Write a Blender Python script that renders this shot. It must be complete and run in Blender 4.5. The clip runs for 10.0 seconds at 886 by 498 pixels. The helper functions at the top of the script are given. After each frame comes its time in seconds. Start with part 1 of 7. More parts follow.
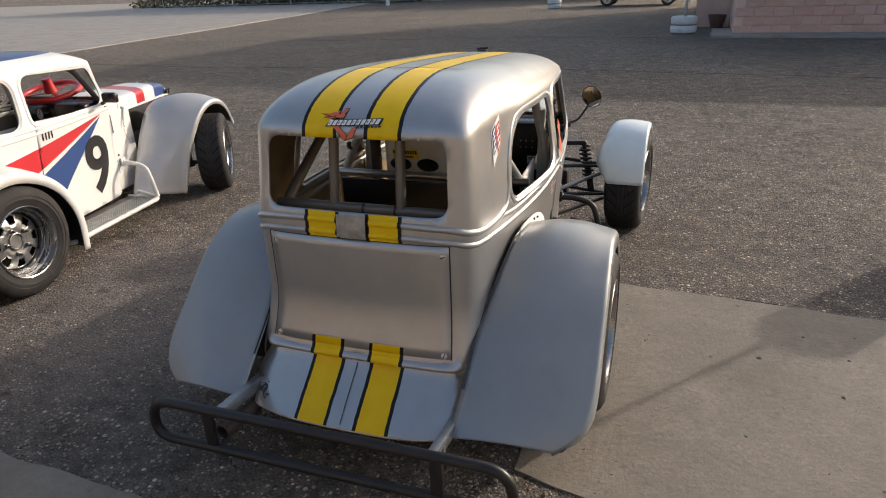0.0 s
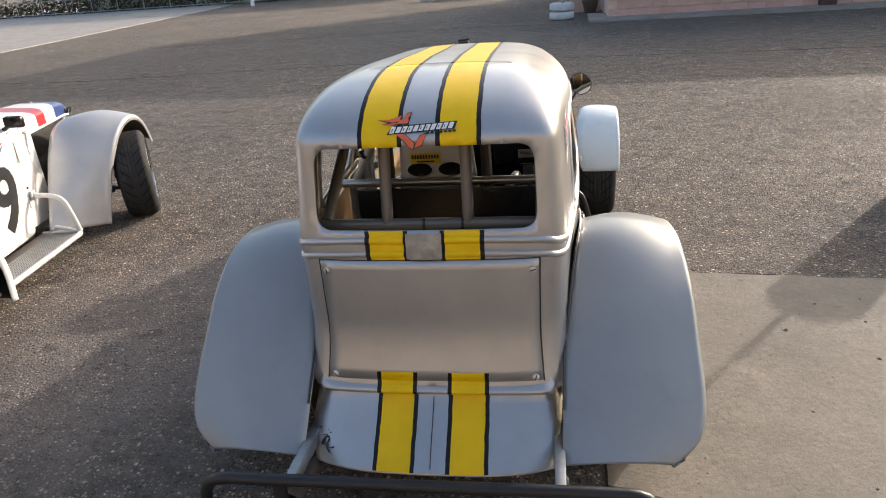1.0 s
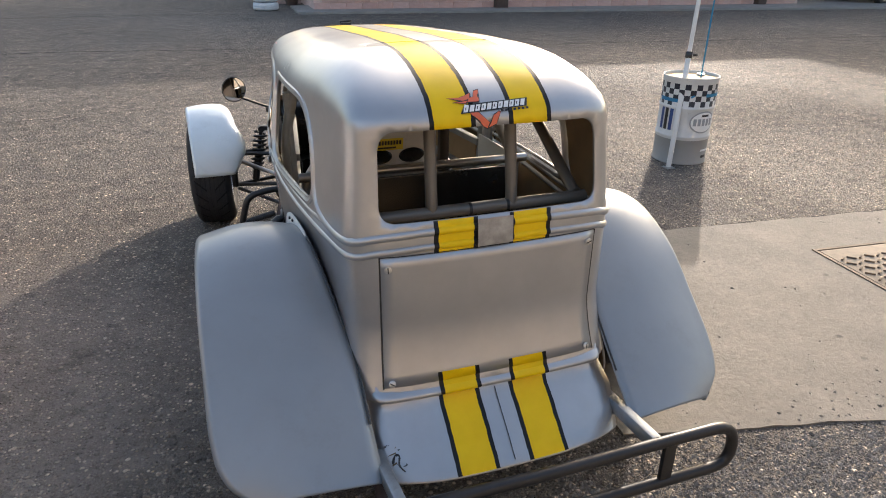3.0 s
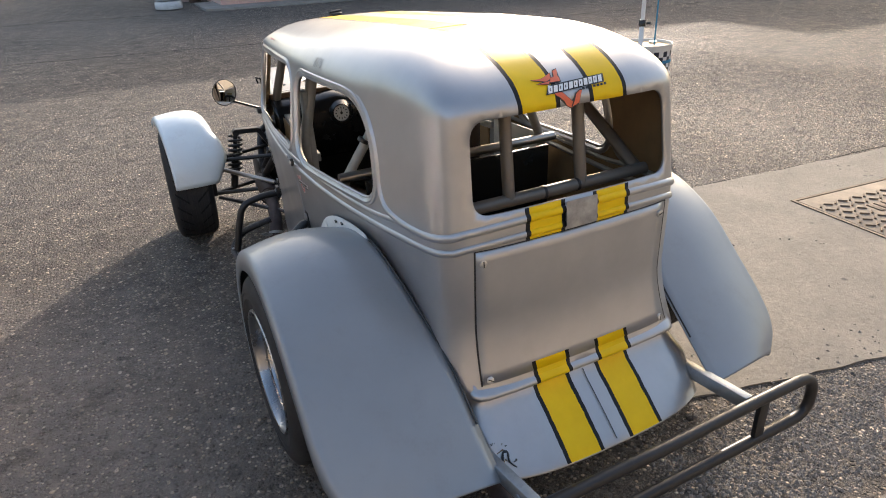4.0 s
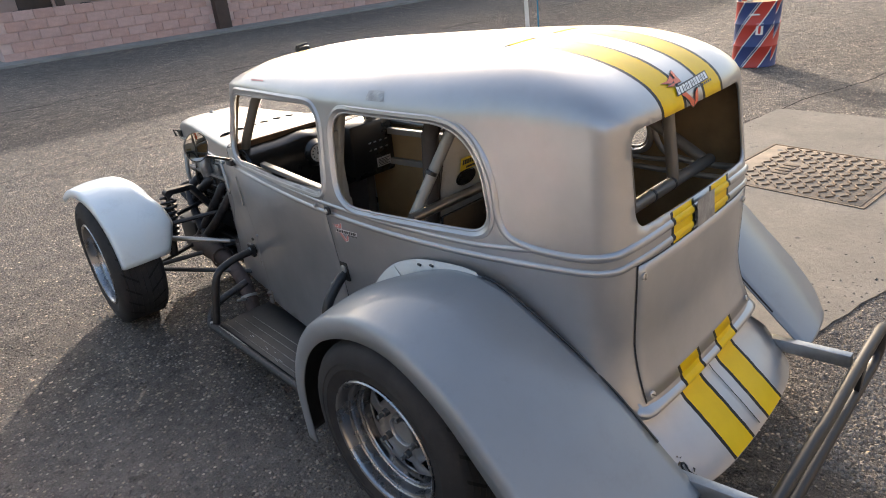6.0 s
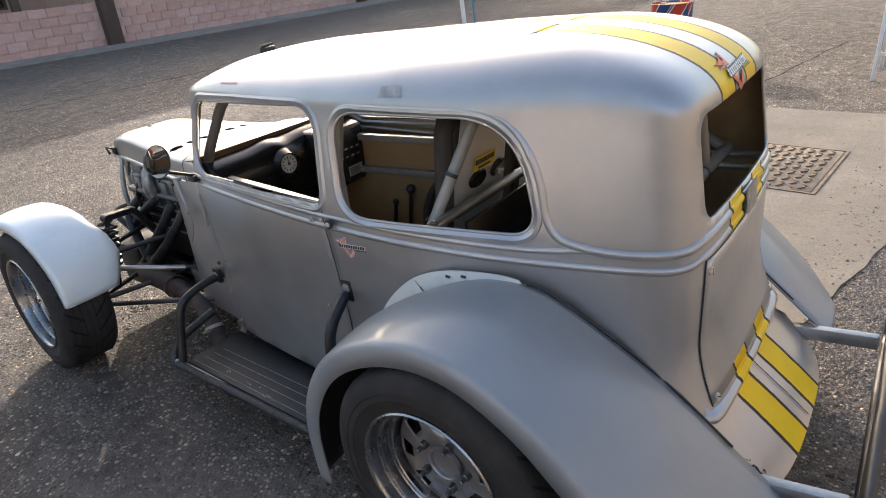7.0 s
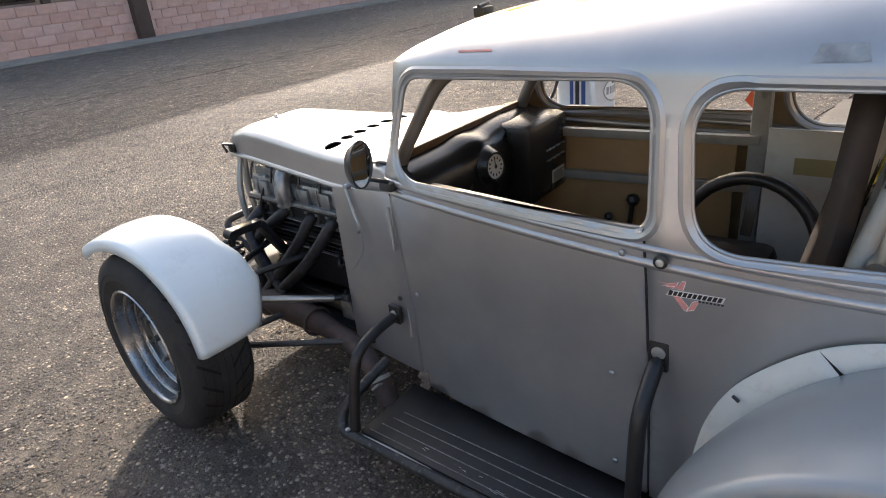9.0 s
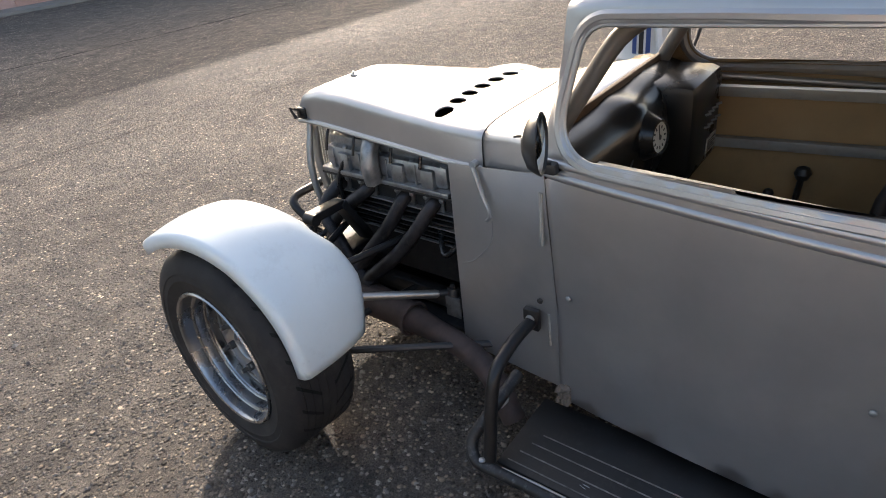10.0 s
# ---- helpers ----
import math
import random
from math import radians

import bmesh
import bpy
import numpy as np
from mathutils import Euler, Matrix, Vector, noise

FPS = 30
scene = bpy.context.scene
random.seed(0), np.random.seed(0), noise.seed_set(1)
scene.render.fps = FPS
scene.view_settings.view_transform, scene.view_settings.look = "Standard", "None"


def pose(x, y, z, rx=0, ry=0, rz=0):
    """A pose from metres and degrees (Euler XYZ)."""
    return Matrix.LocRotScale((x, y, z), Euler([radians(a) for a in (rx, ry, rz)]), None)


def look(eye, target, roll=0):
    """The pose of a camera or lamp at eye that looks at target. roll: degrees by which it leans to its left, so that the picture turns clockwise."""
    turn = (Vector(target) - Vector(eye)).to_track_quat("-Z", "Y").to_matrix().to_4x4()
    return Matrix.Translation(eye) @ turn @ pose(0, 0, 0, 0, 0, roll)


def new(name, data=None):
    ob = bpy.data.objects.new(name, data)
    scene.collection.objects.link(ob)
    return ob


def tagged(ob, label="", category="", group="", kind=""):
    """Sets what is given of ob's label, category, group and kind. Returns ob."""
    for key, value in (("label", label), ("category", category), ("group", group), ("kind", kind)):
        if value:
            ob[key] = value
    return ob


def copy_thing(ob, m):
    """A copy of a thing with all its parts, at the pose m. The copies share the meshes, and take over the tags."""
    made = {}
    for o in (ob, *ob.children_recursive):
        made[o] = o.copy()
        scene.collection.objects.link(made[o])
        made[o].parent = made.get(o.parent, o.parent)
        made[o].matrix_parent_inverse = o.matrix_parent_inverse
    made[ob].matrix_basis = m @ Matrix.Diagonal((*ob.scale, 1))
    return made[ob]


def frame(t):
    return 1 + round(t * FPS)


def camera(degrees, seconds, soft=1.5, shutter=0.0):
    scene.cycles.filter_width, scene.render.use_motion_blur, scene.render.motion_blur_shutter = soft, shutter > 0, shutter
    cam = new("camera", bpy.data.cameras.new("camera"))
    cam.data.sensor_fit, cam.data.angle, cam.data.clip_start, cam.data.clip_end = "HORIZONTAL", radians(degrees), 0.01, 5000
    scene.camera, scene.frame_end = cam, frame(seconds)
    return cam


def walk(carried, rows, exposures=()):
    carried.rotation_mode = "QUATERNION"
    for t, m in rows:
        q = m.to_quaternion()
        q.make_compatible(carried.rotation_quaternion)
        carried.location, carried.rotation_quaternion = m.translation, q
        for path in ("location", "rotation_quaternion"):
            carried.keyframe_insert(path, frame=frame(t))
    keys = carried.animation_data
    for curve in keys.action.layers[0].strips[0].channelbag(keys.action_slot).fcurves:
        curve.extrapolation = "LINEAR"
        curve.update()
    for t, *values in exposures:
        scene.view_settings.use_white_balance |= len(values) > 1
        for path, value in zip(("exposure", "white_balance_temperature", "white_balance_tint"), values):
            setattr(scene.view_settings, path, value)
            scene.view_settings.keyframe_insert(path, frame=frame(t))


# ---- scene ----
cam = camera(68.7, 10.0, soft=1.0)
PATH = [
    (0, (0.929, -1.579, 1.468), (0.238, 0.132, 0.697), -2.2),
    (0.5, (0.627, -1.519, 1.464), (0.061, 0.213, 0.64), -3.9),
    (1, (0.355, -1.525, 1.465), (-0.003, 0.273, 0.665), -4.2),
    (1.5, (0.105, -1.562, 1.467), (0.019, 0.268, 0.666), -1.6),
    (2, (-0.139, -1.482, 1.438), (-0.109, 0.341, 0.616), -1.8),
    (2.2, (-0.226, -1.443, 1.44), (-0.047, 0.355, 0.582), 0.0),
    (3.3, (-0.695, -1.357, 1.427), (-0.09, 0.362, 0.603), -0.7),
    (3.5, (-0.767, -1.318, 1.424), (-0.144, 0.408, 0.627), -2.1),
    (4, (-0.929, -1.188, 1.426), (-0.17, 0.44, 0.546), -2.3),
    (4.5, (-1.138, -1.099, 1.423), (-0.19, 0.425, 0.541), -2.5),
    (5, (-1.3, -1.008, 1.438), (-0.225, 0.452, 0.592), -3.1),
    (5.5, (-1.387, -0.848, 1.432), (-0.299, 0.597, 0.58), -6.0),
    (5.7, (-1.41, -0.775, 1.439), (-0.287, 0.64, 0.581), -5.8),
    (6.8, (-1.568, -0.415, 1.41), (-0.188, 0.785, 0.599), -6.4),
    (7, (-1.555, -0.345, 1.391), (-0.161, 0.818, 0.552), -5.8),
    (7.5, (-1.531, -0.144, 1.334), (-0.209, 1.154, 0.579), -7.3),
    (8, (-1.522, 0.105, 1.315), (-0.173, 1.333, 0.495), -5.4),
    (8.5, (-1.553, 0.343, 1.313), (-0.15, 1.505, 0.487), -6.2),
    (9, (-1.514, 0.558, 1.282), (-0.14, 1.745, 0.443), -5.8),
    (9.5, (-1.449, 0.802, 1.278), (-0.149, 1.999, 0.342), -5.8),
    (10, (-1.462, 1.048, 1.256), (-0.139, 2.19, 0.284), -6.5),
]
walk(cam, [(t, look(eye, target, roll)) for t, eye, target, roll in PATH],
     [(0.0, 0.40, 6480, 13), (0.5, 0.70, 6480, 13), (1.0, 0.95, 6480, 13), (1.5, 1.13, 6480, 13), (5.0, 1.18, 6480, 13), (7.0, 1.28, 6480, 14), (9.0, 1.34, 6550, 14), (10.0, 1.29, 6580, 14)])

# ---- light ----
SUN_DIR = Vector((0.62, 0.785, 0.338)).normalized()      # towards the low afternoon sun, about 18.7 degrees up
world = bpy.data.worlds.new("sky")
scene.world = world
world.use_nodes = True
_n = world.node_tree.nodes
_sky = _n.new("ShaderNodeTexSky")
_sky.sky_type = "NISHITA"
_sky.sun_disc = False
_sky.sun_elevation = radians(18.7)
_sky.sun_rotation = radians(38.3)
_sky.air_density = 1.2
_sky.dust_density = 4.4
world.node_tree.links.new(_sky.outputs[0], _n["Background"].inputs[0])
_n["Background"].inputs[1].default_value = 0.172
_sun = bpy.data.lights.new("sun", "SUN")
_sun.energy = 2.3
_sun.angle = radians(0.8)
_sun.color = (0.99, 0.885, 0.75)
_so = new("sun", _sun)
_so.matrix_world = look(SUN_DIR * 60, (0, 0, 0))
scene.view_settings.exposure = 0.35


# ---- materials ----
class Mat:
    """A small builder for node materials."""

    def __init__(self, name, base=(0.5, 0.5, 0.5), rough=0.5, metal=0.0, coat=0.0, spec=0.5):
        self.m = bpy.data.materials.new(name)
        self.m.use_nodes = True
        self.t = self.m.node_tree
        self.b = self.t.nodes["Principled BSDF"]
        self.set("Base Color", (*base, 1))
        self.set("Roughness", rough)
        self.set("Metallic", metal)
        self.set("Coat Weight", coat)
        self.set("Specular IOR Level", spec)
        self.pos = None

    def set(self, key, v):
        if hasattr(v, "is_output"):
            self.t.links.new(v, self.b.inputs[key])
        else:
            self.b.inputs[key].default_value = v

    def node(self, kind, **kw):
        n = self.t.nodes.new(kind)
        for k, v in kw.items():
            setattr(n, k, v)
        return n

    def link(self, a, b):
        self.t.links.new(a, b)

    def coord(self, which="Object"):
        if self.pos is None:
            self.pos = self.node("ShaderNodeTexCoord")
        return self.pos.outputs[which]

    def noise(self, scale, detail=4, rough=0.6, vec=None, stretch=None):
        n = self.node("ShaderNodeTexNoise")
        n.inputs["Scale"].default_value = scale
        n.inputs["Detail"].default_value = detail
        n.inputs["Roughness"].default_value = rough
        v = vec or self.coord()
        if stretch:
            mp = self.node("ShaderNodeMapping")
            mp.inputs["Scale"].default_value = stretch
            self.link(v, mp.inputs[0])
            v = mp.outputs[0]
        self.link(v, n.inputs["Vector"])
        return n.outputs["Fac"]

    def voronoi(self, scale, feature="F1", vec=None, out="Distance", rand=1.0):
        n = self.node("ShaderNodeTexVoronoi", feature=feature)
        n.inputs["Scale"].default_value = scale
        n.inputs["Randomness"].default_value = rand
        self.link(vec or self.coord(), n.inputs["Vector"])
        return n.outputs[out]

    def ramp(self, fac, stops):
        n = self.node("ShaderNodeValToRGB")
        e = n.color_ramp.elements
        while len(e) < len(stops):
            e.new(0.5)
        for el, (p, c) in zip(e, stops):
            el.position = p
            el.color = (*c, 1) if isinstance(c, tuple) else (c, c, c, 1)
        self.link(fac, n.inputs[0])
        return n.outputs[0]

    def mix(self, fac, a, b, mode="MIX"):
        n = self.node("ShaderNodeMix", data_type="RGBA", blend_type=mode)
        for v, i in ((fac, n.inputs[0]), (a, n.inputs[6]), (b, n.inputs[7])):
            if hasattr(v, "is_output"):
                self.link(v, i)
            else:
                i.default_value = (*v, 1) if isinstance(v, tuple) else v
        return n.outputs[2]

    def math(self, op, a, b=0.0, c=0.0):
        n = self.node("ShaderNodeMath", operation=op)
        for v, i in zip((a, b, c), n.inputs):
            if hasattr(v, "is_output"):
                self.link(v, i)
            else:
                i.default_value = v
        return n.outputs[0]

    def xyz(self, which="Object"):
        n = self.node("ShaderNodeSeparateXYZ")
        self.link(self.coord(which), n.inputs[0])
        return n.outputs

    def bump(self, height, strength=0.3, dist=0.01):
        n = self.node("ShaderNodeBump")
        n.inputs["Strength"].default_value = strength
        n.inputs["Distance"].default_value = dist
        self.link(height, n.inputs["Height"])
        if self.b.inputs["Normal"].is_linked:
            self.link(self.b.inputs["Normal"].links[0].from_socket, n.inputs["Normal"])
        self.set("Normal", n.outputs[0])
        return self

    def between(self, v, lo, hi):
        return self.math("MULTIPLY", self.math("GREATER_THAN", v, lo), self.math("LESS_THAN", v, hi))


def worn(name, base, rough, metal=0.0, coat=0.0, vary=0.12, scale=6.0, fine=60.0, bump=0.02, dirt=(0.12, 0.10, 0.08), dirty=0.25):
    """A plain surface with stains at two scales, uneven gloss and fine relief."""
    m = Mat(name, base, rough, metal, coat)
    big, small = m.noise(scale, 5), m.noise(fine, 3)
    lo, hi = tuple(c * (1 - vary) for c in base), tuple(min(1, c * (1 + vary)) for c in base)
    col = m.ramp(big, [(0.3, lo), (0.7, hi)])
    spots = m.ramp(m.noise(scale * 2.3, 6, 0.75), [(0.55, 0.0), (0.75, 1.0)])
    col = m.mix(m.math("MULTIPLY", spots, dirty), col, dirt)
    m.set("Base Color", col)
    m.set("Roughness", m.math("ADD", m.math("MULTIPLY", m.math("SUBTRACT", big, 0.5), 0.25), rough))
    if bump:
        m.bump(small, bump, 0.004)
    return m


def silver(name, stripes=False, panel=False):
    """Satin silver car paint; stripes: two yellow vinyl stripes with black borders run lengthways."""
    m = Mat(name, (0.5, 0.5, 0.5), 0.36, 0.75)
    big = m.noise(5, 4)
    col = m.ramp(big, [(0.3, (0.39, 0.394, 0.402)), (0.7, (0.465, 0.468, 0.472))])
    smear = m.ramp(m.noise(9, 6, 0.7), [(0.5, 0.0), (0.8, 1.0)])
    col = m.mix(m.math("MULTIPLY", smear, 0.18), col, (0.33, 0.31, 0.29))
    rough = m.math("ADD", m.math("MULTIPLY", m.math("SUBTRACT", m.noise(14, 5), 0.5), 0.16), 0.37)
    metal = 0.75
    if stripes:
        x, y, z = m.xyz()
        wob = m.math("MULTIPLY", m.math("SUBTRACT", m.noise(25, 2), 0.5), 0.006)
        x = m.math("ADD", x, wob)
        whole = m.math("MAXIMUM", m.between(x, -0.162, -0.046), m.between(x, 0.040, 0.156))
        core = m.math("MAXIMUM", m.between(x, -0.150, -0.058), m.between(x, 0.052, 0.144))
        if panel:
            on = m.math("LESS_THAN", z, 0.424)
        else:
            on = m.math("MAXIMUM", m.math("LESS_THAN", z, 0.835), m.math("GREATER_THAN", z, 1.0))
        whole, core = m.math("MULTIPLY", whole, on), m.math("MULTIPLY", core, on)
        vinyl = m.ramp(m.noise(12, 4), [(0.3, (0.78, 0.50, 0.003)), (0.7, (0.86, 0.57, 0.006))])
        col = m.mix(whole, col, (0.012, 0.012, 0.013))
        col = m.mix(core, col, vinyl)
        metal = m.math("MULTIPLY", m.math("SUBTRACT", 1.0, whole), 0.75)
        m.set("Specular IOR Level", m.math("SUBTRACT", 0.5, m.math("MULTIPLY", whole, 0.3)))
    m.set("Base Color", col)
    m.set("Coat Weight", m.math("SUBTRACT", 0.7, m.math("MULTIPLY", whole, 0.64)) if stripes else 0.7)
    m.set("Coat Roughness", m.ramp(m.noise(7, 5), [(0.3, 0.14), (0.7, 0.24)]))
    m.set("Roughness", rough)
    m.set("Metallic", metal)
    m.bump(m.noise(220, 2), 0.02, 0.002)
    m.bump(m.noise(3.0, 2), 0.05, 0.02)
    return m


def asphalt_mat():
    """Old coarse asphalt: worn grey and tan stones close together, dust, damp and oil stains."""
    m = Mat("old_asphalt", rough=0.9, spec=0.35)
    grain = m.noise(190, 5, 0.75)
    sep = m.node("ShaderNodeSeparateColor")
    m.link(m.voronoi(74, out="Color"), sep.inputs[0])
    dist = m.voronoi(74)
    sep2 = m.node("ShaderNodeSeparateColor")
    m.link(m.voronoi(41, out="Color"), sep2.inputs[0])
    dist2 = m.voronoi(41)
    gap = m.ramp(grain, [(0.32, (0.026, 0.025, 0.025)), (0.55, (0.12, 0.113, 0.106)), (0.70, (0.31, 0.287, 0.255))])
    tones = [(0.0, (0.055, 0.053, 0.052)), (0.42, (0.165, 0.155, 0.142)), (0.72, (0.32, 0.293, 0.262)), (0.88, (0.47, 0.41, 0.335)), (1.0, (0.72, 0.675, 0.60))]
    face = m.math("MULTIPLY", m.ramp(dist, [(0.30, 1.0), (0.48, 0.0)]), m.ramp(sep.outputs[1], [(0.2, 0.0), (0.45, 0.95)]))
    col = m.mix(face, gap, m.ramp(sep.outputs[0], tones))
    face2 = m.math("MULTIPLY", m.ramp(dist2, [(0.26, 1.0), (0.40, 0.0)]), m.math("GREATER_THAN", sep2.outputs[1], 0.58))
    col = m.mix(face2, col, m.ramp(sep2.outputs[0], tones))
    big = m.ramp(m.noise(0.30, 6, 0.65), [(0.35, (0.97, 0.935, 0.915)), (0.68, (1.37, 1.30, 1.22))])
    col = m.mix(1.0, col, big, "MULTIPLY")
    mid = m.ramp(m.noise(5.5, 6, 0.7), [(0.32, (0.58, 0.58, 0.59)), (0.68, (1.50, 1.46, 1.39))])
    col = m.mix(1.0, col, mid, "MULTIPLY")
    blotch = m.ramp(m.noise(21, 5, 0.72), [(0.34, (0.70, 0.70, 0.71)), (0.66, (1.36, 1.33, 1.29))])
    col = m.mix(1.0, col, blotch, "MULTIPLY")
    dust = m.ramp(m.noise(1.7, 8, 0.7), [(0.48, 0.0), (0.75, 1.0)])
    col = m.mix(m.math("MULTIPLY", dust, 0.3), col, (0.20, 0.17, 0.135))
    oil = m.ramp(m.noise(3.4, 5, 0.62), [(0.60, 0.0), (0.70, 1.0)])
    # a broad darker patch beside the car's front, with a ragged edge
    x, y, z = m.xyz()
    dx, dy = m.math("ADD", x, 0.62), m.math("SUBTRACT", y, 1.62)
    d = m.math("SQRT", m.math("ADD", m.math("MULTIPLY", dx, dx), m.math("MULTIPLY", m.math("MULTIPLY", dy, dy), 0.55)))
    d = m.math("ADD", d, m.math("MULTIPLY", m.math("SUBTRACT", m.noise(2.6, 6, 0.7), 0.5), 1.1))
    dark_patch = m.math("MULTIPLY", m.ramp(d, [(0.30, 1.0), (0.75, 0.0)]), m.ramp(m.noise(22, 4, 0.6), [(0.3, 0.55), (0.7, 1.0)]))
    # a pale dusty patch with a ragged edge beside the running board, also painted in to lift the car's shade
    px, py = m.math("ADD", x, 1.55), m.math("SUBTRACT", y, 0.75)
    e = m.math("SQRT", m.math("ADD", m.math("MULTIPLY", px, px), m.math("MULTIPLY", m.math("MULTIPLY", py, py), 0.6)))
    e = m.math("ADD", e, m.math("MULTIPLY", m.math("SUBTRACT", m.noise(2.1, 7, 0.7), 0.5), 1.3))
    pale = m.math("MULTIPLY", m.ramp(e, [(0.45, 1.0), (1.05, 0.0)]), m.ramp(m.noise(30, 5, 0.7), [(0.3, 0.25), (0.65, 0.75)]))
    col = m.mix(m.math("MULTIPLY", pale, 0.75), col, (0.30, 0.275, 0.255))
    spots = m.ramp(m.noise(5.6, 3, 0.5), [(0.655, 0.0), (0.70, 1.0)])
    oily = m.math("MAXIMUM", m.math("MAXIMUM", m.math("MULTIPLY", oil, 0.6), m.math("MULTIPLY", spots, 0.45)), m.math("MULTIPLY", dark_patch, 0.30))
    col = m.mix(oily, col, (0.022, 0.021, 0.021))
    m.set("Base Color", col)
    m.set("Roughness", m.ramp(m.noise(0.22, 4), [(0.35, 0.72), (0.65, 0.95)]))
    m.bump(grain, 0.9, 0.011)
    m.bump(m.math("MULTIPLY", m.ramp(dist, [(0.15, 1.0), (0.50, 0.0)]), sep.outputs[1]), 1.0, 0.016)
    m.bump(m.math("MULTIPLY", m.ramp(dist2, [(0.18, 1.0), (0.42, 0.0)]), face2), 0.9, 0.014)
    m.bump(m.noise(9, 5), 0.3, 0.03)
    return m


def tread_mat():
    """Tyre rubber whose running face is cut with swept grooves."""
    m = Mat("grooved_tyre_rubber", (0.02, 0.02, 0.021), 0.75, spec=0.3)
    x, y, z = m.xyz()
    a = m.math("MULTIPLY", m.math("ARCTAN2", z, y), 26 / (2 * math.pi))
    sweep = m.math("ADD", a, m.math("MULTIPLY", m.math("ABSOLUTE", x), 14.0))
    saw = m.math("FRACT", sweep)
    r2 = m.math("ADD", m.math("MULTIPLY", y, y), m.math("MULTIPLY", z, z))
    face = m.math("GREATER_THAN", r2, 0.272 ** 2)
    cut = m.math("MULTIPLY", m.math("MULTIPLY", m.math("LESS_THAN", saw, 0.16), face), m.between(m.math("ABSOLUTE", x), 0.02, 0.078))
    col = m.ramp(m.noise(9, 5), [(0.3, (0.018, 0.018, 0.019)), (0.7, (0.034, 0.033, 0.033))])
    dust = m.ramp(m.noise(16, 6, 0.7), [(0.5, 0.0), (0.8, 1.0)])
    col = m.mix(m.math("MULTIPLY", dust, 0.35), col, (0.09, 0.08, 0.07))
    # shade inside the grooves goes into the colour as near-black
    col = m.mix(m.math("MULTIPLY", cut, 0.9), col, (0.003, 0.003, 0.003))
    m.set("Base Color", col)
    m.bump(m.math("SUBTRACT", 1.0, cut), 0.9, 0.006)
    m.bump(m.noise(90, 4), 0.15, 0.003)
    return m


def concrete_mat(name="worn_concrete", tint=(0.248, 0.219, 0.180)):
    m = Mat(name, rough=0.85)
    lo, hi = tuple(c * 0.72 for c in tint), tuple(c * 1.12 for c in tint)
    col = m.ramp(m.noise(2.2, 8, 0.7), [(0.3, lo), (0.7, hi)])
    col = m.mix(m.ramp(m.noise(40, 5, 0.7), [(0.4, 0.0), (0.8, 0.5)]), col, tuple(c * 0.5 for c in tint))
    # grey worn areas, and scattered dark spots of dropped oil
    col = m.mix(m.ramp(m.noise(0.9, 7, 0.72), [(0.45, 0.0), (0.62, 0.55)]), col, tuple(c * 0.66 for c in tint))
    col = m.mix(m.ramp(m.noise(9, 6, 0.75), [(0.58, 0.0), (0.72, 0.6)]), col, tuple(c * 0.52 for c in tint))
    spots = m.math("MULTIPLY", m.ramp(m.voronoi(7), [(0.05, 0.8), (0.13, 0.0)]), m.ramp(m.noise(3.3, 3), [(0.45, 0.0), (0.6, 1.0)]))
    col = m.mix(spots, col, (0.06, 0.055, 0.05))
    pits = m.voronoi(70)
    col = m.mix(m.ramp(pits, [(0.03, 0.7), (0.12, 0.0)]), col, (0.09, 0.08, 0.07))
    m.set("Base Color", col)
    m.bump(m.noise(55, 7, 0.75), 0.5, 0.008)
    m.bump(m.noise(5, 5), 0.25, 0.02)
    return m


SILVER = silver("satin_silver_paint")
STRIPED = silver("silver_paint_with_yellow_stripes", stripes=True)
PANELP = silver("silver_hatch_paint", stripes=True, panel=True)
FENDER = worn("grey_fender_paint", (0.262, 0.284, 0.302), 0.40, 0.25, coat=0.35, vary=0.07, scale=4, dirty=0.14)
RAW = worn("raw_tan_fibreglass", (0.19, 0.13, 0.065), 0.7, vary=0.3, scale=7, bump=0.2)
WHITE = worn("white_gelcoat", (0.70, 0.775, 0.80), 0.32, coat=0.3, vary=0.04, dirty=0.12)
CREAM = worn("pale_primer", (0.62, 0.61, 0.57), 0.6, vary=0.06)
BLACK = worn("black_painted_steel", (0.02, 0.02, 0.021), 0.38, vary=0.3, scale=12, dirt=(0.16, 0.15, 0.14), dirty=0.22)
CAGE = worn("grey_bronze_tube_paint", (0.17, 0.155, 0.135), 0.42, 0.2, vary=0.1, dirty=0.15)
RUBBER = worn("tyre_rubber", (0.018, 0.018, 0.019), 0.72, vary=0.35, scale=9, bump=0.12, dirt=(0.10, 0.09, 0.075), dirty=0.35)
TREAD = tread_mat()
DISC = worn("grey_wheel_disc", (0.36, 0.36, 0.355), 0.38, 0.85, vary=0.12, scale=18, dirty=0.3)
NUTSTEEL = worn("dark_steel_nut", (0.16, 0.16, 0.16), 0.4, 0.8, vary=0.3, scale=40)
CHROME = worn("polished_wheel_steel", (0.34, 0.345, 0.355), 0.27, 1.0, vary=0.12, scale=15, dirty=0.25)
DULL = worn("dull_cast_alloy", (0.42, 0.42, 0.42), 0.5, 0.9, vary=0.2, scale=18, dirty=0.4)
STEEL = worn("zinc_steel", (0.36, 0.38, 0.39), 0.45, 0.8, vary=0.15, scale=20, dirty=0.3)
DARK = worn("dark_engine_metal", (0.035, 0.035, 0.036), 0.5, 0.5, vary=0.3, scale=25, dirty=0.4)
RUST = worn("rusty_exhaust_steel", (0.072, 0.052, 0.047), 0.72, 0.3, vary=0.4, scale=20, bump=0.1)
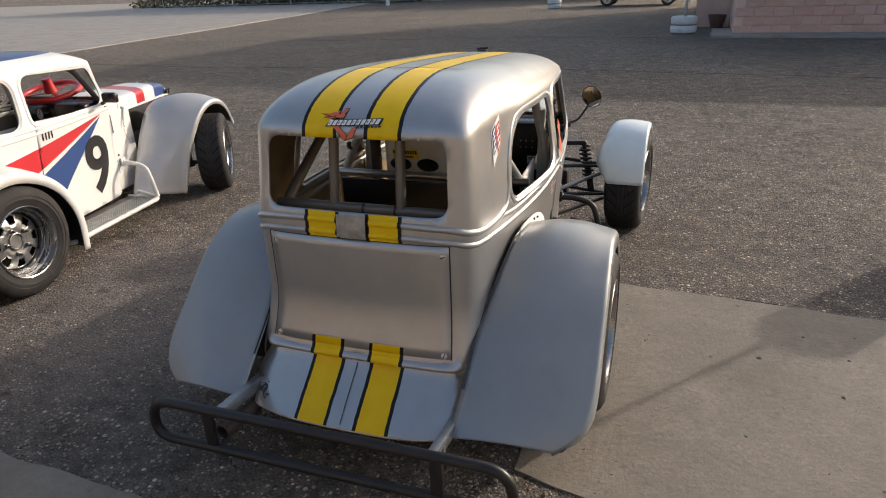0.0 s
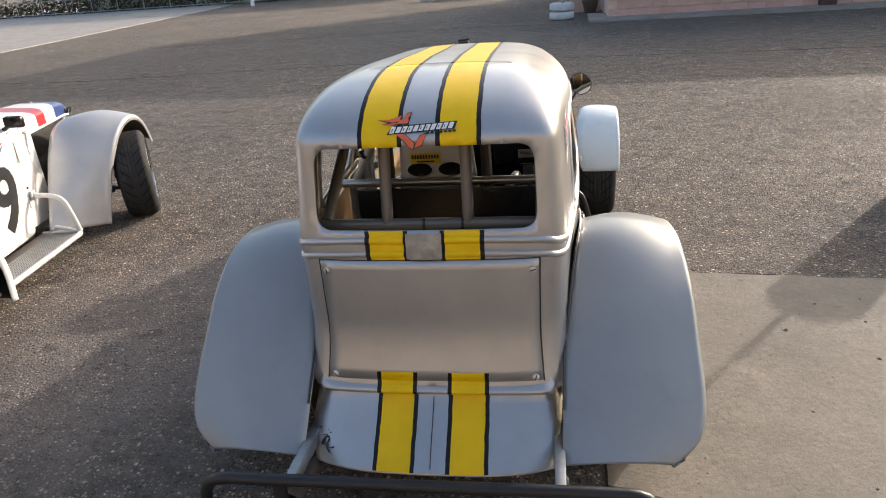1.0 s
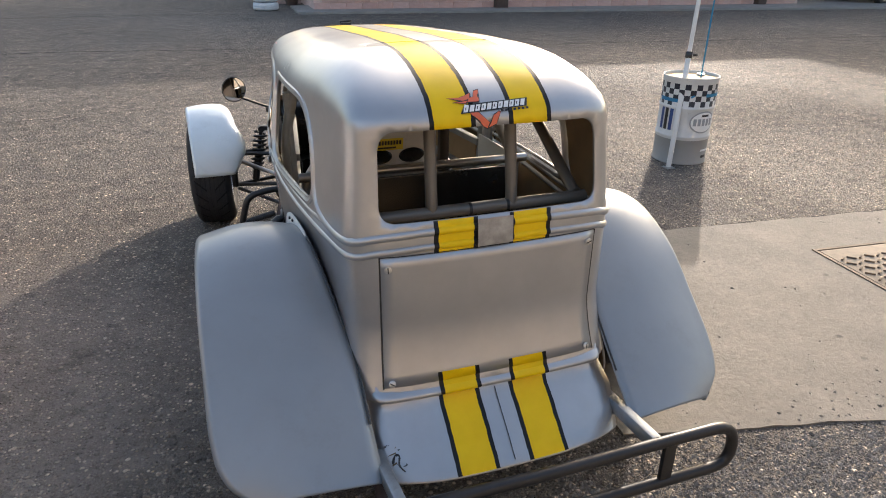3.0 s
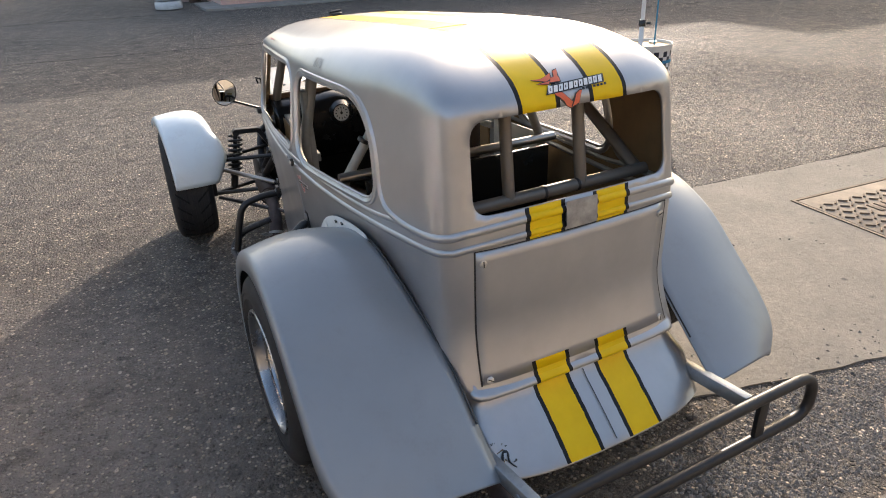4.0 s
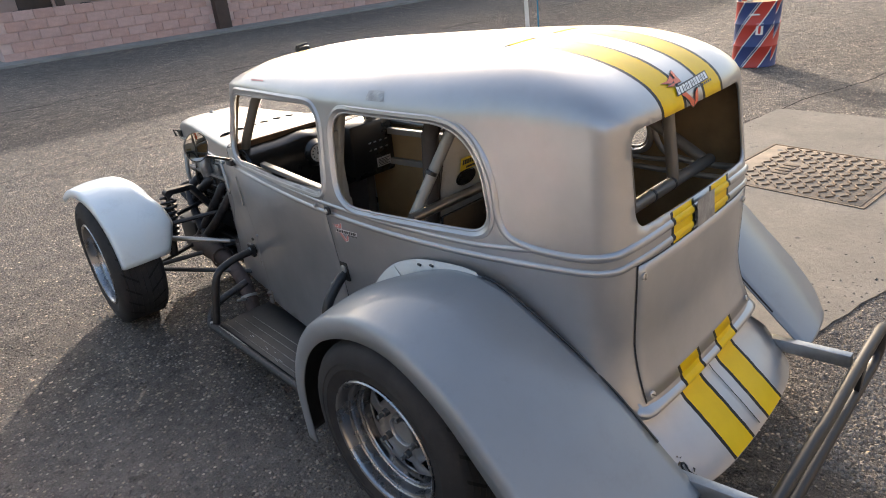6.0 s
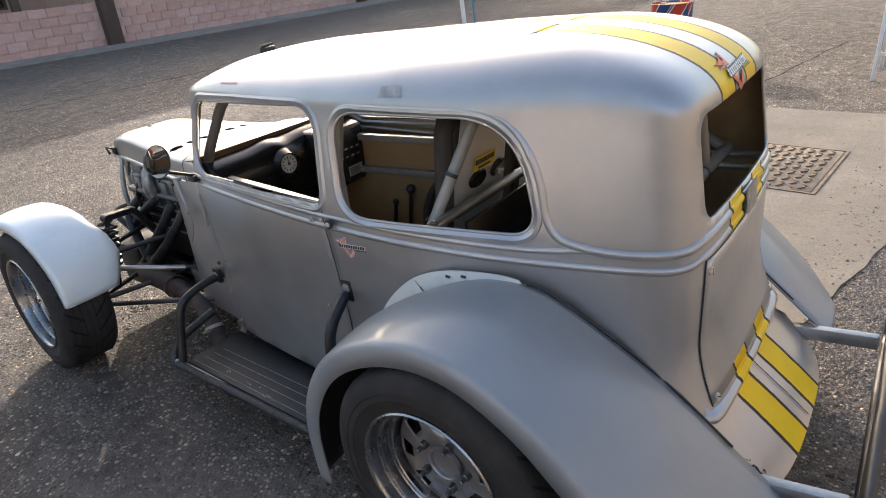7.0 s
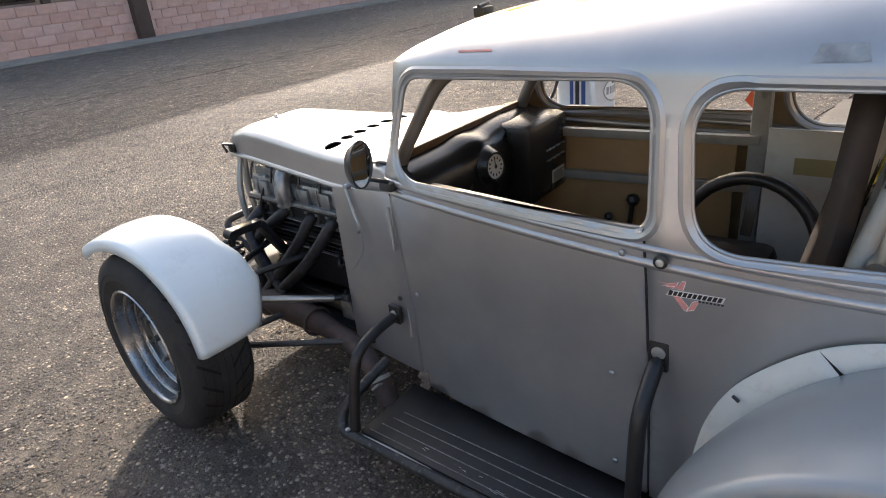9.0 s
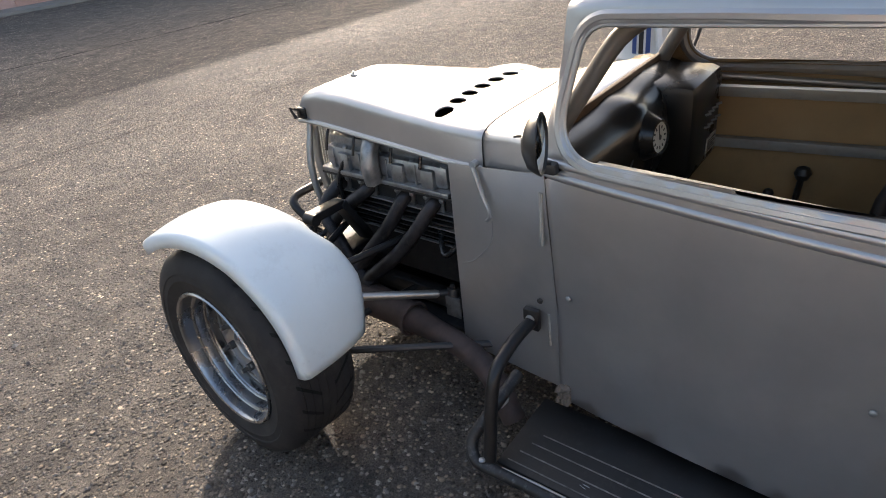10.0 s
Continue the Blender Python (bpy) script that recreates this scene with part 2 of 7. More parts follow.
PLASTIC = worn("black_moulded_plastic", (0.013, 0.013, 0.013), 0.26, vary=0.15, scale=3, bump=0.0, dirty=0.03)
SCREW = worn("bright_screw_steel", (0.62, 0.61, 0.58), 0.35, 0.8, vary=0.1, scale=30, dirty=0.2)
MIRROR = Mat("mirror_glass", (0.85, 0.86, 0.86), 0.03, 1.0)
ASPHALT = asphalt_mat()
CONCRETE = concrete_mat()


# ---- mesh tools ----
def mesh_of(name, geo, mats, sharp=40, smooth=True):
    me = bpy.data.meshes.new(name)
    me.from_pydata([tuple(v) for v in geo[0]], [], geo[1])
    for m in mats if isinstance(mats, (list, tuple)) else [mats]:
        me.materials.append(m.m)
    if smooth:
        me.shade_smooth()
        me.set_sharp_from_angle(angle=radians(sharp))
    me.validate()
    return me


def part(name, geo, mat, parent=None, label="", sharp=40, smooth=True):
    """One mesh object under a thing or under a part."""
    ob = new(name, mesh_of(name, geo, mat, sharp, smooth))
    ob.parent = parent
    if label:
        tagged(ob, label)
    return ob


def share(ob, m, parent=None):
    """One more piece on the same mesh."""
    o = new(ob.name.split(".")[0], ob.data)
    o.matrix_basis = m
    o.parent = parent
    if "label" in ob:
        o["label"] = ob["label"]
    return o


def thing(name, label, category, m=None, group="", kind=""):
    e = new(name)
    e.empty_display_size = 0.1
    if m is not None:
        e.matrix_basis = m
    return tagged(e, label, category, group, kind)


def join(*geos):
    V, F = [], []
    for v, f in geos:
        k = len(V)
        V += [tuple(p) for p in v]
        F += [tuple(i + k for i in q) for q in f]
    return V, F


def moved(geo, m):
    return [tuple(m @ Vector(p)) for p in geo[0]], geo[1]


def flipped(geo):
    return [(-x, y, z) for x, y, z in geo[0]], [tuple(reversed(f)) for f in geo[1]]


def box(x0, x1, y0, y1, z0, z1, b=0.0):
    """A box with bevelled edges."""
    bm = bmesh.new()
    bmesh.ops.create_cube(bm, size=1.0)
    for v in bm.verts:
        v.co = Vector(((x0 + x1) / 2 + v.co.x * (x1 - x0), (y0 + y1) / 2 + v.co.y * (y1 - y0), (z0 + z1) / 2 + v.co.z * (z1 - z0)))
    if b:
        bmesh.ops.bevel(bm, geom=bm.edges[:], offset=b, segments=2, affect="EDGES", profile=0.5)
    return geo_of(bm)


def geo_of(bm):
    bm.verts.index_update()
    out = [tuple(v.co) for v in bm.verts], [tuple(v.index for v in f.verts) for f in bm.faces]
    bm.free()
    return out


def spline(pts, per=6):
    """Points along a smooth curve through pts."""
    P = [Vector(p) for p in pts]
    out = []
    for i in range(len(P) - 1):
        a, b, c, d = P[max(i - 1, 0)], P[i], P[i + 1], P[min(i + 2, len(P) - 1)]
        for k in range(per):
            t = k / per
            out.append(0.5 * ((2 * b) + (c - a) * t + (2 * a - 5 * b + 4 * c - d) * t * t + (3 * b - a - 3 * c + d) * t ** 3))
    out.append(P[-1])
    return out


def bent(pts, r=0.04, seg=5):
    """A polyline with its corners rounded at radius about r."""
    P = [Vector(p) for p in pts]
    out = [P[0]]
    for a, b, c in zip(P, P[1:], P[2:]):
        u, v = (a - b), (c - b)
        d = min(r, u.length * 0.48, v.length * 0.48)
        p, q = b + u.normalized() * d, b + v.normalized() * d
        for k in range(seg + 1):
            t = k / seg
            out.append(p * (1 - t) ** 2 + b * 2 * t * (1 - t) + q * t * t)
    out.append(P[-1])
    return out


def tube(pts, r, n=10, caps=True, closed=False):
    """A round tube along pts; r is a radius or a radius for each point."""
    P = [Vector(p) for p in pts]
    N = len(P)
    R = r if isinstance(r, (list, tuple)) else [r] * N
    V, F = [], []
    up = None
    for i, p in enumerate(P):
        a, b = (P[(i - 1) % N], P[(i + 1) % N]) if closed else (P[max(i - 1, 0)], P[min(i + 1, N - 1)])
        d = (b - a).normalized()
        if up is None:
            up = d.orthogonal().normalized()
        up = (up - d * up.dot(d)).normalized()
        w = d.cross(up)
        for k in range(n):
            a2 = 2 * math.pi * k / n
            V.append(tuple(p + (up * math.cos(a2) + w * math.sin(a2)) * R[i]))
    for i in range(N if closed else N - 1):
        j = (i + 1) % N
        for k in range(n):
            l = (k + 1) % n
            F.append((i * n + k, i * n + l, j * n + l, j * n + k))
    if caps and not closed:
        F.append(tuple(reversed(range(n))))
        F.append(tuple(range((N - 1) * n, N * n)))
    return V, F


def lathe(profile, n=40, axis="x"):
    """A body turned from (along, radius) pairs about the x or z axis."""
    V, F = [], []
    for a, r in profile:
        for k in range(n):
            t = 2 * math.pi * k / n
            c, s = r * math.cos(t), r * math.sin(t)
            V.append((a, c, s) if axis == "x" else (c, s, a))
    for i in range(len(profile) - 1):
        for k in range(n):
            l = (k + 1) % n
            F.append((i * n + k, (i + 1) * n + k, (i + 1) * n + l, i * n + l))
    return V, F


def sheet(rows, closed=False):
    """A skin over rows of points of equal length."""
    n = len(rows[0])
    V = [tuple(p) for r in rows for p in r]
    F = []
    for i in range(len(rows) - 1):
        for k in range(n if closed else n - 1):
            l = (k + 1) % n
            F.append((i * n + k, i * n + l, (i + 1) * n + l, (i + 1) * n + k))
    return V, F


def thick(ob, t, offset=-1, inner=0, rim=0):
    md = ob.modifiers.new("thickness", "SOLIDIFY")
    md.thickness, md.offset, md.use_even_offset = t, offset, False
    md.material_offset, md.material_offset_rim = inner, rim
    return ob


def crisp(ob):
    """Keeps the broad faces of a thickened sheet evenly shaded up to its cut edges."""
    ob.modifiers.new("even_normals", "WEIGHTED_NORMAL")
    return ob


def interp(x, xs, ys):
    return float(np.interp(x, xs, ys))


def cdt(outer, holes, du, dv, jig=0.0):
    """Triangles over a flat region with holes: boundary loops plus a lattice of inner points."""
    from mathutils.geometry import delaunay_2d_cdt
    pts, faces = [], []
    for loop in [outer] + holes:
        k = len(pts)
        pts += [Vector(p) for p in loop]
        faces.append([k + i for i in range(len(loop))])
    u0, u1 = min(p[0] for p in outer), max(p[0] for p in outer)
    v0, v1 = min(p[1] for p in outer), max(p[1] for p in outer)
    edge = np.array([(p.x, p.y) for p in pts])
    for i in range(1, int((u1 - u0) / du) + 1):
        for j in range(1, int((v1 - v0) / dv) + 1):
            q = (u0 + i * du, v0 + (j + (0.5 if i % 2 else 0)) * dv)
            if np.min((edge[:, 0] - q[0]) ** 2 / du ** 2 + (edge[:, 1] - q[1]) ** 2 / dv ** 2) > 0.16:
                pts.append(Vector(q))
    edges = [(f[i], f[(i + 1) % len(f)]) for f in faces for i in range(len(f))]
    V, E, F, *_ = delaunay_2d_cdt(pts, edges, [], 0, 1e-6)

    def inside(p, loop):
        c, n = False, len(loop)
        for i in range(n):
            (x1, y1), (x2, y2) = loop[i], loop[(i + 1) % n]
            if (y1 > p[1]) != (y2 > p[1]) and p[0] < (x2 - x1) * (p[1] - y1) / (y2 - y1) + x1:
                c = not c
        return c

    out = []
    for f in F:
        c = sum((V[i] for i in f), Vector((0, 0))) / len(f)
        if inside(c, outer) and not any(inside(c, h) for h in holes):
            out.append(tuple(f))
    return [tuple(v) for v in V], out


def rounded(corners, n=6):
    """A closed flat loop through (u, v, radius) corners with rounded corners."""
    out = []
    N = len(corners)
    for i in range(N):
        a, b, c = (Vector(corners[(i + d) % N][:2]) for d in (-1, 0, 1))
        u, v, r = a - b, c - b, corners[i][2]
        if r <= 0:
            out.append(tuple(b))
            continue
        half = u.angle(v) / 2
        d = min(r / math.tan(half), u.length * 0.49, v.length * 0.49)
        p, q = b + u.normalized() * d, b + v.normalized() * d
        for k in range(n + 1):
            t = k / n
            w = (1 - t) ** 2 * p + 2 * t * (1 - t) * b + t * t * q
            m = p.lerp(q, t)
            out.append(tuple(w.lerp(m, 0.12)))
    return out


def dense(loop, step=0.02):
    """The same closed loop with its long straights divided."""
    out = []
    for a, b in zip(loop, loop[1:] + loop[:1]):
        k = max(1, math.ceil(math.hypot(b[0] - a[0], b[1] - a[1]) / step))
        out += [(a[0] + (b[0] - a[0]) * i / k, a[1] + (b[1] - a[1]) * i / k) for i in range(k)]
    return out


# ---- the sedan shell: a skin over the plan outline, leaning in above the belt and closing over the roof ----
PLAN = spline([(0, 0, 0), (0.15, 0.002, 0), (0.26, 0.008, 0), (0.324, 0.022, 0), (0.360, 0.055, 0), (0.377, 0.105, 0), (0.396, 0.22, 0),
               (0.418, 0.36, 0), (0.447, 0.55, 0), (0.470, 0.75, 0), (0.483, 0.95, 0), (0.484, 1.1, 0), (0.476, 1.3, 0), (0.461, 1.51, 0),
               (0.447, 1.63, 0), (0.431, 1.678, 0), (0.39, 1.698, 0), (0.25, 1.718, 0), (0.12, 1.727, 0), (0, 1.73, 0)], 8)
_len = np.concatenate([[0], np.cumsum([(b - a).length for a, b in zip(PLAN, PLAN[1:])])])
_px, _py = np.array([p.x for p in PLAN]), np.array([p.y for p in PLAN])
S_END = float(_len[-1])
ZS, DV, FLAT = 1.05, 0.30, 0.22


def s_at(y):
    """Distance along the plan outline at which the side stands at y."""
    a, b = np.argmin(abs(_px - 0.377) + (_py > 0.2) * 9), np.argmin(abs(_py - 1.652) + (_px < 0.4) * 9)
    return float(np.interp(y, _py[a:b + 1], _len[a:b + 1]))


ROOF_Y = [-0.1, 0.0, 0.15, 0.3, 0.45, 0.7, 1.0, 1.3, 1.5, 1.6, 1.66, 1.74]
ROOF_Z = [1.184, 1.192, 1.195, 1.197, 1.196, 1.188, 1.170, 1.153, 1.138, 1.124, 1.110, 1.085]


def shell(s, v, out=0.0):
    """The place on the right half of the shell at s along the outline and v up it."""
    s = min(max(s, 0.0), S_END)
    x, y = float(np.interp(s, _len, _px)), float(np.interp(s, _len, _py))
    e = 0.004
    dx = float(np.interp(s + e, _len, _px) - np.interp(s - e, _len, _px))
    dy = float(np.interp(s + e, _len, _py) - np.interp(s - e, _len, _py))
    n = Vector((dy, -dx, 0)).normalized()
    z = min(v, ZS)
    front = max(0.0, n.y)
    back = max(0.0, -n.y)
    lean = max(0.0, z - 0.79)
    tuck = 0.09 * max(0.0, min(0.30, 0.72 - z)) + 0.02 * max(0.0, 0.42 - z)
    upright = 0.075 * max(0.0, 1 - back - front) * min(1.0, max(0.0, (0.95 - y) / 0.45))
    inset = (0.15 + 0.2 * front - upright) * lean + tuck * (1 - back) * min(1.0, max(0.0, (y - 0.08) / 0.4))
    inset += back * (-0.055 * max(0.0, (0.56 - z) / 0.18) ** 1.6 if z < 0.56 else 0.0)
    p = Vector((x, y, z)) - n * inset
    if v > ZS:
        th = min((v - ZS) / DV, 1.0) * math.pi / 2
        f = 1 - max(0.0, math.cos(th)) ** 0.9
        c = Vector((min(p.x, FLAT), min(max(p.y, 0.46), 1.42), 0))
        d = Vector((p.x - c.x, p.y - c.y))
        if d.y and d.x > 1e-6:
            # towards the crown the corners of the outline grow rounder
            a, b = ROOF_AX[0 if d.y < 0 else 1]
            u = d.normalized()
            q = u / ((abs(u.x) / (a - FLAT)) ** 2.5 + (abs(u.y) / b) ** 2.5) ** (1 / 2.5)
            w = math.sin(th) ** 1.5
            p.x, p.y = p.x + (c.x + q.x - p.x) * w, p.y + (c.y + q.y - p.y) * w
        p.x, p.y = p.x + (c.x - p.x) * f, p.y + (c.y - p.y) * f
        p.x *= 1 - min(max(0.0, v - ZS - DV) / FLAT, 1.0)
        p.z = ZS + (interp(p.y, ROOF_Y, ROOF_Z) - ZS - 0.016 * (p.x / 0.42) ** 2) * math.sin(th)
        n = (n * math.cos(th) + Vector((0, 0, 1)) * math.sin(th)).normalized()
    return p + n * out


ROOF_AX = []
for yy, dy in ((0.46, -1), (1.42, 1)):
    side = shell(s_at(yy), ZS)
    end = shell(0.0 if dy < 0 else S_END, ZS)
    ROOF_AX.append((side.x, abs(end.y - yy)))
SIDE = lambda corners: dense(rounded([(s_at(y), z, r) for y, z, r in corners], 12))
QUARTER = SIDE([(0.932, 1.040, 0.075), (0.905, 0.766, 0.085), (0.348, 0.790, 0.055), (0.402, 1.047, 0.26)])
DOOR_Y0, DOOR_Y1 = 0.966, 1.678
SW = s_at(0.992)
S0, S1 = s_at(DOOR_Y0), s_at(1.65) + 0.02
FRONT = dense(rounded([(s_at(0.985), 0.787, 0.035), (s_at(1.000), 1.050, 0.075), (s_at(1.600), 1.024, 0.055), (s_at(1.648), 0.786, 0.085)], 12))


def shell_geo(outer, holes, du=0.03, dv=0.02, out=0.0, mirror=True):
    V, F = cdt(outer, holes, du, dv)
    right = [tuple(shell(u, v, out)) for u, v in V], F
    return right


def weld(geo, d=0.0006):
    bm = bmesh.new()
    vs = [bm.verts.new(v) for v in geo[0]]
    for f in geo[1]:
        if len(set(f)) > 2:
            try:
                bm.faces.new([vs[i] for i in f])
            except ValueError:
                pass
    bmesh.ops.remove_doubles(bm, verts=bm.verts[:], dist=d)
    bmesh.ops.dissolve_degenerate(bm, edges=bm.edges[:], dist=1e-5)
    bmesh.ops.recalc_face_normals(bm, faces=bm.faces[:])
    return geo_of(bm)


def line(a, b, n):
    return [(a[0] + (b[0] - a[0]) * k / n, a[1] + (b[1] - a[1]) * k / n) for k in range(n)]


def body_shell_geo():
    # the front window and the door under it are one gap in the side
    i0 = min(range(len(FRONT)), key=lambda i: abs(FRONT[i][0] - s_at(0.985)) + abs(FRONT[i][1] - 0.80))
    win = FRONT[i0:] + FRONT[:i0]
    win = [p for p in win if p[1] > 0.789]
    top = ZS + DV + FLAT
    outer = line((0, 0.372), (0.36, 0.372), 10) + line((0.36, 0.372), (0.41, 0.145), 8) + line((0.41, 0.145), (S0 - 0.003, 0.145), 16)
    outer += line((S0 - 0.003, 0.145), (S0 + 0.007, 0.45), 8) + line((S0 + 0.007, 0.45), (S0 + 0.016, 0.69), 6) + line((S0 + 0.016, 0.69), (SW - 0.003, 0.786), 4) + win
    outer += line((S1 + 0.003, 0.778), (S1 + 0.045, 0.772), 4)
    outer += line((S1 + 0.045, 0.772), (S1 + 0.052, 1.0), 8) + line((S1 + 0.052, 1.0), (S1 + 0.085, 1.035), 4) + line((S1 + 0.085, 1.035), (S_END, 1.038), 10)
    # up to the flat of the roof, round it, and down
    edge = ZS + DV
    k0, k1 = int(np.argmax(_px > 0.30)), len(_px) - int(np.argmax(_px[::-1] > 0.30))
    flat = [FLAT * k / 8 for k in range(9)]
    back = [float(np.interp(x, _px[:k0 + 1], _len[:k0 + 1])) for x in flat]
    fore = [float(np.interp(x, _px[k1 - 1:][::-1], _len[k1 - 1:][::-1])) for x in flat]
    rise = [edge + FLAT * (1 - x / FLAT) for x in flat]
    sa, sb = s_at(0.46), s_at(1.42)
    outer += line((S_END, 1.038), (S_END, edge), 10) + [(s, edge) for s in fore] + line((fore[-1], edge), (sb, edge), 14)[1:]
    outer += [(sb, v) for v in reversed(rise)] + line((sb, top), (sa, top), 28)[1:] + [(sa, v) for v in rise]
    outer += line((sa, edge), (back[-1], edge), 14)[1:] + [(s, edge) for s in reversed(back)]
    # down the middle of the back, with the notch of the rear window
    outer += line((0, edge), (0, 1.052), 10)[1:]
    win = rounded([(-0.3, 1.053, 0.0), (0.296, 1.050, 0.045), (0.298, 0.836, 0.042), (-0.3, 0.836, 0.0)], 12)
    outer += line((0, 1.052), (0.24, 1.050), 12) + [p for p in win if p[0] > 0] + line((0.24, 0.836), (0, 0.836), 12) + [(0, 0.836)]
    outer += line((0, 0.836), (0, 0.372), 14)[1:]
    right = shell_geo(outer, [QUARTER])
    return weld(join(right, flipped(right)), 0.002)


def along(path, r, n=8, out=0.0, mirror=0):
    """A half-sunk moulding that follows a path over the shell."""
    g = tube([shell(u, v, out) for u, v in path], r, n)
    return flipped(g) if mirror else g


def ring(loop, r, grow=0.0, out=0.0):
    """A moulding round an opening, grown outwards from its edge."""
    n = len(loop)
    area = sum(loop[i][0] * loop[(i + 1) % n][1] - loop[(i + 1) % n][0] * loop[i][1] for i in range(n))
    sg = 1 if area > 0 else -1
    pts = []
    for i in range(n):
        d = (Vector(loop[(i + 1) % n]) - Vector(loop[i - 1])).normalized()
        pts.append(Vector(loop[i]) + Vector((d.y, -d.x)) * sg * grow)
    return tube([shell(u, v, out) for u, v in pts], r, 8, closed=True)


def rounded_sheet_fender():
    """The swept rear mudguard (left side): inner line at the body, outer line over the tyre, edge rolled down."""
    inn = spline([(-0.445, 0.885, 0.12), (-0.452, 0.876, 0.27), (-0.455, 0.815, 0.40), (-0.460, 0.730, 0.522), (-0.460, 0.632, 0.607), (-0.453, 0.53, 0.656),
                  (-0.442, 0.425, 0.676), (-0.422, 0.32, 0.656), (-0.389, 0.17, 0.558), (-0.360, 0.03, 0.445), (-0.355, -0.10, 0.335), (-0.353, -0.165, 0.282), (-0.353, -0.20, 0.254)], 5)
    out = spline([(-0.735, 0.89, 0.09), (-0.737, 0.898, 0.25), (-0.737, 0.874, 0.37), (-0.736, 0.806, 0.49), (-0.734, 0.706, 0.578), (-0.731, 0.58, 0.634),
                  (-0.728, 0.455, 0.652), (-0.727, 0.335, 0.632), (-0.726, 0.20, 0.562), (-0.724, 0.08, 0.455), (-0.720, -0.035, 0.348), (-0.700, -0.110, 0.278), (-0.635, -0.165, 0.238)], 5)
    rows = []
    N = len(inn)
    for i in range(N):
        a, b = inn[i], out[i]
        t0, t1 = out[max(i - 1, 0)], out[min(i + 1, N - 1)]
        tan = (t1 - t0).normalized()
        side = Vector((-1, 0, 0))
        up = side.cross(tan).normalized()
        if up.z < 0 and i > N * 0.3:
            up = -up
        if (Vector((0, 0.5, 0.25)) - Vector((0, b.y, b.z))).dot(up) > 0:
            up = -up
        row = []
        for k in range(13):
            w = k / 12
            q = a.lerp(b, w)
            q += up * 0.022 * math.sin(math.pi * w) * min(1, i / 6)
            row.append(q)
        fl = 1.0 if i < N - 8 else 0.15 + 0.85 * (N - 1 - i) / 8
        lip = 0.060 if i < N - 6 else 0.060 * max(0.25, (N - 1 - i) / 6)
        for k in range(1, 6):
            an = math.pi / 2 * k / 5
            row.append(b + side * 0.022 * fl * math.sin(an) - up * 0.024 * (1 - math.cos(an)))
        row.append(b + side * 0.022 * fl - up * lip)
        rows.append(row)
    return sheet(rows)


def front_cycle_fender():
    """A short mudguard over a front tyre, in the wheel's own frame: x outwards is negative, y ahead."""
    rows = []
    for i in range(29):
        t = i / 28
        an = radians(58 + (169 - 58) * t)
        r = interp(t, [0, 0.25, 0.5, 0.75, 1], [0.350, 0.351, 0.348, 0.334, 0.312])
        c, s = math.cos(an), math.sin(an)
        up = Vector((0, c, s))
        mid = up * r
        inx = interp(t, [0, 0.3, 0.55, 0.66, 0.8, 0.9, 1.0], [0.10, 0.118, 0.135, 0.168, 0.168, 0.135, 0.098])
        curl = interp(t, [0, 0.5, 0.68, 0.85, 1.0], [0.01, 0.02, 0.05, 0.03, 0.004])
        row = []
        for k in range(13):
            w = k / 12
            q = mid + Vector((inx - (inx + 0.086) * w, 0, 0)) + up * (0.010 * math.sin(math.pi * w))
            row.append(q - up * curl * max(0.0, 1 - w * 5) ** 2)
        for k in range(1, 6):
            a2 = math.pi / 2 * k / 5
            row.append(mid + Vector((-0.086 - 0.014 * math.sin(a2), 0, 0)) - up * 0.016 * (1 - math.cos(a2)))
        row.append(mid + Vector((-0.100, 0, 0)) - up * 0.034)
        rows.append(row)
    return sheet(rows)


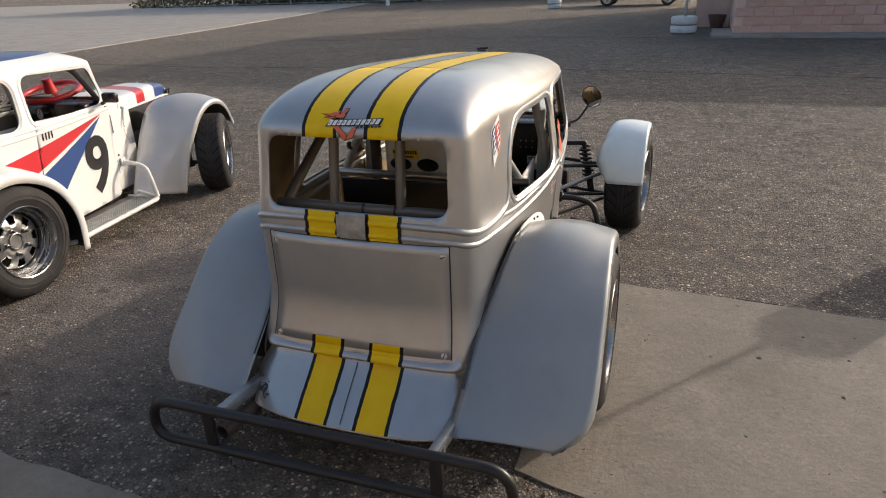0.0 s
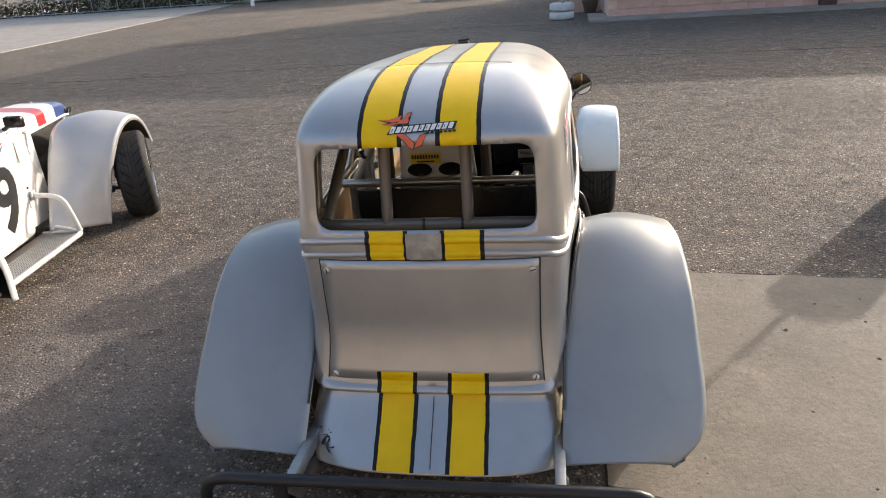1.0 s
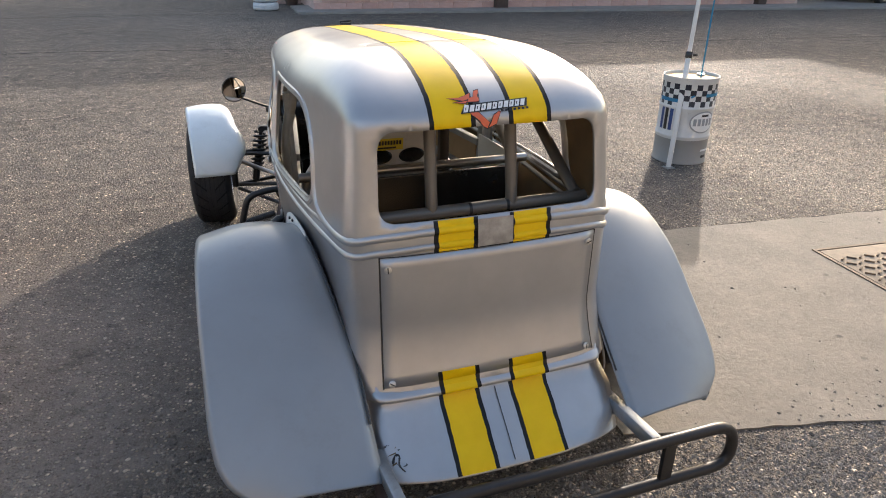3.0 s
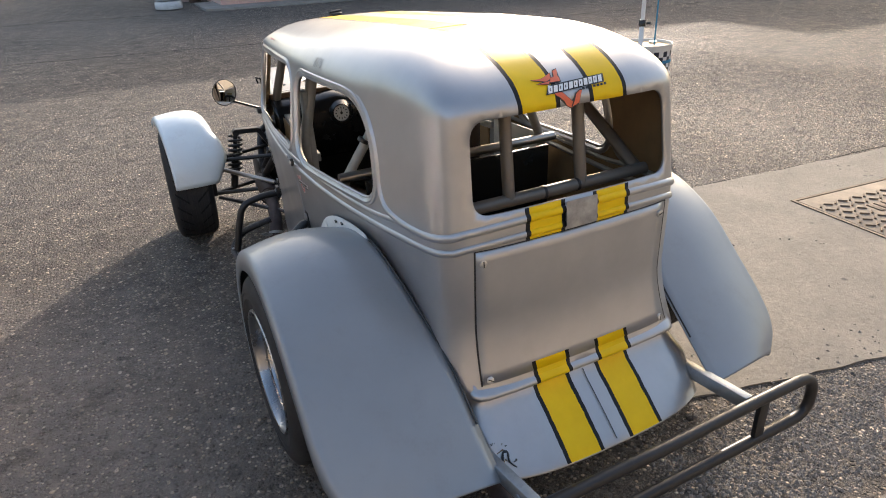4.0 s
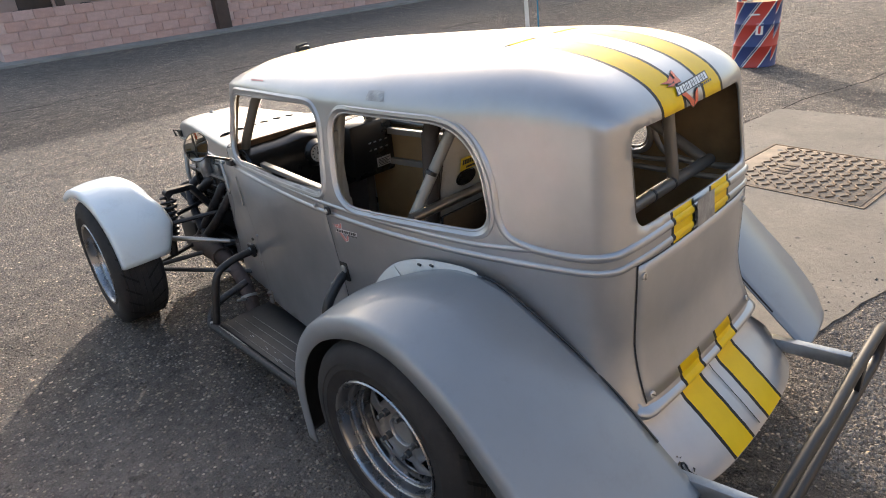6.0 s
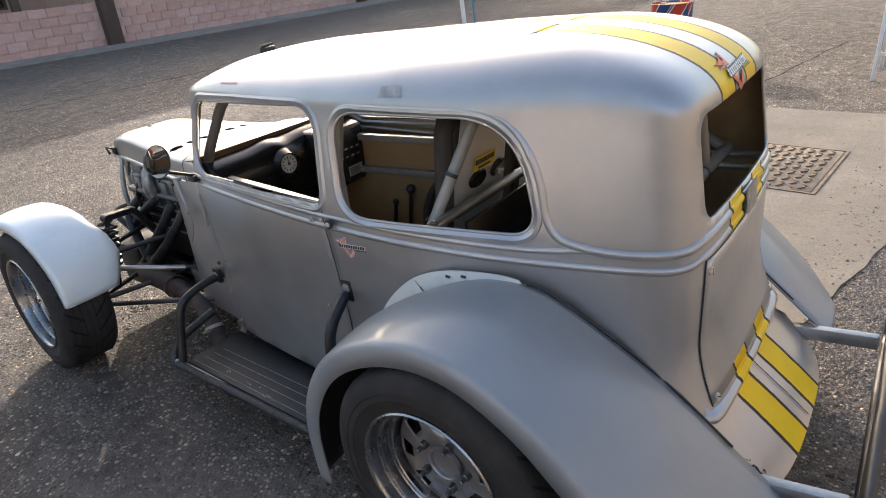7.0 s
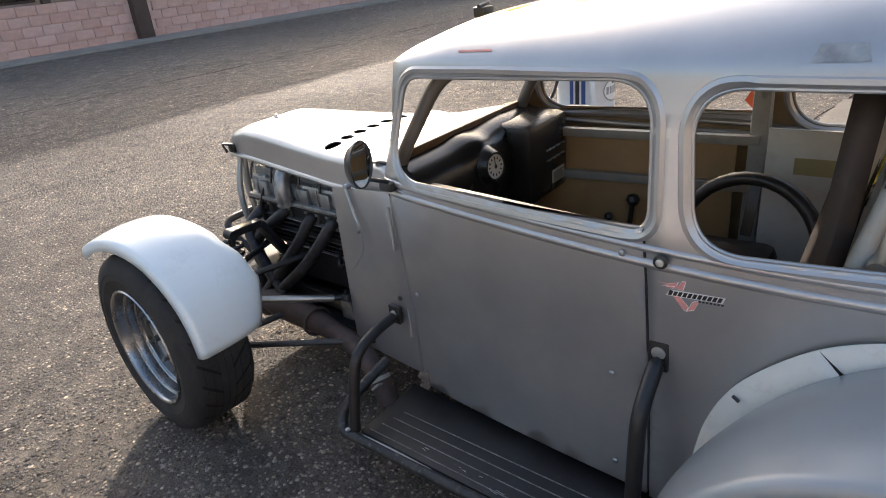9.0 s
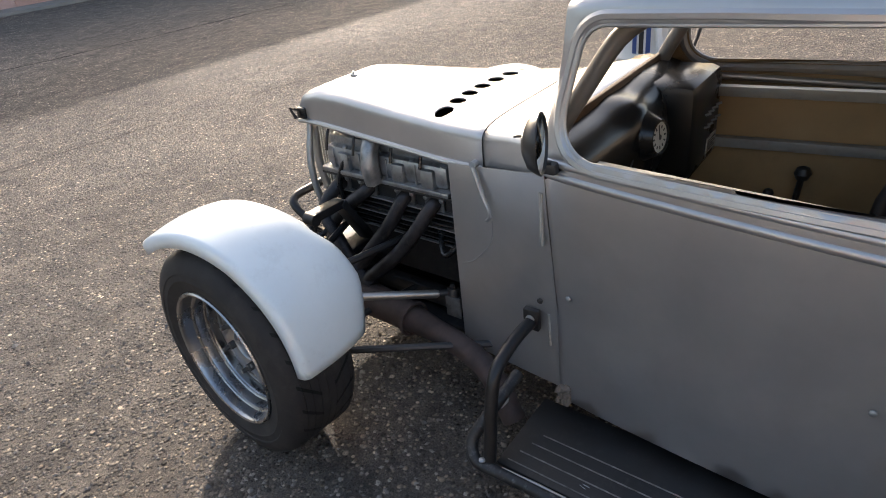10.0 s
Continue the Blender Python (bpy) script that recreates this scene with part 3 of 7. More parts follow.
def wheel(parent, m, mirror=False, dull=False):
    """Road tyre on a deep steel rim with cut-outs; the outer face looks to -x in its own frame, its middle at the origin."""
    sg = flipped if mirror else (lambda g: g)
    prof = [(0.085, 0.182), (0.098, 0.194), (0.103, 0.222), (0.102, 0.252), (0.092, 0.275), (0.080, 0.2855)]
    for k in range(-3, 4):
        x = -0.0225 * k
        prof += [(x + 0.009, 0.2890), (x + 0.0015, 0.2893), (x, 0.2868), (x - 0.0015, 0.2893)]
    prof += [(-0.080, 0.2855), (-0.092, 0.275), (-0.102, 0.252), (-0.1035, 0.240), (-0.1015, 0.238), (-0.103, 0.222), (-0.1005, 0.2195), (-0.098, 0.194), (-0.088, 0.182)]
    tyre = part("tyre", sg(lathe(prof, 56)), TREAD, parent, "worn black road tyre")
    tyre.matrix_basis = m
    rim_prof = [(-0.090, 0.1885), (-0.098, 0.1885), (-0.1015, 0.185), (-0.099, 0.180), (-0.094, 0.1775), (-0.090, 0.1765), (-0.068, 0.1745), (-0.065, 0.171), (-0.064, 0.1655), (-0.060, 0.164), (-0.040, 0.1625), (-0.037, 0.159), (-0.036, 0.154), (-0.032, 0.152), (-0.012, 0.1505), (0.02, 0.149), (0.03, 0.148), (0.085, 0.165), (0.088, 0.187)]
    rim = part("rim", sg(lathe(rim_prof, 56)), CHROME, parent, "polished deep steel rim", sharp=22)
    rim.matrix_basis = m
    # disc with eight cut-outs
    V, F = [], []
    n = 64
    rings = [(0.1505, -0.004), (0.140, -0.016), (0.096, -0.027), (0.066, -0.027), (0.05, -0.021), (0.0, -0.019)]
    for r, x in rings:
        for k in range(n):
            a = 2 * math.pi * k / n
            V.append((x, r * math.cos(a), r * math.sin(a)))
    for i in range(len(rings) - 1):
        for k in range(n):
            if i == 1 and k % 8 in (2, 3, 4, 5):
                continue
            l = (k + 1) % n
            F.append((i * n + k, (i + 1) * n + k, (i + 1) * n + l, i * n + l))
    disc = part("wheel_disc", sg(weld((V, F))), DISC, rim, "grey steel wheel disc with cut-outs", sharp=50)
    thick(disc, 0.006)
    part("hub_ring", sg(lathe([(-0.024, 0.048), (-0.031, 0.046), (-0.032, 0.042), (-0.029, 0.039), (-0.0215, 0.038), (-0.0205, 0.0)], 28)), DISC, rim)
    nut = None
    for k in range(5):
        a = 2 * math.pi * k / 5 + 0.3
        g = lathe([(-0.022, 0.0115), (-0.041, 0.011), (-0.043, 0.0065), (-0.058, 0.0062), (-0.060, 0.004), (-0.060, 0.0)], 8)
        p = Matrix.Translation((0, 0.066 * math.cos(a), 0.066 * math.sin(a)))
        if nut is None:
            nut = part("wheel_nut", sg(g), NUTSTEEL, rim, smooth=False)
            nut.matrix_basis = p
        else:
            share(nut, p, rim)
    drum = part("brake_drum", sg(lathe([(0.08, 0.0), (0.08, 0.12), (0.03, 0.125), (0.028, 0.0)], 28)), DARK, rim, "dark brake drum")
    return tyre


HOOD_Y = [1.60, 1.68, 1.78, 1.87, 2.0, 2.2, 2.4, 2.52, 2.59, 2.625]
HOOD_W = [0.445, 0.425, 0.39, 0.36, 0.340, 0.305, 0.276, 0.260, 0.254, 0.246]
HOOD_E = [0.765, 0.752, 0.735, 0.718, 0.712, 0.710, 0.712, 0.713, 0.712, 0.706]
HOOD_C = [0.818, 0.815, 0.806, 0.790, 0.785, 0.786, 0.792, 0.789, 0.765, 0.715]
HX, HZ = 0.30, 0.30


def hood_point(xi, y, skirt=0.03):
    """xi runs from -0.5 to 0.5 over the arch; beyond that lie the straight skirts."""
    w, e, c = (interp(y, HOOD_Y, t) for t in (HOOD_W, HOOD_E, HOOD_C))
    k = min(max(xi, -0.5), 0.5)
    a = math.pi * (0.5 - k)
    ca, sa = math.cos(a), max(0.0, math.sin(a))
    z = e + (c - e) * sa ** HZ
    if abs(xi) > 0.5:
        z = e - skirt * (abs(xi) - 0.5) / 0.05
    return (w * math.copysign(abs(ca) ** HX, ca), y, z)


def hood_xi(x, y):
    w = interp(y, HOOD_Y, HOOD_W)
    c = min(1.0, abs(x) / w) ** (1 / HX)
    return math.copysign(0.5 - math.acos(c) / math.pi, x)


def hood_z(x, y):
    return hood_point(hood_xi(x, y), y)[2]


def hood_geo(y0, y1, holes=(), skirt=0.03, dy=0.03):
    """The arched sheet between two stations, with round holes at (x, y, r)."""
    xs = [-0.55 + 1.1 * k / 44 for k in range(45)]
    n = max(2, int((y1 - y0) / 0.025))
    outer = [(x, y0) for x in xs[:-1]] + [(0.55, y0 + (y1 - y0) * k / n) for k in range(n)] + [(x, y1) for x in reversed(xs[1:])] + [(-0.55, y1 + (y0 - y1) * k / n) for k in range(n)]
    loops = [[(hood_xi(x + 1.4 * r * math.cos(2 * math.pi * k / 18), y), y + r * math.sin(2 * math.pi * k / 18)) for k in range(18)] for x, y, r in holes]
    V, F = cdt(outer, loops, 0.022, dy)
    return [hood_point(u, v, skirt) for u, v in V], F


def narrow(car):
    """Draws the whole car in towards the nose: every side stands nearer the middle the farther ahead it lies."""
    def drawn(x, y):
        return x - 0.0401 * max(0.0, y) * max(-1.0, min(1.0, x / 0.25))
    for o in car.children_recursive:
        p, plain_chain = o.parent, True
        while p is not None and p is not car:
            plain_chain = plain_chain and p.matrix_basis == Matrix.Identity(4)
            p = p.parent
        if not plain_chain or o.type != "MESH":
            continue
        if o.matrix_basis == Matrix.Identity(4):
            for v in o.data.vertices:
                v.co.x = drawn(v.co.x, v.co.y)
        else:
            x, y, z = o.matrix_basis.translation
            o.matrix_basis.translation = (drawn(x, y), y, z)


def swept_front_fender():
    """A long front mudguard (left side) that runs back down to the running board."""
    inn = spline([(-0.50, 2.62, 0.44), (-0.47, 2.53, 0.60), (-0.44, 2.40, 0.69), (-0.42, 2.26, 0.71), (-0.41, 2.12, 0.67), (-0.42, 2.0, 0.57), (-0.44, 1.88, 0.43), (-0.455, 1.78, 0.28), (-0.46, 1.70, 0.13)], 5)
    out = spline([(-0.78, 2.66, 0.46), (-0.79, 2.57, 0.60), (-0.80, 2.44, 0.68), (-0.80, 2.29, 0.69), (-0.785, 2.17, 0.63), (-0.76, 2.08, 0.51), (-0.73, 2.02, 0.37), (-0.71, 1.97, 0.22), (-0.69, 1.93, 0.08)], 5)
    rows = []
    N = len(inn)
    for i in range(N):
        a, b = inn[i], out[i]
        tan = (out[min(i + 1, N - 1)] - out[max(i - 1, 0)]).normalized()
        up = Vector((-1, 0, 0)).cross(tan).normalized()
        if (Vector((0, 2.33, 0.25)) - Vector((0, b.y, b.z))).dot(up) > 0:
            up = -up
        row = [a.lerp(b, k / 12) + up * 0.035 * math.sin(math.pi * k / 12) for k in range(13)]
        for k in range(1, 6):
            an = math.pi / 2 * k / 5
            row.append(b + Vector((-0.02 * math.sin(an), 0, 0)) - up * 0.022 * (1 - math.cos(an)))
        row.append(b + Vector((-0.02, 0, 0)) - up * 0.04)
        rows.append(row)
    return sheet(rows)


def rect_tube(p, q, w, h, b=0.004):
    """A square tube from p to q."""
    p, q = Vector(p), Vector(q)
    g = box(-w / 2, w / 2, -h / 2, h / 2, 0, (q - p).length, b)
    return moved(g, Matrix.Translation(p) @ (q - p).to_track_quat("Z", "Y").to_matrix().to_4x4())


def bolt(parent, p, axis, r=0.008, mat=None, h=0.005):
    g = lathe([(0, r), (h * 0.7, r), (h, r * 0.7), (h, 0)], 12, "z")
    o = part("bolt", g, mat or STEEL, parent)
    o.matrix_basis = Matrix.Translation(p) @ Vector(axis).to_track_quat("Z", "Y").to_matrix().to_4x4()
    return o


def race_car(P, label, m=None):
    """A five-eighths scale sedan racer; P holds its paints and which of two kits it wears."""
    car = thing("race_car", label, "race car", m, group="parked race cars")
    plain = P["plain"]
    road = P["kit"] == "road"
    body = part("body_shell", body_shell_geo(), [P["shell"], RAW], car, P["shell_label"], sharp=60)
    thick(body, 0.008, inner=1)
    # doors
    door_loop = line((S0 + 0.003, 0.150), (S1 - 0.045, 0.155), 14) + line((S1 - 0.045, 0.155), (S1 - 0.003, 0.170), 4) + line((S1 - 0.003, 0.170), (S1 - 0.003, 0.785), 12)
    lower = [p for p in FRONT if p[1] < 0.80 and SW + 0.003 < p[0] < S1 - 0.003]
    lower.sort(key=lambda p: -p[0])
    door_loop += [p for p in lower] + line((SW + 0.003, 0.786), (S0 + 0.022, 0.69), 4) + line((S0 + 0.022, 0.69), (S0 + 0.013, 0.45), 6) + line((S0 + 0.013, 0.45), (S0 + 0.003, 0.150), 8)
    dg = shell_geo(door_loop, [], 0.04, 0.03, out=0.001)
    for sg, lab in ((flipped, P["door_label"]), (lambda g: g, P["door_label"])):
        d = part("door", weld(sg(dg)), [P["door"], RAW], car, lab)
        crisp(thick(d, 0.008, inner=1))
    gap = [(S0, 0.16), (S0 + 0.010, 0.45), (S0 + 0.0165, 0.62), (S0 + 0.019, 0.69), ((S0 + 0.019 + SW) / 2, 0.738), (SW, 0.780)]
    for sg in (lambda g: g, flipped):
        part("door_gap", sg(tube([shell(u, v, -0.006) for u, v in gap], 0.0055, 6)), BLACK, body)
    for sg in (lambda g: g, flipped):
        part("window_surround", sg(ring(QUARTER, 0.011, 0.016, -0.0065)), plain, body)
        part("window_lip", sg(ring(QUARTER, 0.0045, 0.001, -0.004)), plain, body)
        part("window_surround", sg(ring(FRONT, 0.011, 0.016, -0.0065)), plain, body)
        part("window_lip", sg(ring(FRONT, 0.0045, 0.001, -0.004)), plain, body)
    # two belt mouldings run round the body, the upper one swooping up behind the quarter window
    q = s_at
    lowp = [(0, 0.770), (0.15, 0.770), (0.3, 0.764), (0.36, 0.750), (q(0.15), 0.737), (q(0.4), 0.723), (q(0.7), 0.721), (q(1.0), 0.728), (q(1.3), 0.737), (q(1.5), 0.744), (S1 + 0.03, 0.750)]
    upp = [(0, 0.808), (0.15, 0.808), (0.3, 0.802), (0.36, 0.789), (q(0.12), 0.776), (q(0.22), 0.774), (q(0.298), 0.792), (q(0.330), 0.84), (q(0.340), 0.90), (q(0.360), 0.96), (q(0.398), 1.02), (q(0.458), 1.06), (q(0.535), 1.078)]
    sill = [(q(0.22), 0.774), (q(0.4), 0.753), (q(0.7), 0.751), (q(1.0), 0.757), (q(1.3), 0.765), (q(1.5), 0.770), (S1 + 0.03, 0.775)]
    for sg in (lambda g: g, flipped):
        for pth, r in ((lowp, 0.0105), (upp, 0.0115), (sill, 0.009)):
            fine = [(p.x, p.y) for p in spline([(a, b, 0) for a, b in pth], 8)]
            rr = [r] * len(fine)
            if pth is upp:
                rr[-24:] = [r * (1 - k / 24) + 0.0005 for k in range(24)]
            part("belt_moulding", sg(along(fine, rr, 10, -0.0045)), P["trim"], body)
    # rear hatch panel with four screws
    rows = []
    for i in range(13):
        z = 0.402 + (0.752 - 0.402) * i / 12
        rows.append([shell(u, z, 0.001) if u >= 0 else Vector((-1, 1, 1)) * shell(-u, z, 0.001) for u in [-0.297 + 0.594 * k / 18 for k in range(19)]])
    hatch = part("rear_hatch_panel", sheet(rows), P["hatch"], car, "plain removable rear panel")
    thick(hatch, 0.002, offset=1)
    seam = [(-0.299, 0.400), (-0.299, 0.754), (0.299, 0.754), (0.299, 0.400)]
    for a, b in zip(seam, seam[1:]):
        pts = [shell(abs(a[0] + (b[0] - a[0]) * k / 12), a[1] + (b[1] - a[1]) * k / 12, 0.0012) for k in range(13)]
        pts = [Vector((math.copysign(p.x, a[0] + (b[0] - a[0]) * k / 12), p.y, p.z)) for k, p in enumerate(pts)]
        part("panel_gap", tube(pts, 0.0022 if a[0] == b[0] else 0.0009, 6), BLACK, hatch)
    for sx, z in ((-1, 0.722), (1, 0.722), (-1, 0.412), (1, 0.412)):
        p = shell(0.279, z, 0.003)
        n = (shell(0.279, z, 0.02) - p).normalized()
        screw = bolt(hatch, (sx * p.x, p.y, p.z), (sx * n.x, n.y, n.z + (0.35 if z < 0.5 else 0.0)), 0.0095, SCREW, 0.006)
        slot = part("slot", box(-0.008, 0.008, -0.0014, 0.0014, 0.0058, 0.0066), BLACK, screw, smooth=False)
        slot.matrix_basis = pose(0, 0, 0, 0, 0, 35 + 50 * sx + 400 * z)
    # tail: a round bead, then the sloping apron
    rows = []
    prof = [(-0.034, 0.404), (-0.040, 0.394)] + [(-0.044 - 0.020 * math.sin(math.pi * k / 8), 0.392 - 0.036 * k / 8) for k in range(9)]
    prof += [(-0.048, 0.350), (-0.062, 0.334), (-0.105, 0.300), (-0.152, 0.262), (-0.198, 0.222), (-0.206, 0.214), (-0.198, 0.205)]
    for i, (y, z) in enumerate(prof):
        w = interp(z, [0.205, 0.34, 0.40], [0.332, 0.362, 0.374])
        row = []
        for k in range(33):
            u = -1 + k / 16
            bow = 0.035 * (abs(u) ** 4) + 0.012 * u * u
            wrap = 0.085 * max(0.0, (abs(u) - 0.84) / 0.16) ** 2 * min(1.0, max(0.0, (z - 0.30) / 0.05))
            row.append((u * w, y + bow * min(1, 0.35 + max(0, 0.36 - z) * 5) + wrap, z))
        rows.append(row)
    tail = part("tail_apron", (sheet(rows)[0], [tuple(reversed(f)) for f in sheet(rows)[1]]), [P["tail"], RAW], car, P["tail_label"], sharp=60)
    thick(tail, 0.005, inner=1)
    part("centre_seam", tube([(-0.002, y - 0.002, z + 0.002) for y, z in prof[11:16]], 0.0012, 5), BLACK, tail)
    chip = [(-0.318, -0.165), (-0.308, -0.15), (-0.297, -0.153), (-0.302, -0.17), (-0.29, -0.185)]
    part("paint_chip", tube(spline([(x, y + 0.022, interp(y, [-0.198, -0.10], [0.222, 0.300]) + 0.0035) for x, y in chip], 3), [0.002, 0.004, 0.003, 0.002, 0.004, 0.003, 0.002, 0.003, 0.002, 0.003, 0.002, 0.002, 0.001], 5), BLACK, tail)
    part("rolled_edge", tube([(u / 16 * 0.332, -0.200 + 0.035 * abs(u / 16) ** 4 + 0.012 * (u / 16) ** 2, 0.208) for u in range(-16, 17)], 0.005, 8), plain, tail)
    rng = random.Random(11)
    for k in range(7):
        x, y = -0.322 + 0.055 * rng.random(), -0.175 + 0.07 * rng.random()
        z = interp(y, [-0.198, -0.10], [0.222, 0.300]) + 0.0035
        pts = [(x + 0.012 * (rng.random() - 0.5) * j, y + 0.026 + 0.010 * (rng.random() - 0.3) * j, z + 0.006 * (rng.random() - 0.4) * j * 0.3) for j in range(4)]
        part("paint_chip", tube(pts, [0.001, 0.0026, 0.002, 0.0008], 5), BLACK if k % 3 else RAW, tail)
    # rear mudguards
    fg = rounded_sheet_fender()
    for sg in (lambda g: g, flipped):
        f = part("rear_fender", weld(sg(fg)), [P["fender"], BLACK], car, P["fender_label"], sharp=60)
        thick(f, 0.005, inner=1)
        # pale mounting flange standing proud behind the fender
        arc = spline([(-0.456, 0.885, 0.27), (-0.462, 0.862, 0.40), (-0.468, 0.814, 0.508), (-0.470, 0.73, 0.600), (-0.467, 0.656, 0.648), (-0.461, 0.562, 0.677), (-0.449, 0.445, 0.688), (-0.441, 0.39, 0.683)], 6)
        low = [Vector((p.x - 0.004, p.y - (0.10 if p.y > 0.7 else 0.06), p.z - 0.06)) for p in arc]
        rim_line = spline([(-0.436, 0.37, 0.672), (-0.424, 0.32, 0.656), (-0.391, 0.17, 0.558), (-0.362, 0.03, 0.445), (-0.357, -0.09, 0.344)], 5)
        part("fender_seam", sg(tube([(p.x - 0.002, p.y, p.z + 0.004) for p in rim_line], 0.0028, 6)), BLACK, f)
        for mx, my, mz, ma in ((-0.4645, 0.584, 0.660, 0), (-0.459, 0.540, 0.668, 0), (-0.4715, 0.815, 0.490, 1)):
            part("fender_mark", sg(tube([(mx - 0.003, my, mz), (mx - 0.004, my - 0.012, mz - 0.008 * ma)], 0.0035, 6)), BLACK, f)
        thick(part("fender_flange", sg(weld(sheet([arc, low]))), CREAM, f, "pale unpainted mounting flange"), 0.004)
    # wheels
    WX, WY, WZ, FX, FY = 0.657, 0.474, 0.288, 0.758, 2.362
    for sx in (-1, 1):
        wheel(car, Matrix.Translation((sx * WX, WY, WZ)) @ pose(0, 0, 0, 20), mirror=sx > 0)
        wheel(car, pose(sx * FX, FY, WZ, 35, 0, P["steer"]), mirror=sx > 0)
        if road:
            ff = swept_front_fender()
            o = part("front_fender", (flipped(ff) if sx > 0 else ff), [P["ffender"], BLACK], car, "silver-grey long swept front fender", sharp=60)
            thick(o, 0.004, inner=1)
        else:
            ff = front_cycle_fender()
            o = part("front_fender", (flipped(ff) if sx > 0 else ff), P["ffender"], car, "white short cycle fender over the front tyre", sharp=60)
            o.matrix_basis = pose(sx * FX, FY, WZ, 0, 0, -sx * 2)
            thick(o, 0.004, offset=0)
    # bonnet with a row of round holes, and the cowl behind it
    holes = [] if road else [(-0.276 + 0.0973 * k, 2.030 + 0.020 * math.sin(math.pi * k / 6), 0.0235) for k in range(7)]
    hood = part("bonnet", hood_geo(1.868, 2.625, holes), [P["bonnet"], BLACK], car, P["bonnet_label"], sharp=60)
    thick(hood, 0.004, inner=1)
    even = hood.modifiers.new("even_normals", "WEIGHTED_NORMAL")
    even.keep_sharp = True
    for sg in (lambda g: g, flipped):
        part("bonnet_edge_roll", sg(tube([(-interp(y, HOOD_Y, HOOD_W) - 0.001, y, interp(y, HOOD_Y, HOOD_E) - 0.028) for y in [1.87 + 0.03 * k for k in range(26)]], 0.008, 8)), plain, hood)
        part("nose_hook", sg(join(box(-0.265, -0.242, 2.575, 2.612, 0.690, 0.725, 0.006), tube([(-0.255, 2.60, 0.715), (-0.282, 2.615, 0.725), (-0.278, 2.60, 0.695)], 0.006, 8))), PLASTIC, hood, "black rubber bonnet hook")
    part("bonnet_seam", tube([hood_point(-0.54 + 1.08 * k / 40, 1.866) for k in range(41)], 0.0016, 6), BLACK, hood)
    cowl = part("cowl", hood_geo(1.685, 1.864, skirt=0.03), [plain, RAW], car, "cowl ahead of the open windscreen gap", sharp=60)
    thick(cowl, 0.004, inner=1)
    for x in (-0.025,):
        z = hood_z(x, 2.49)
        part("bonnet_pin", join(tube([(x, 2.49, z), (x, 2.49, z + 0.013)], 0.004, 8), moved(lathe([(0.001, 0.016), (0.004, 0.015), (0.004, 0)], 14, "z"), Matrix.Translation((x, 2.49, z))), tube([(x - 0.018, 2.49, z + 0.006), (x + 0.018, 2.495, z + 0.008)], 0.0022, 6)), STEEL, hood)
    # cowl side plates, ahead of the doors
    for sg in (lambda g: g, flipped):
        plate = []
        for z in (0.165, 0.3, 0.4, 0.5, 0.6, 0.66, 0.70):
            p = shell(S1 + 0.004, z)
            zz = lambda k: z + (0.020 - 0.032 * k / 6 + 0.022 * (1 - k / 6) if z > 0.69 else 0) + (0.02 * (1 - k / 6) if z < 0.2 else 0)
            plate.append([(-p.x + (p.x - 0.356) * k / 6 - 0.003 * math.sin(math.pi * k / 6), p.y + (1.972 - p.y) * k / 6, zz(k)) for k in range(7)])
        cs = part("cowl_side", sg(sheet(plate)), [P["door"], BLACK], car, "cowl side plate with hinges")
        crisp(thick(cs, 0.004, offset=0))
        for z0, z1, hx in ((0.579, 0.70, -0.432), (0.30, 0.385, -0.408)):
            part("door_hinge", sg(join(tube([(hx, 1.680, z0), (hx, 1.680, z1)], 0.0036, 8), *[tube([(hx, 1.680, z0 + (z1 - z0) * f - 0.006), (hx, 1.680, z0 + (z1 - z0) * f + 0.006)], 0.0045, 8) for f in (0.05, 0.35, 0.65, 0.95)], box(hx + 0.0005, hx + 0.003, 1.677, 1.688, z0, z1, 0.001))), GREYRAIL, cs)
        part("bonnet_catch", sg(moved(join(tube([(-0.408, 1.839, 0.718), (-0.416, 1.808, 0.645)], 0.0065, 8), tube([(-0.392, 1.839, 0.723), (-0.410, 1.839, 0.723)], 0.009, 8), tube([(-0.416, 1.808, 0.645), (-0.421, 1.795, 0.630), (-0.421, 1.793, 0.610), (-0.419, 1.804, 0.598)], 0.0045, 6), tube(spline([(-0.418, 1.79, 0.60), (-0.415, 1.80, 0.54), (-0.40, 1.86, 0.47), (-0.385, 1.91, 0.44)], 6), 0.0014, 5)), Matrix.Translation((0.012, 0.034, -0.010)))), STEEL, cs)
        bolt(cs, sg(([(-0.414, 1.70, 0.42)], []))[0][0], (-1 if sg is not flipped else 1, 0, 0), 0.007, BLACK)
    # grille
    g = thing_part(car, "grille", "narrow grille of vertical bars in a silver shell")
    fr = bent([(-0.205, 2.585, 0.69), (-0.215, 2.60, 0.55), (-0.19, 2.585, 0.42), (0, 2.60, 0.40), (0.19, 2.585, 0.42), (0.215, 2.60, 0.55), (0.205, 2.585, 0.69)], 0.06)
    part("grille_shell", tube(fr, 0.016, 10), plain, g)
    bar = part("grille_bar", tube([(0, 0, 0.41), (0, 0.006, 0.55), (0, -0.004, 0.70)], 0.0035, 6), STEEL, g)
    bar.matrix_basis = Matrix.Translation((-0.19, 2.588, 0))
    for k in range(1, 20):
        share(bar, Matrix.Translation((-0.19 + 0.02 * k, 2.588 + 0.012 * math.sin(math.pi * k / 19), 0)), g)
    fittings(car, P, road)
    return car


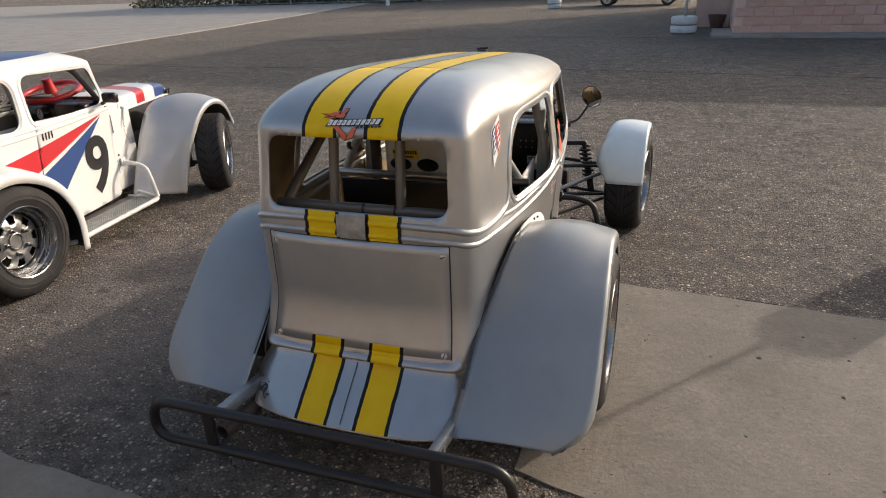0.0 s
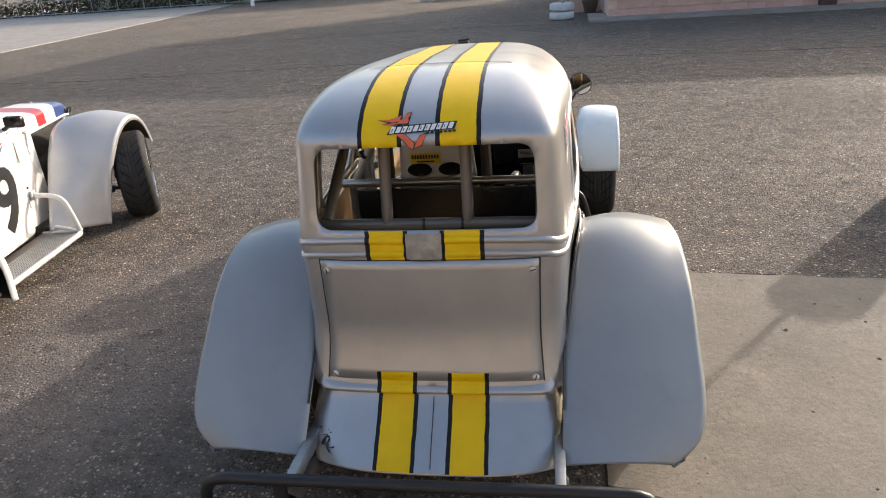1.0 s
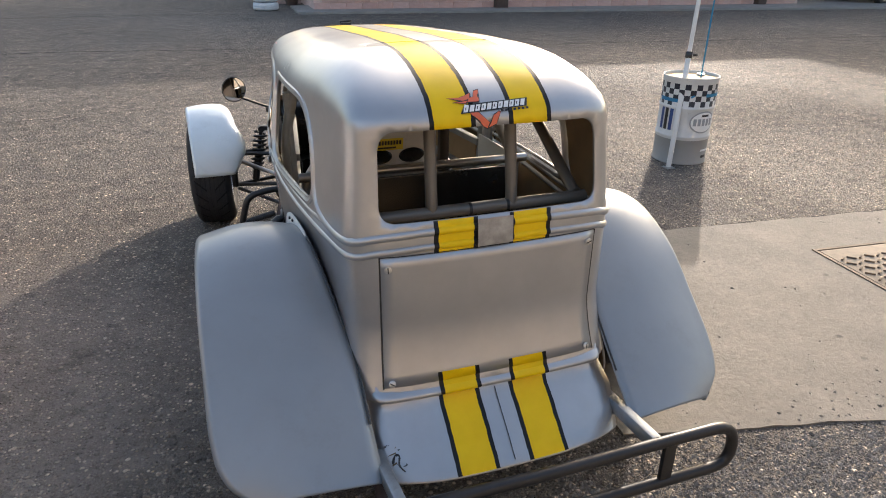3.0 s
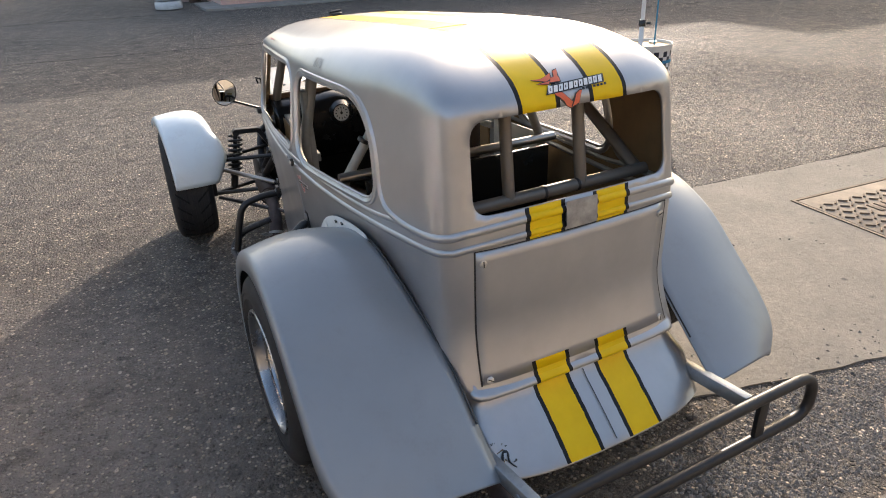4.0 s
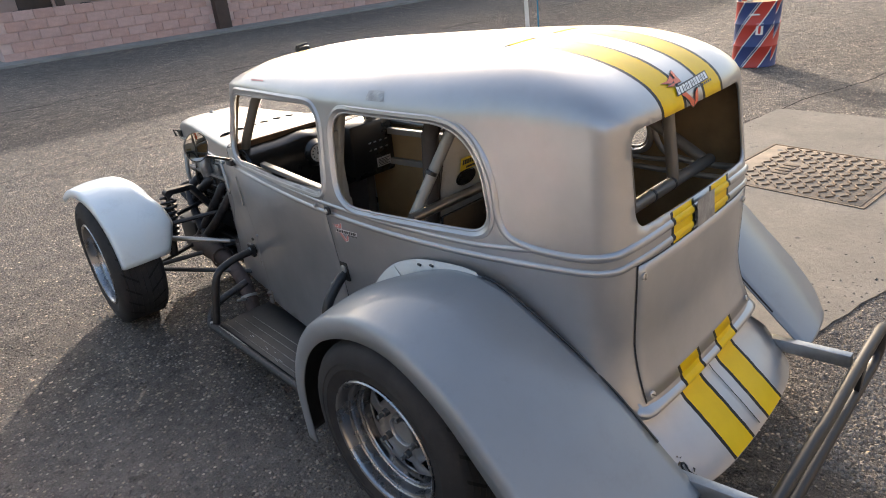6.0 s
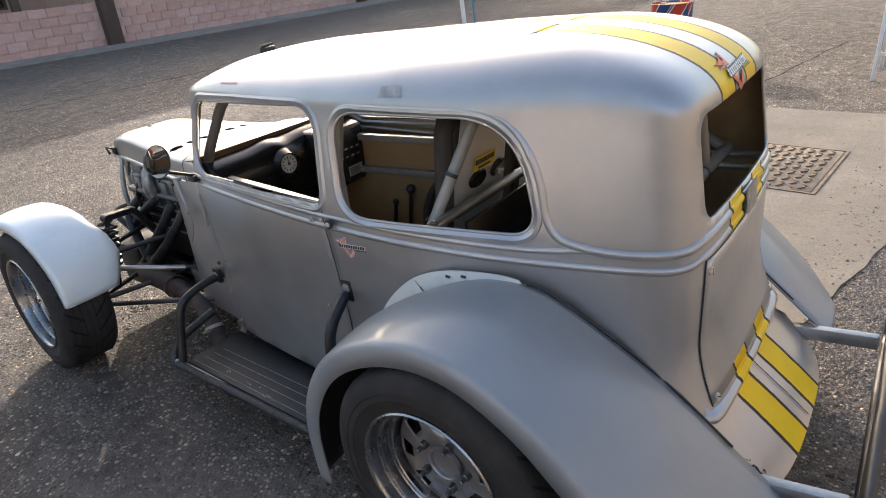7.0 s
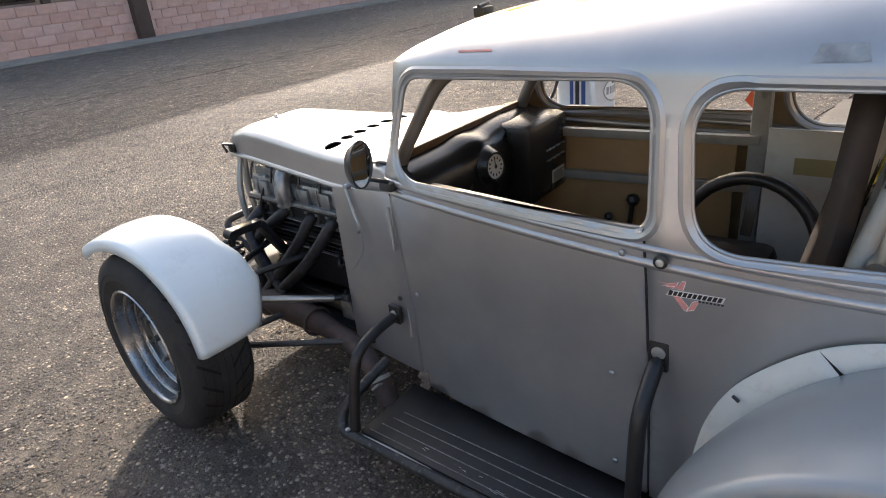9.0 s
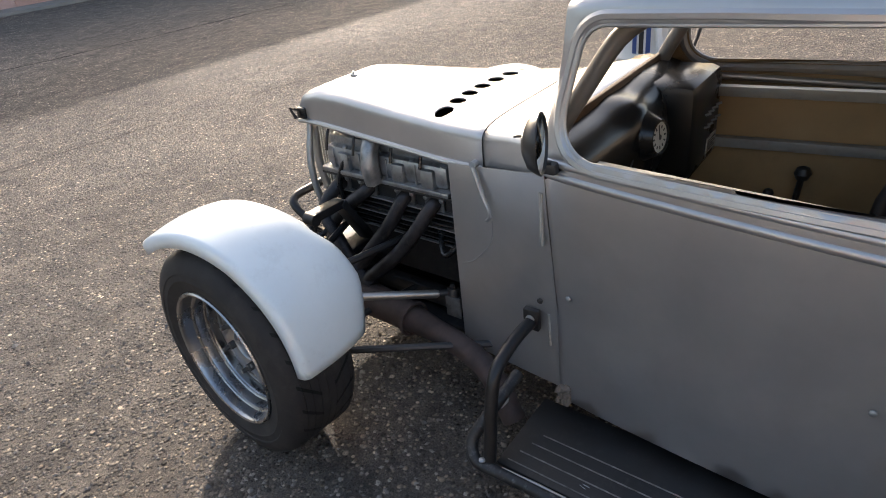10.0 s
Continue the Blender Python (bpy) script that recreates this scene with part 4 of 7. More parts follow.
def thing_part(parent, name, label=""):
    e = new(name)
    e.empty_display_size = 0.05
    e.parent = parent
    return tagged(e, label) if label else e




# ---- what is bolted to a car ----
def fittings(car, P, road):
    both = ((lambda g: g), flipped)
    # chassis and floor
    part("floor_pan", join(box(-0.36, 0.36, 0.05, 1.95, 0.155, 0.17, 0.003), box(-0.10, 0.10, 0.7, 1.95, 0.17, 0.30, 0.02)), (BLACK if not road else P["inside"]), car, "dusty floor pan with a raised tunnel")
    part("chassis_frame", join(*[box(sx * 0.24 - 0.025, sx * 0.24 + 0.025, -0.1, 2.58, 0.17, 0.22, 0.004) for sx in (-1, 1)], box(-0.24, 0.24, 2.50, 2.55, 0.17, 0.22, 0.004), box(-0.3, 0.3, 1.93, 1.955, 0.18, 0.66, 0.004)), BLACK, car, "black square-tube chassis and firewall")
    part("rear_axle", join(tube([(-0.56, 0.475, 0.29), (0.56, 0.475, 0.29)], 0.035, 12), moved(lathe([(-0.07, 0.03), (-0.06, 0.09), (0.0, 0.11), (0.06, 0.09), (0.07, 0.03)], 20), Matrix.Translation((0, 0.475, 0.29)))), DARK, car)
    # cage
    c = thing_part(car, "roll_cage", "grey-bronze welded tube roll cage")
    hoop = bent([(-0.405, 0.972, 0.20), (-0.440, 0.972, 0.78), (-0.36, 0.972, 1.115), (0.36, 0.972, 1.115), (0.440, 0.972, 0.78), (0.405, 0.972, 0.20)], 0.10)
    part("main_hoop", tube(hoop, 0.019, 12), GREYRAIL, c)
    part("cross_bar", tube([(-0.425, 0.64, 0.765), (0.425, 0.64, 0.765)], 0.0155, 12), BARE, c, "bare steel cross bar")
    part("rear_lower_bar", tube([(-0.335, 0.13, 0.806), (0.335, 0.13, 0.806)], 0.017, 12), CAGE, c)
    for x in (-0.128, 0.106):
        part("rear_upright", tube([(x, 0.13, 0.806), (x * 0.97, 0.175, 1.13)], 0.0165, 12), CAGE, c)
    for sx in (-1, 1):
        part("rear_stay", tube([(sx * 0.335, 0.60, 1.07), (sx * 0.31, 0.14, 0.812)], 0.017, 12), CAGE, c)
        part("roof_rail", tube(bent([(sx * 0.34, 0.63, 1.095), (sx * 0.355, 1.2, 1.075), (sx * 0.335, 1.54, 1.03), (sx * 0.375, 1.69, 0.78), (sx * 0.355, 1.70, 0.2)], 0.08), 0.018, 12), CAGE, c)
    for sx in (-1, 1):
        part("inner_leg", tube([(sx * 0.405, 0.675, 0.20), (sx * 0.40, 0.672, 0.74), (sx * 0.255, 0.612, 0.99), (sx * 0.235, 0.60, 1.09)], 0.0165, 12), GREYRAIL, c, "grey painted leaning tube")
    part("tube_strap", tube([(-0.340, 0.637, 0.868), (-0.335, 0.635, 0.877)], 0.0182, 12), BLACK, c)
    for x in (-0.02, 0.09):
        part("clamp_band", tube([(x - 0.004, 0.13, 0.806), (x + 0.004, 0.13, 0.806)], 0.0185, 12), BLACK, c)
    # bulkhead and black tank behind the seat
    part("rear_bulkhead", join(box(-0.36, 0.36, 0.58, 0.592, 0.18, 0.76, 0.004), box(-0.30, 0.30, 0.14, 0.52, 0.22, 0.56, 0.02)), PLASTIC, car, "black bulkhead and fuel cell behind the seat")
    # seat
    seat = thing_part(car, "racing_seat", "cream racing seat with harness slots")
    rows = []
    for i in range(15):
        z = 0.24 + (1.00 - 0.24) * i / 14
        w = interp(z, [0.24, 0.45, 0.72, 0.86, 1.0], [0.20, 0.19, 0.145, 0.13, 0.12])
        y = 0.83 - 0.145 * (z - 0.24) / 0.76
        rows.append([(-0.07 + w * u, y + 0.02 * max(0, abs(u) - 0.72) / 0.28, z) for u in [-1 + k / 8 for k in range(17)]])
    thick(part("backrest", sheet(rows), [CREAM, SEATDARK], seat), 0.035, offset=1, inner=1, rim=1)
    rows = [[(-0.045 + 0.20 * u, y, 0.235 + 0.06 * max(0, abs(u) - 0.7) / 0.3 + 0.03 * (y - 0.76)) for u in [-1 + k / 8 for k in range(17)]] for y in (0.76, 0.9, 1.05, 1.18)]
    thick(part("seat_base", sheet(rows), PLASTIC, seat), 0.02, offset=0)
    for sx in (-1, 1):
        wing = [[(-0.07 + sx * w, y0, z), (-0.07 + sx * (w + 0.006), y0 - 0.02, z), (-0.07 + sx * (w - 0.004), y0 - 0.042, z)] for w, y0, z in ((0.205, 0.81, 0.26), (0.203, 0.765, 0.5), (0.20, 0.735, 0.75), (0.195, 0.722, 0.95), (0.17, 0.72, 1.0))]
        thick(part("side_wing", sheet(wing), SEATDARK, seat, "dark brown padded side wing"), 0.03, offset=0)
    part("side_bolster", box(0.10, 0.20, 0.86, 1.075, 0.22, 0.535, 0.03), BOLSTER, seat, "black padded side bolster")
    for x in (-0.139, -0.012):
        g = lathe([(0.0, 0.045), (0.004, 0.040), (0.001, 0.03), (0.0, 0.0)], 22, "z")
        o = part("harness_slot", moved(g, Matrix.Diagonal((1.0, 0.62, 1, 1))), PLASTIC, seat, "black oval harness slot")
        o.matrix_basis = Matrix.Translation((x, 0.682, 0.797)) @ Vector((0, -1, -0.2)).to_track_quat("Z", "Y").to_matrix().to_4x4()
    sign = part("seat_plate", moved(box(-0.172, -0.048, -0.001, 0.001, -0.021, 0.021, 0.0008), Matrix.Translation((0, 0.672, 0.842)) @ pose(0, 0, 0, 12)), YELLOW, seat, "yellow plate with black marks")
    part("plate_mark", moved(join(*[box(-0.165 + 0.0112 * k, -0.157 + 0.0112 * k, -0.0022, -0.0012, -0.001, 0.014) for k in range(10)], box(-0.145, -0.075, -0.0022, -0.0012, -0.015, -0.009)), Matrix.Translation((0, 0.672, 0.842)) @ pose(0, 0, 0, 12)), BLACK, sign, smooth=False)
    # dashboard: a moulded black cowling with a round gauge, and a switch box
    rows = []
    for i in range(41):
        u = i / 40
        x = -0.405 + 0.81 * u
        dip = -0.012 + 0.012 * math.sin(math.pi * u)
        hood = math.exp(-((x + 0.08) / 0.075) ** 2)
        rise = 0.02 * math.exp(-((x - 0.22) / 0.17) ** 2)
        row = []
        for y, z in ((1.745, 0.800), (1.71, 0.806), (1.68, 0.803), (1.65, 0.795), (1.625, 0.785), (1.60, 0.768), (1.585, 0.745), (1.578, 0.70), (1.585, 0.62), (1.61, 0.555), (1.66, 0.51), (1.73, 0.49)):
            near = min(1.0, max(0.0, (1.73 - y) / 0.13)) * min(1.0, max(0.0, (z - 0.60) / 0.12))
            row.append((x, y - dip - 0.012 * hood * near, z + (0.004 + 0.016 * hood) * near + rise * near))
        rows.append(row)
    dash = part("dashboard", sheet(rows), PLASTIC, car, "glossy black moulded dashboard")
    thick(dash, 0.004)
    gx = Matrix.Translation((-0.080, 1.550, 0.728)) @ Vector((-0.16, -1, 0.10)).to_track_quat("Z", "Y").to_matrix().to_4x4()
    gz = part("rev_counter", lathe([(-0.15, 0.086), (-0.11, 0.079), (-0.07, 0.070), (-0.035, 0.058), (-0.012, 0.047), (0.0, 0.042), (0.006, 0.039), (0.006, 0.035), (0.001, 0.034)], 32, "z"), PLASTIC, dash, "round gauge with a pale dial")
    gz.matrix_basis = gx
    part("dial", lathe([(0.0012, 0.0345), (0.0012, 0.0)], 28, "z"), CREAM, gz)
    part("needle", join(box(-0.0012, 0.0012, -0.005, 0.022, 0.002, 0.003), *[moved(box(-0.002, 0.002, 0.020, 0.027, 0.0018, 0.0024), pose(0, 0, 0, 0, 0, 30 * k)) for k in range(12)], moved(lathe([(0.004, 0.006), (0.004, 0.0)], 12, "z"), Matrix.Identity(4))), BLACK, gz, smooth=False)
    pod = part("switch_box", box(0.115, 0.388, 1.518, 1.74, 0.555, 0.80, 0.025), PLASTIC, dash, "black switch box with a white notice")
    part("notice", box(0.268, 0.345, 1.5145, 1.5165, 0.594, 0.634), CREAM, pod)
    part("notice_lines", join(*[box(0.274, 0.339 - 0.012 * (k % 2), 1.5135, 1.5143, 0.599 + 0.0062 * k, 0.6018 + 0.0062 * k) for k in range(5)]), BLACK, pod, smooth=False)
    sw = None
    for k in range(8):
        q = Matrix.Translation((0.23 + 0.032 * (k % 4), 1.515, 0.675 + 0.032 * (k // 4)))
        if sw is None:
            sw = part("switch", tube([(0, 0, 0), (0, -0.012, 0.006)], 0.0032, 8), DULL, pod)
            sw.matrix_basis = q
        else:
            share(sw, q, pod)
    part("screen_board", box(-0.40, 0.40, 1.672, 1.684, 0.795, 0.822, 0.002), WOOD, car, "brown wooden strip under the open windscreen")
    # steering wheel
    st = part("steering_wheel", moved(tube([(0.178 * math.cos(a), 0.178 * math.sin(a), 0) for a in [2 * math.pi * k / 36 for k in range(36)]], 0.018, 10, closed=True), Matrix.Identity(4)), P["steering"], car, P["steering_label"])
    st.matrix_basis = Matrix.Translation((0.185, 0.945, 0.51)) @ Vector((-0.95, 0.15, 0.28)).to_track_quat("Z", "Y").to_matrix().to_4x4()
    if road:
        st.matrix_basis = Matrix.Translation((0.06, 1.58, 0.868)) @ pose(0, 0, 0, 12)
        part("hub", lathe([(0.0, 0.04), (0.05, 0.03), (0.09, 0.028), (0.09, 0)], 16, "z"), P["steering"], st)
    for k in range(3):
        a = 2 * math.pi * k / 3 + math.pi / 2
        part("spoke", moved(join(box(0.03, 0.172, -0.014, 0.014, -0.002, 0.002, 0.001), *[lathe([(0.0026, 0.006), (0.003, 0.0)], 8, "z")]), pose(0, 0, 0, 0, 0, math.degrees(a))), P["steering"] if road else BLACK, st)
    part("steering_column", tube([(0.03, 1.22, 0.46), (0.03, 1.80, 0.33)], 0.014, 10), DARK, car)
    for x, y, z, r in ((0.370, 1.301, 0.531, 0.021), (0.352, 1.37, 0.473, 0.014)):
        part("gear_lever", join(tube([(x - 0.02, y + 0.03, 0.20), (x, y, z)], 0.008, 8), moved(lathe([(-r, 0.0), (-r * 0.7, r * 0.7), (0, r), (r * 0.7, r * 0.7), (r, 0)], 14, "z"), Matrix.Translation((x, y, z)))), BLACK, car)
    # inner door trim
    for sx in (1, -1):
        skew = lambda g: ([(px - sx * 0.085 * max(0.0, py - 1.05) ** 1.0, py, pz) for px, py, pz in g[0]], g[1])
        x = sx * 0.415
        tr = part("inner_door_panel", skew(box(x - 0.003, x + 0.003, 1.03, 1.66, 0.24, 0.735, 0.002)), P["card"], car, "tan inner door card")
        for z in (0.735, 0.60, 0.26):
            part("panel_rail", skew(box(x - sx * 0.016 - 0.012, x - sx * 0.016 + 0.012, 0.97, 1.68, z - 0.013, z + 0.013, 0.002)), GREYRAIL, tr)
        part("pillar_strip", moved(box(-0.011, 0.011, -0.022, 0.022, 0.0, 0.72, 0.003), Matrix.Translation((sx * 0.400, 0.978, 0.25)) @ pose(0, 0, 0, 0, sx * 1.5)), GREYRAIL, tr)
        if sx > 0:
            wp = part("rear_side_board", box(x - 0.03, x - 0.022, 0.68, 0.95, 0.25, 0.775, 0.002), CREAM, car, "white inner side board with a yellow tag")
            part("tag", box(x - 0.034, x - 0.031, 0.76, 0.88, 0.655, 0.70), MASKING, wp)
    # added black strips stand in for the shade under the doors
    for sx in (-1, 1):
        part("side_sill", box(sx * 0.375 - 0.012, sx * 0.375 + 0.012, 0.62, 1.66, 0.12, 0.26, 0.004), BLACK, car, "black sill strip added to darken the gap under the door")
    # running boards
    for sx, sg in zip((-1, 1), both):
        rb = part("running_board", sg(box(-0.640, -0.405, 0.87, 1.70, 0.108, 0.124, 0.004)), P["board"], car, P["board_label"])
        fr = bent([(-0.41, 1.715, 0.118), (-0.66, 1.715, 0.118), (-0.655, 0.86, 0.118), (-0.43, 0.84, 0.118)], 0.05) if road else bent([(-0.47, 1.735, 0.235), (-0.600, 1.745, 0.200), (-0.640, 1.768, 0.150), (-0.664, 1.745, 0.118), (-0.660, 1.66, 0.118), (-0.655, 0.86, 0.118), (-0.43, 0.84, 0.118)], 0.03)
        part("board_tube", sg(tube(fr, 0.015, 10)), P["boardtube"], rb, "scuffed edge tube")
        if road:
            lines = [box(-0.635 + 0.0145 * k, -0.632 + 0.0145 * k, 0.88, 1.69, 0.124, 0.129) for k in range(11)] + [box(-0.636, -0.49, 0.885 + 0.02 * k, 0.888 + 0.02 * k, 0.124, 0.128) for k in range(41)]
            part("mesh_grip", sg(join(*lines)), STEEL, rb, "expanded metal mesh", smooth=False)
        else:
            for k in range(4):
                part("grip_rib", sg(box(-0.622 + 0.034 * k, -0.6195 + 0.034 * k, 0.90, 1.68 - 0.012 * k, 0.122, 0.1265, 0.001)), RIB, rb)
            rng = random.Random(11 + sx)
            flakes = []
            for x0, y0, spread, count in ((-0.588, 1.065, 0.045, 16), (-0.622, 1.27, 0.03, 7), (-0.60, 1.45, 0.12, 6)):
                for k in range(count):
                    ln, wd = rng.uniform(0.002, 0.011), rng.uniform(0.0006, 0.0016)
                    flakes.append(moved(([(-wd, -ln, 0), (wd * 0.6, -ln * 0.7, 0), (wd, ln * 0.5, 0), (0, ln, 0), (-wd * 0.7, ln * 0.6, 0)], [(0, 1, 2, 3, 4)]), Matrix.Translation((x0 + rng.gauss(0, 0.004), y0 + rng.gauss(0, spread * 0.5), 0.1268)) @ pose(0, 0, 0, 0, 0, rng.gauss(0, 6))))
            tagged(part("scuffs", sg(join(*flakes)), STEEL, rb, smooth=False), "small bright scuffs scraped into the black board", kind="stuff")
            part("tube_scuff", sg(tube([(-0.6545, 1.675, 0.1325), (-0.6535, 1.58, 0.1330), (-0.6525, 1.44, 0.1325)], [0.0008, 0.0030, 0.0006], 6)), BARE, rb, "bare metal worn through the black paint")
            for x, y in ((-0.552, 0.93), (-0.535, 0.915)):
                bolt(rb, sg(([(x, y, 0.124)], []))[0][0], (0, 0, 1), 0.006, STEEL, 0.003)
            bolt(rb, sg(([(-0.664, 1.722, 0.134)], []))[0][0], (0, 0, 1), 0.0075, STEEL)
        nb = P["bars"]
        bar = part("side_bar_hoop", sg(tube(bent([(-0.40, 1.72, 0.362), (-0.50, 1.722, 0.362), (-0.59, 1.722, 0.335), (-0.615, 1.72, 0.26), (-0.648, 1.712, 0.125)], 0.06), 0.0155, 12)), nb, car)
        part("bar_plate", sg(box(-0.428, -0.412, 1.70, 1.74, 0.34, 0.395, 0.003)), nb, bar)
        bolt(bar, sg(([(-0.429, 1.72, 0.372)], []))[0][0], (sx, 0, 0), 0.011)
        if road:
            part("bar_stay", sg(tube([(-0.50, 1.71, 0.16), (-0.645, 1.712, 0.125)], 0.013, 10)), nb, bar)
        if not road:
            r2 = part("side_bar_hoop", sg(join(tube(bent([(-0.460, 0.957, 0.522), (-0.49, 0.958, 0.505), (-0.560, 0.960, 0.44), (-0.58, 0.957, 0.30), (-0.585, 0.957, 0.12)], 0.05), [0.012] * 2 + [0.0165] * 19, 12), box(-0.470, -0.452, 0.938, 0.978, 0.490, 0.557, 0.003))), nb, car)
            bolt(r2, sg(([(-0.471, 0.957, 0.533)], []))[0][0], (sx, 0, 0), 0.014)
            bolt(car, sg(([(-0.452, 0.955, 0.43)], []))[0][0], (sx, 0, 0), 0.008, BLACK)
            bolt(car, sg(([tuple(shell(s_at(0.955), 0.742, 0.012))], []))[0][0] if sx > 0 else tuple(Vector((-1, 1, 1)) * shell(s_at(0.955), 0.742, 0.012)), (sx, 0, 0), 0.0135, BLACK)
            bolt(car, tuple(Vector((sx, 1, 1)) * shell(s_at(0.955), 0.742, 0.016)), (sx, 0, 0), 0.0075, SCREW)
            for y, z in ((1.03, 0.741), (1.055, 0.445), (1.045, 0.205), (1.625, 0.46)):
                p = shell(s_at(y), z, 0.004)
                bolt(car, (sx * p.x, p.y, p.z), (sx, 0, 0), 0.0065)
            if sx < 0:
                rng = random.Random(4)
                ball = []
                for k in range(26):
                    c = Vector((-0.412 - 0.010 * rng.random(), 1.642 + 0.026 * (rng.random() - 0.5), 0.172 + 0.05 * (rng.random() - 0.5)))
                    q = 0.006 + 0.007 * rng.random()
                    ball.append(moved(lathe([(-q, 0.0), (-q * 0.5, q * 0.8), (q * 0.4, q * 0.9), (q, 0.0)], 7, "z"), Matrix.Translation(c) @ pose(0, 0, 0, 360 * rng.random(), 360 * rng.random())))
                part("mud_clod", join(*ball), MUD, car, "dried mud at the door's lower corner", smooth=False)
    # bumpers
    loop = bent([(-0.3, -0.345, 0.306), (-0.562, -0.345, 0.306), (-0.580, -0.342, 0.165), (0.580, -0.342, 0.165), (0.562, -0.345, 0.306), (0.3, -0.345, 0.306), (0.0, -0.35, 0.308), (-0.3, -0.345, 0.306)], 0.069)
    rbp = part("rear_bumper", tube(loop[:-1], 0.0155, 12, closed=True), P["bars"], car, "black tubular rear bumper loop")
    for sx in (-1, 1):
        part("bumper_strut", box(sx * 0.363 - 0.018, sx * 0.363 + 0.018, -0.350, -0.336, 0.165, 0.306, 0.003), P["bars"], rbp)
        arm = part("bumper_arm", rect_tube((sx * 0.349, -0.05, 0.248), (sx * 0.342, -0.318, 0.276), 0.028, 0.040), STEEL, car, "bare steel bumper arm")
        bolt(arm, (sx * 0.359, -0.27, 0.268), (sx, 0, 0), 0.010)
    part("tail_pipe", lathe_pipe((-0.33, -0.02, 0.19), (-0.36, -0.30, 0.19), 0.024), RUST, car)
    part("front_bumper", tube(bent([(-0.28, 2.55, 0.30), (-0.31, 2.70, 0.42), (0.31, 2.70, 0.42), (0.28, 2.55, 0.30)], 0.06), 0.014, 10), P["bars"], car)
    # engine with four exhaust headers a side sweeping down
    en = thing_part(car, "engine", "oily motorcycle engine with alloy cam cover")
    part("block", join(box(-0.22, 0.2, 2.0, 2.44, 0.24, 0.50, 0.02), box(-0.245, 0.12, 2.03, 2.52, 0.44, 0.538, 0.008), *[box(-0.255, 0.13, 2.04, 2.50, 0.385 + 0.014 * k, 0.390 + 0.014 * k) for k in range(5)]), DARK, en)
    part("cam_cover", join(box(-0.285, -0.02, 2.04, 2.52, 0.545, 0.560, 0.004), box(-0.268, -0.02, 2.05, 2.51, 0.558, 0.625, 0.016), box(-0.245, -0.15, 2.05, 2.51, 0.62, 0.652, 0.012), *[box(-0.280, -0.25, 2.09 + 0.105 * k, 2.135 + 0.105 * k, 0.556, 0.612, 0.006) for k in range(4)], *[box(-0.272, -0.24, 2.155 + 0.105 * k, 2.161 + 0.105 * k, 0.558, 0.615, 0.001) for k in range(4)]), COVER, en, "dull alloy cam cover")
    part("cover_gasket", box(-0.281, -0.02, 2.035, 2.525, 0.536, 0.545, 0.002), DARK, en)
    part("intake_elbow", tube(spline([(-0.288, 2.30, 0.548), (-0.292, 2.305, 0.60), (-0.268, 2.31, 0.655), (-0.20, 2.315, 0.685), (-0.12, 2.32, 0.688)], 6), 0.027, 14), COVER, en, "pale alloy intake elbow")
    HEADS = (2.115, 2.220, 2.365, 2.475)
    sweeps = (((-0.305, 2.160, 0.425), (-0.335, 2.218, 0.352), (-0.360, 2.320, 0.262), (-0.366, 2.36, 0.232)),
              ((-0.303, 2.252, 0.432), (-0.335, 2.318, 0.343), (-0.362, 2.388, 0.255), (-0.368, 2.42, 0.222)),
              ((-0.312, 2.462, 0.415), (-0.334, 2.470, 0.352), (-0.352, 2.385, 0.292), (-0.366, 2.30, 0.245)),
              ((-0.306, 2.502, 0.458), (-0.328, 2.496, 0.418), (-0.346, 2.44, 0.365), (-0.362, 2.36, 0.28)))
    for y, sweep in zip(HEADS, sweeps):
        part("exhaust_header", tube(spline([(-0.238, y - 0.006, 0.508), (-0.268, y, 0.500)] + list(sweep), 8), 0.0205, 14), HEADER, en, "dark curved exhaust pipe")
    part("exhaust_pipe", tube(spline([(-0.366, 2.45, 0.205), (-0.375, 2.32, 0.205), (-0.382, 2.19, 0.202), (-0.395, 2.06, 0.198), (-0.41, 1.95, 0.190), (-0.425, 1.87, 0.172), (-0.442, 1.81, 0.125), (-0.456, 1.765, 0.06)], 6), [0.030, 0.036, 0.042, 0.046, 0.049, 0.050, 0.050, 0.050, 0.049, 0.048, 0.047, 0.046, 0.045, 0.044, 0.042, 0.040, 0.038, 0.036, 0.034] + [0.032] * 24, 14), RUST, en, "rusty side exhaust pipe")
    part("collector_seam", lathe_pipe((-0.386, 2.14, 0.201), (-0.389, 2.125, 0.200), 0.052), RUST, en)
    part("pipe_joint", lathe_pipe((-0.4445, 1.802, 0.116), (-0.4475, 1.792, 0.103), 0.0345), RUST, en)
    part("pipe_clamp", join(lathe_pipe((-0.441, 1.813, 0.130), (-0.4435, 1.806, 0.120), 0.0365), tube(bent([(-0.470, 1.79, 0.128), (-0.515, 1.765, 0.150), (-0.522, 1.758, 0.158), (-0.50, 1.752, 0.163), (-0.47, 1.770, 0.140)], 0.006), 0.0035, 6)), GREYRAIL, en)
    # added dark fill that stops sun leaking under the engine
    part("undertray", join(box(-0.30, 0.30, 1.95, 2.52, 0.135, 0.15, 0.003), box(0.2, 0.3, 1.96, 2.50, 0.15, 0.50, 0.01)), DARK, en, "dark tray and side fill added to block sun under the engine")
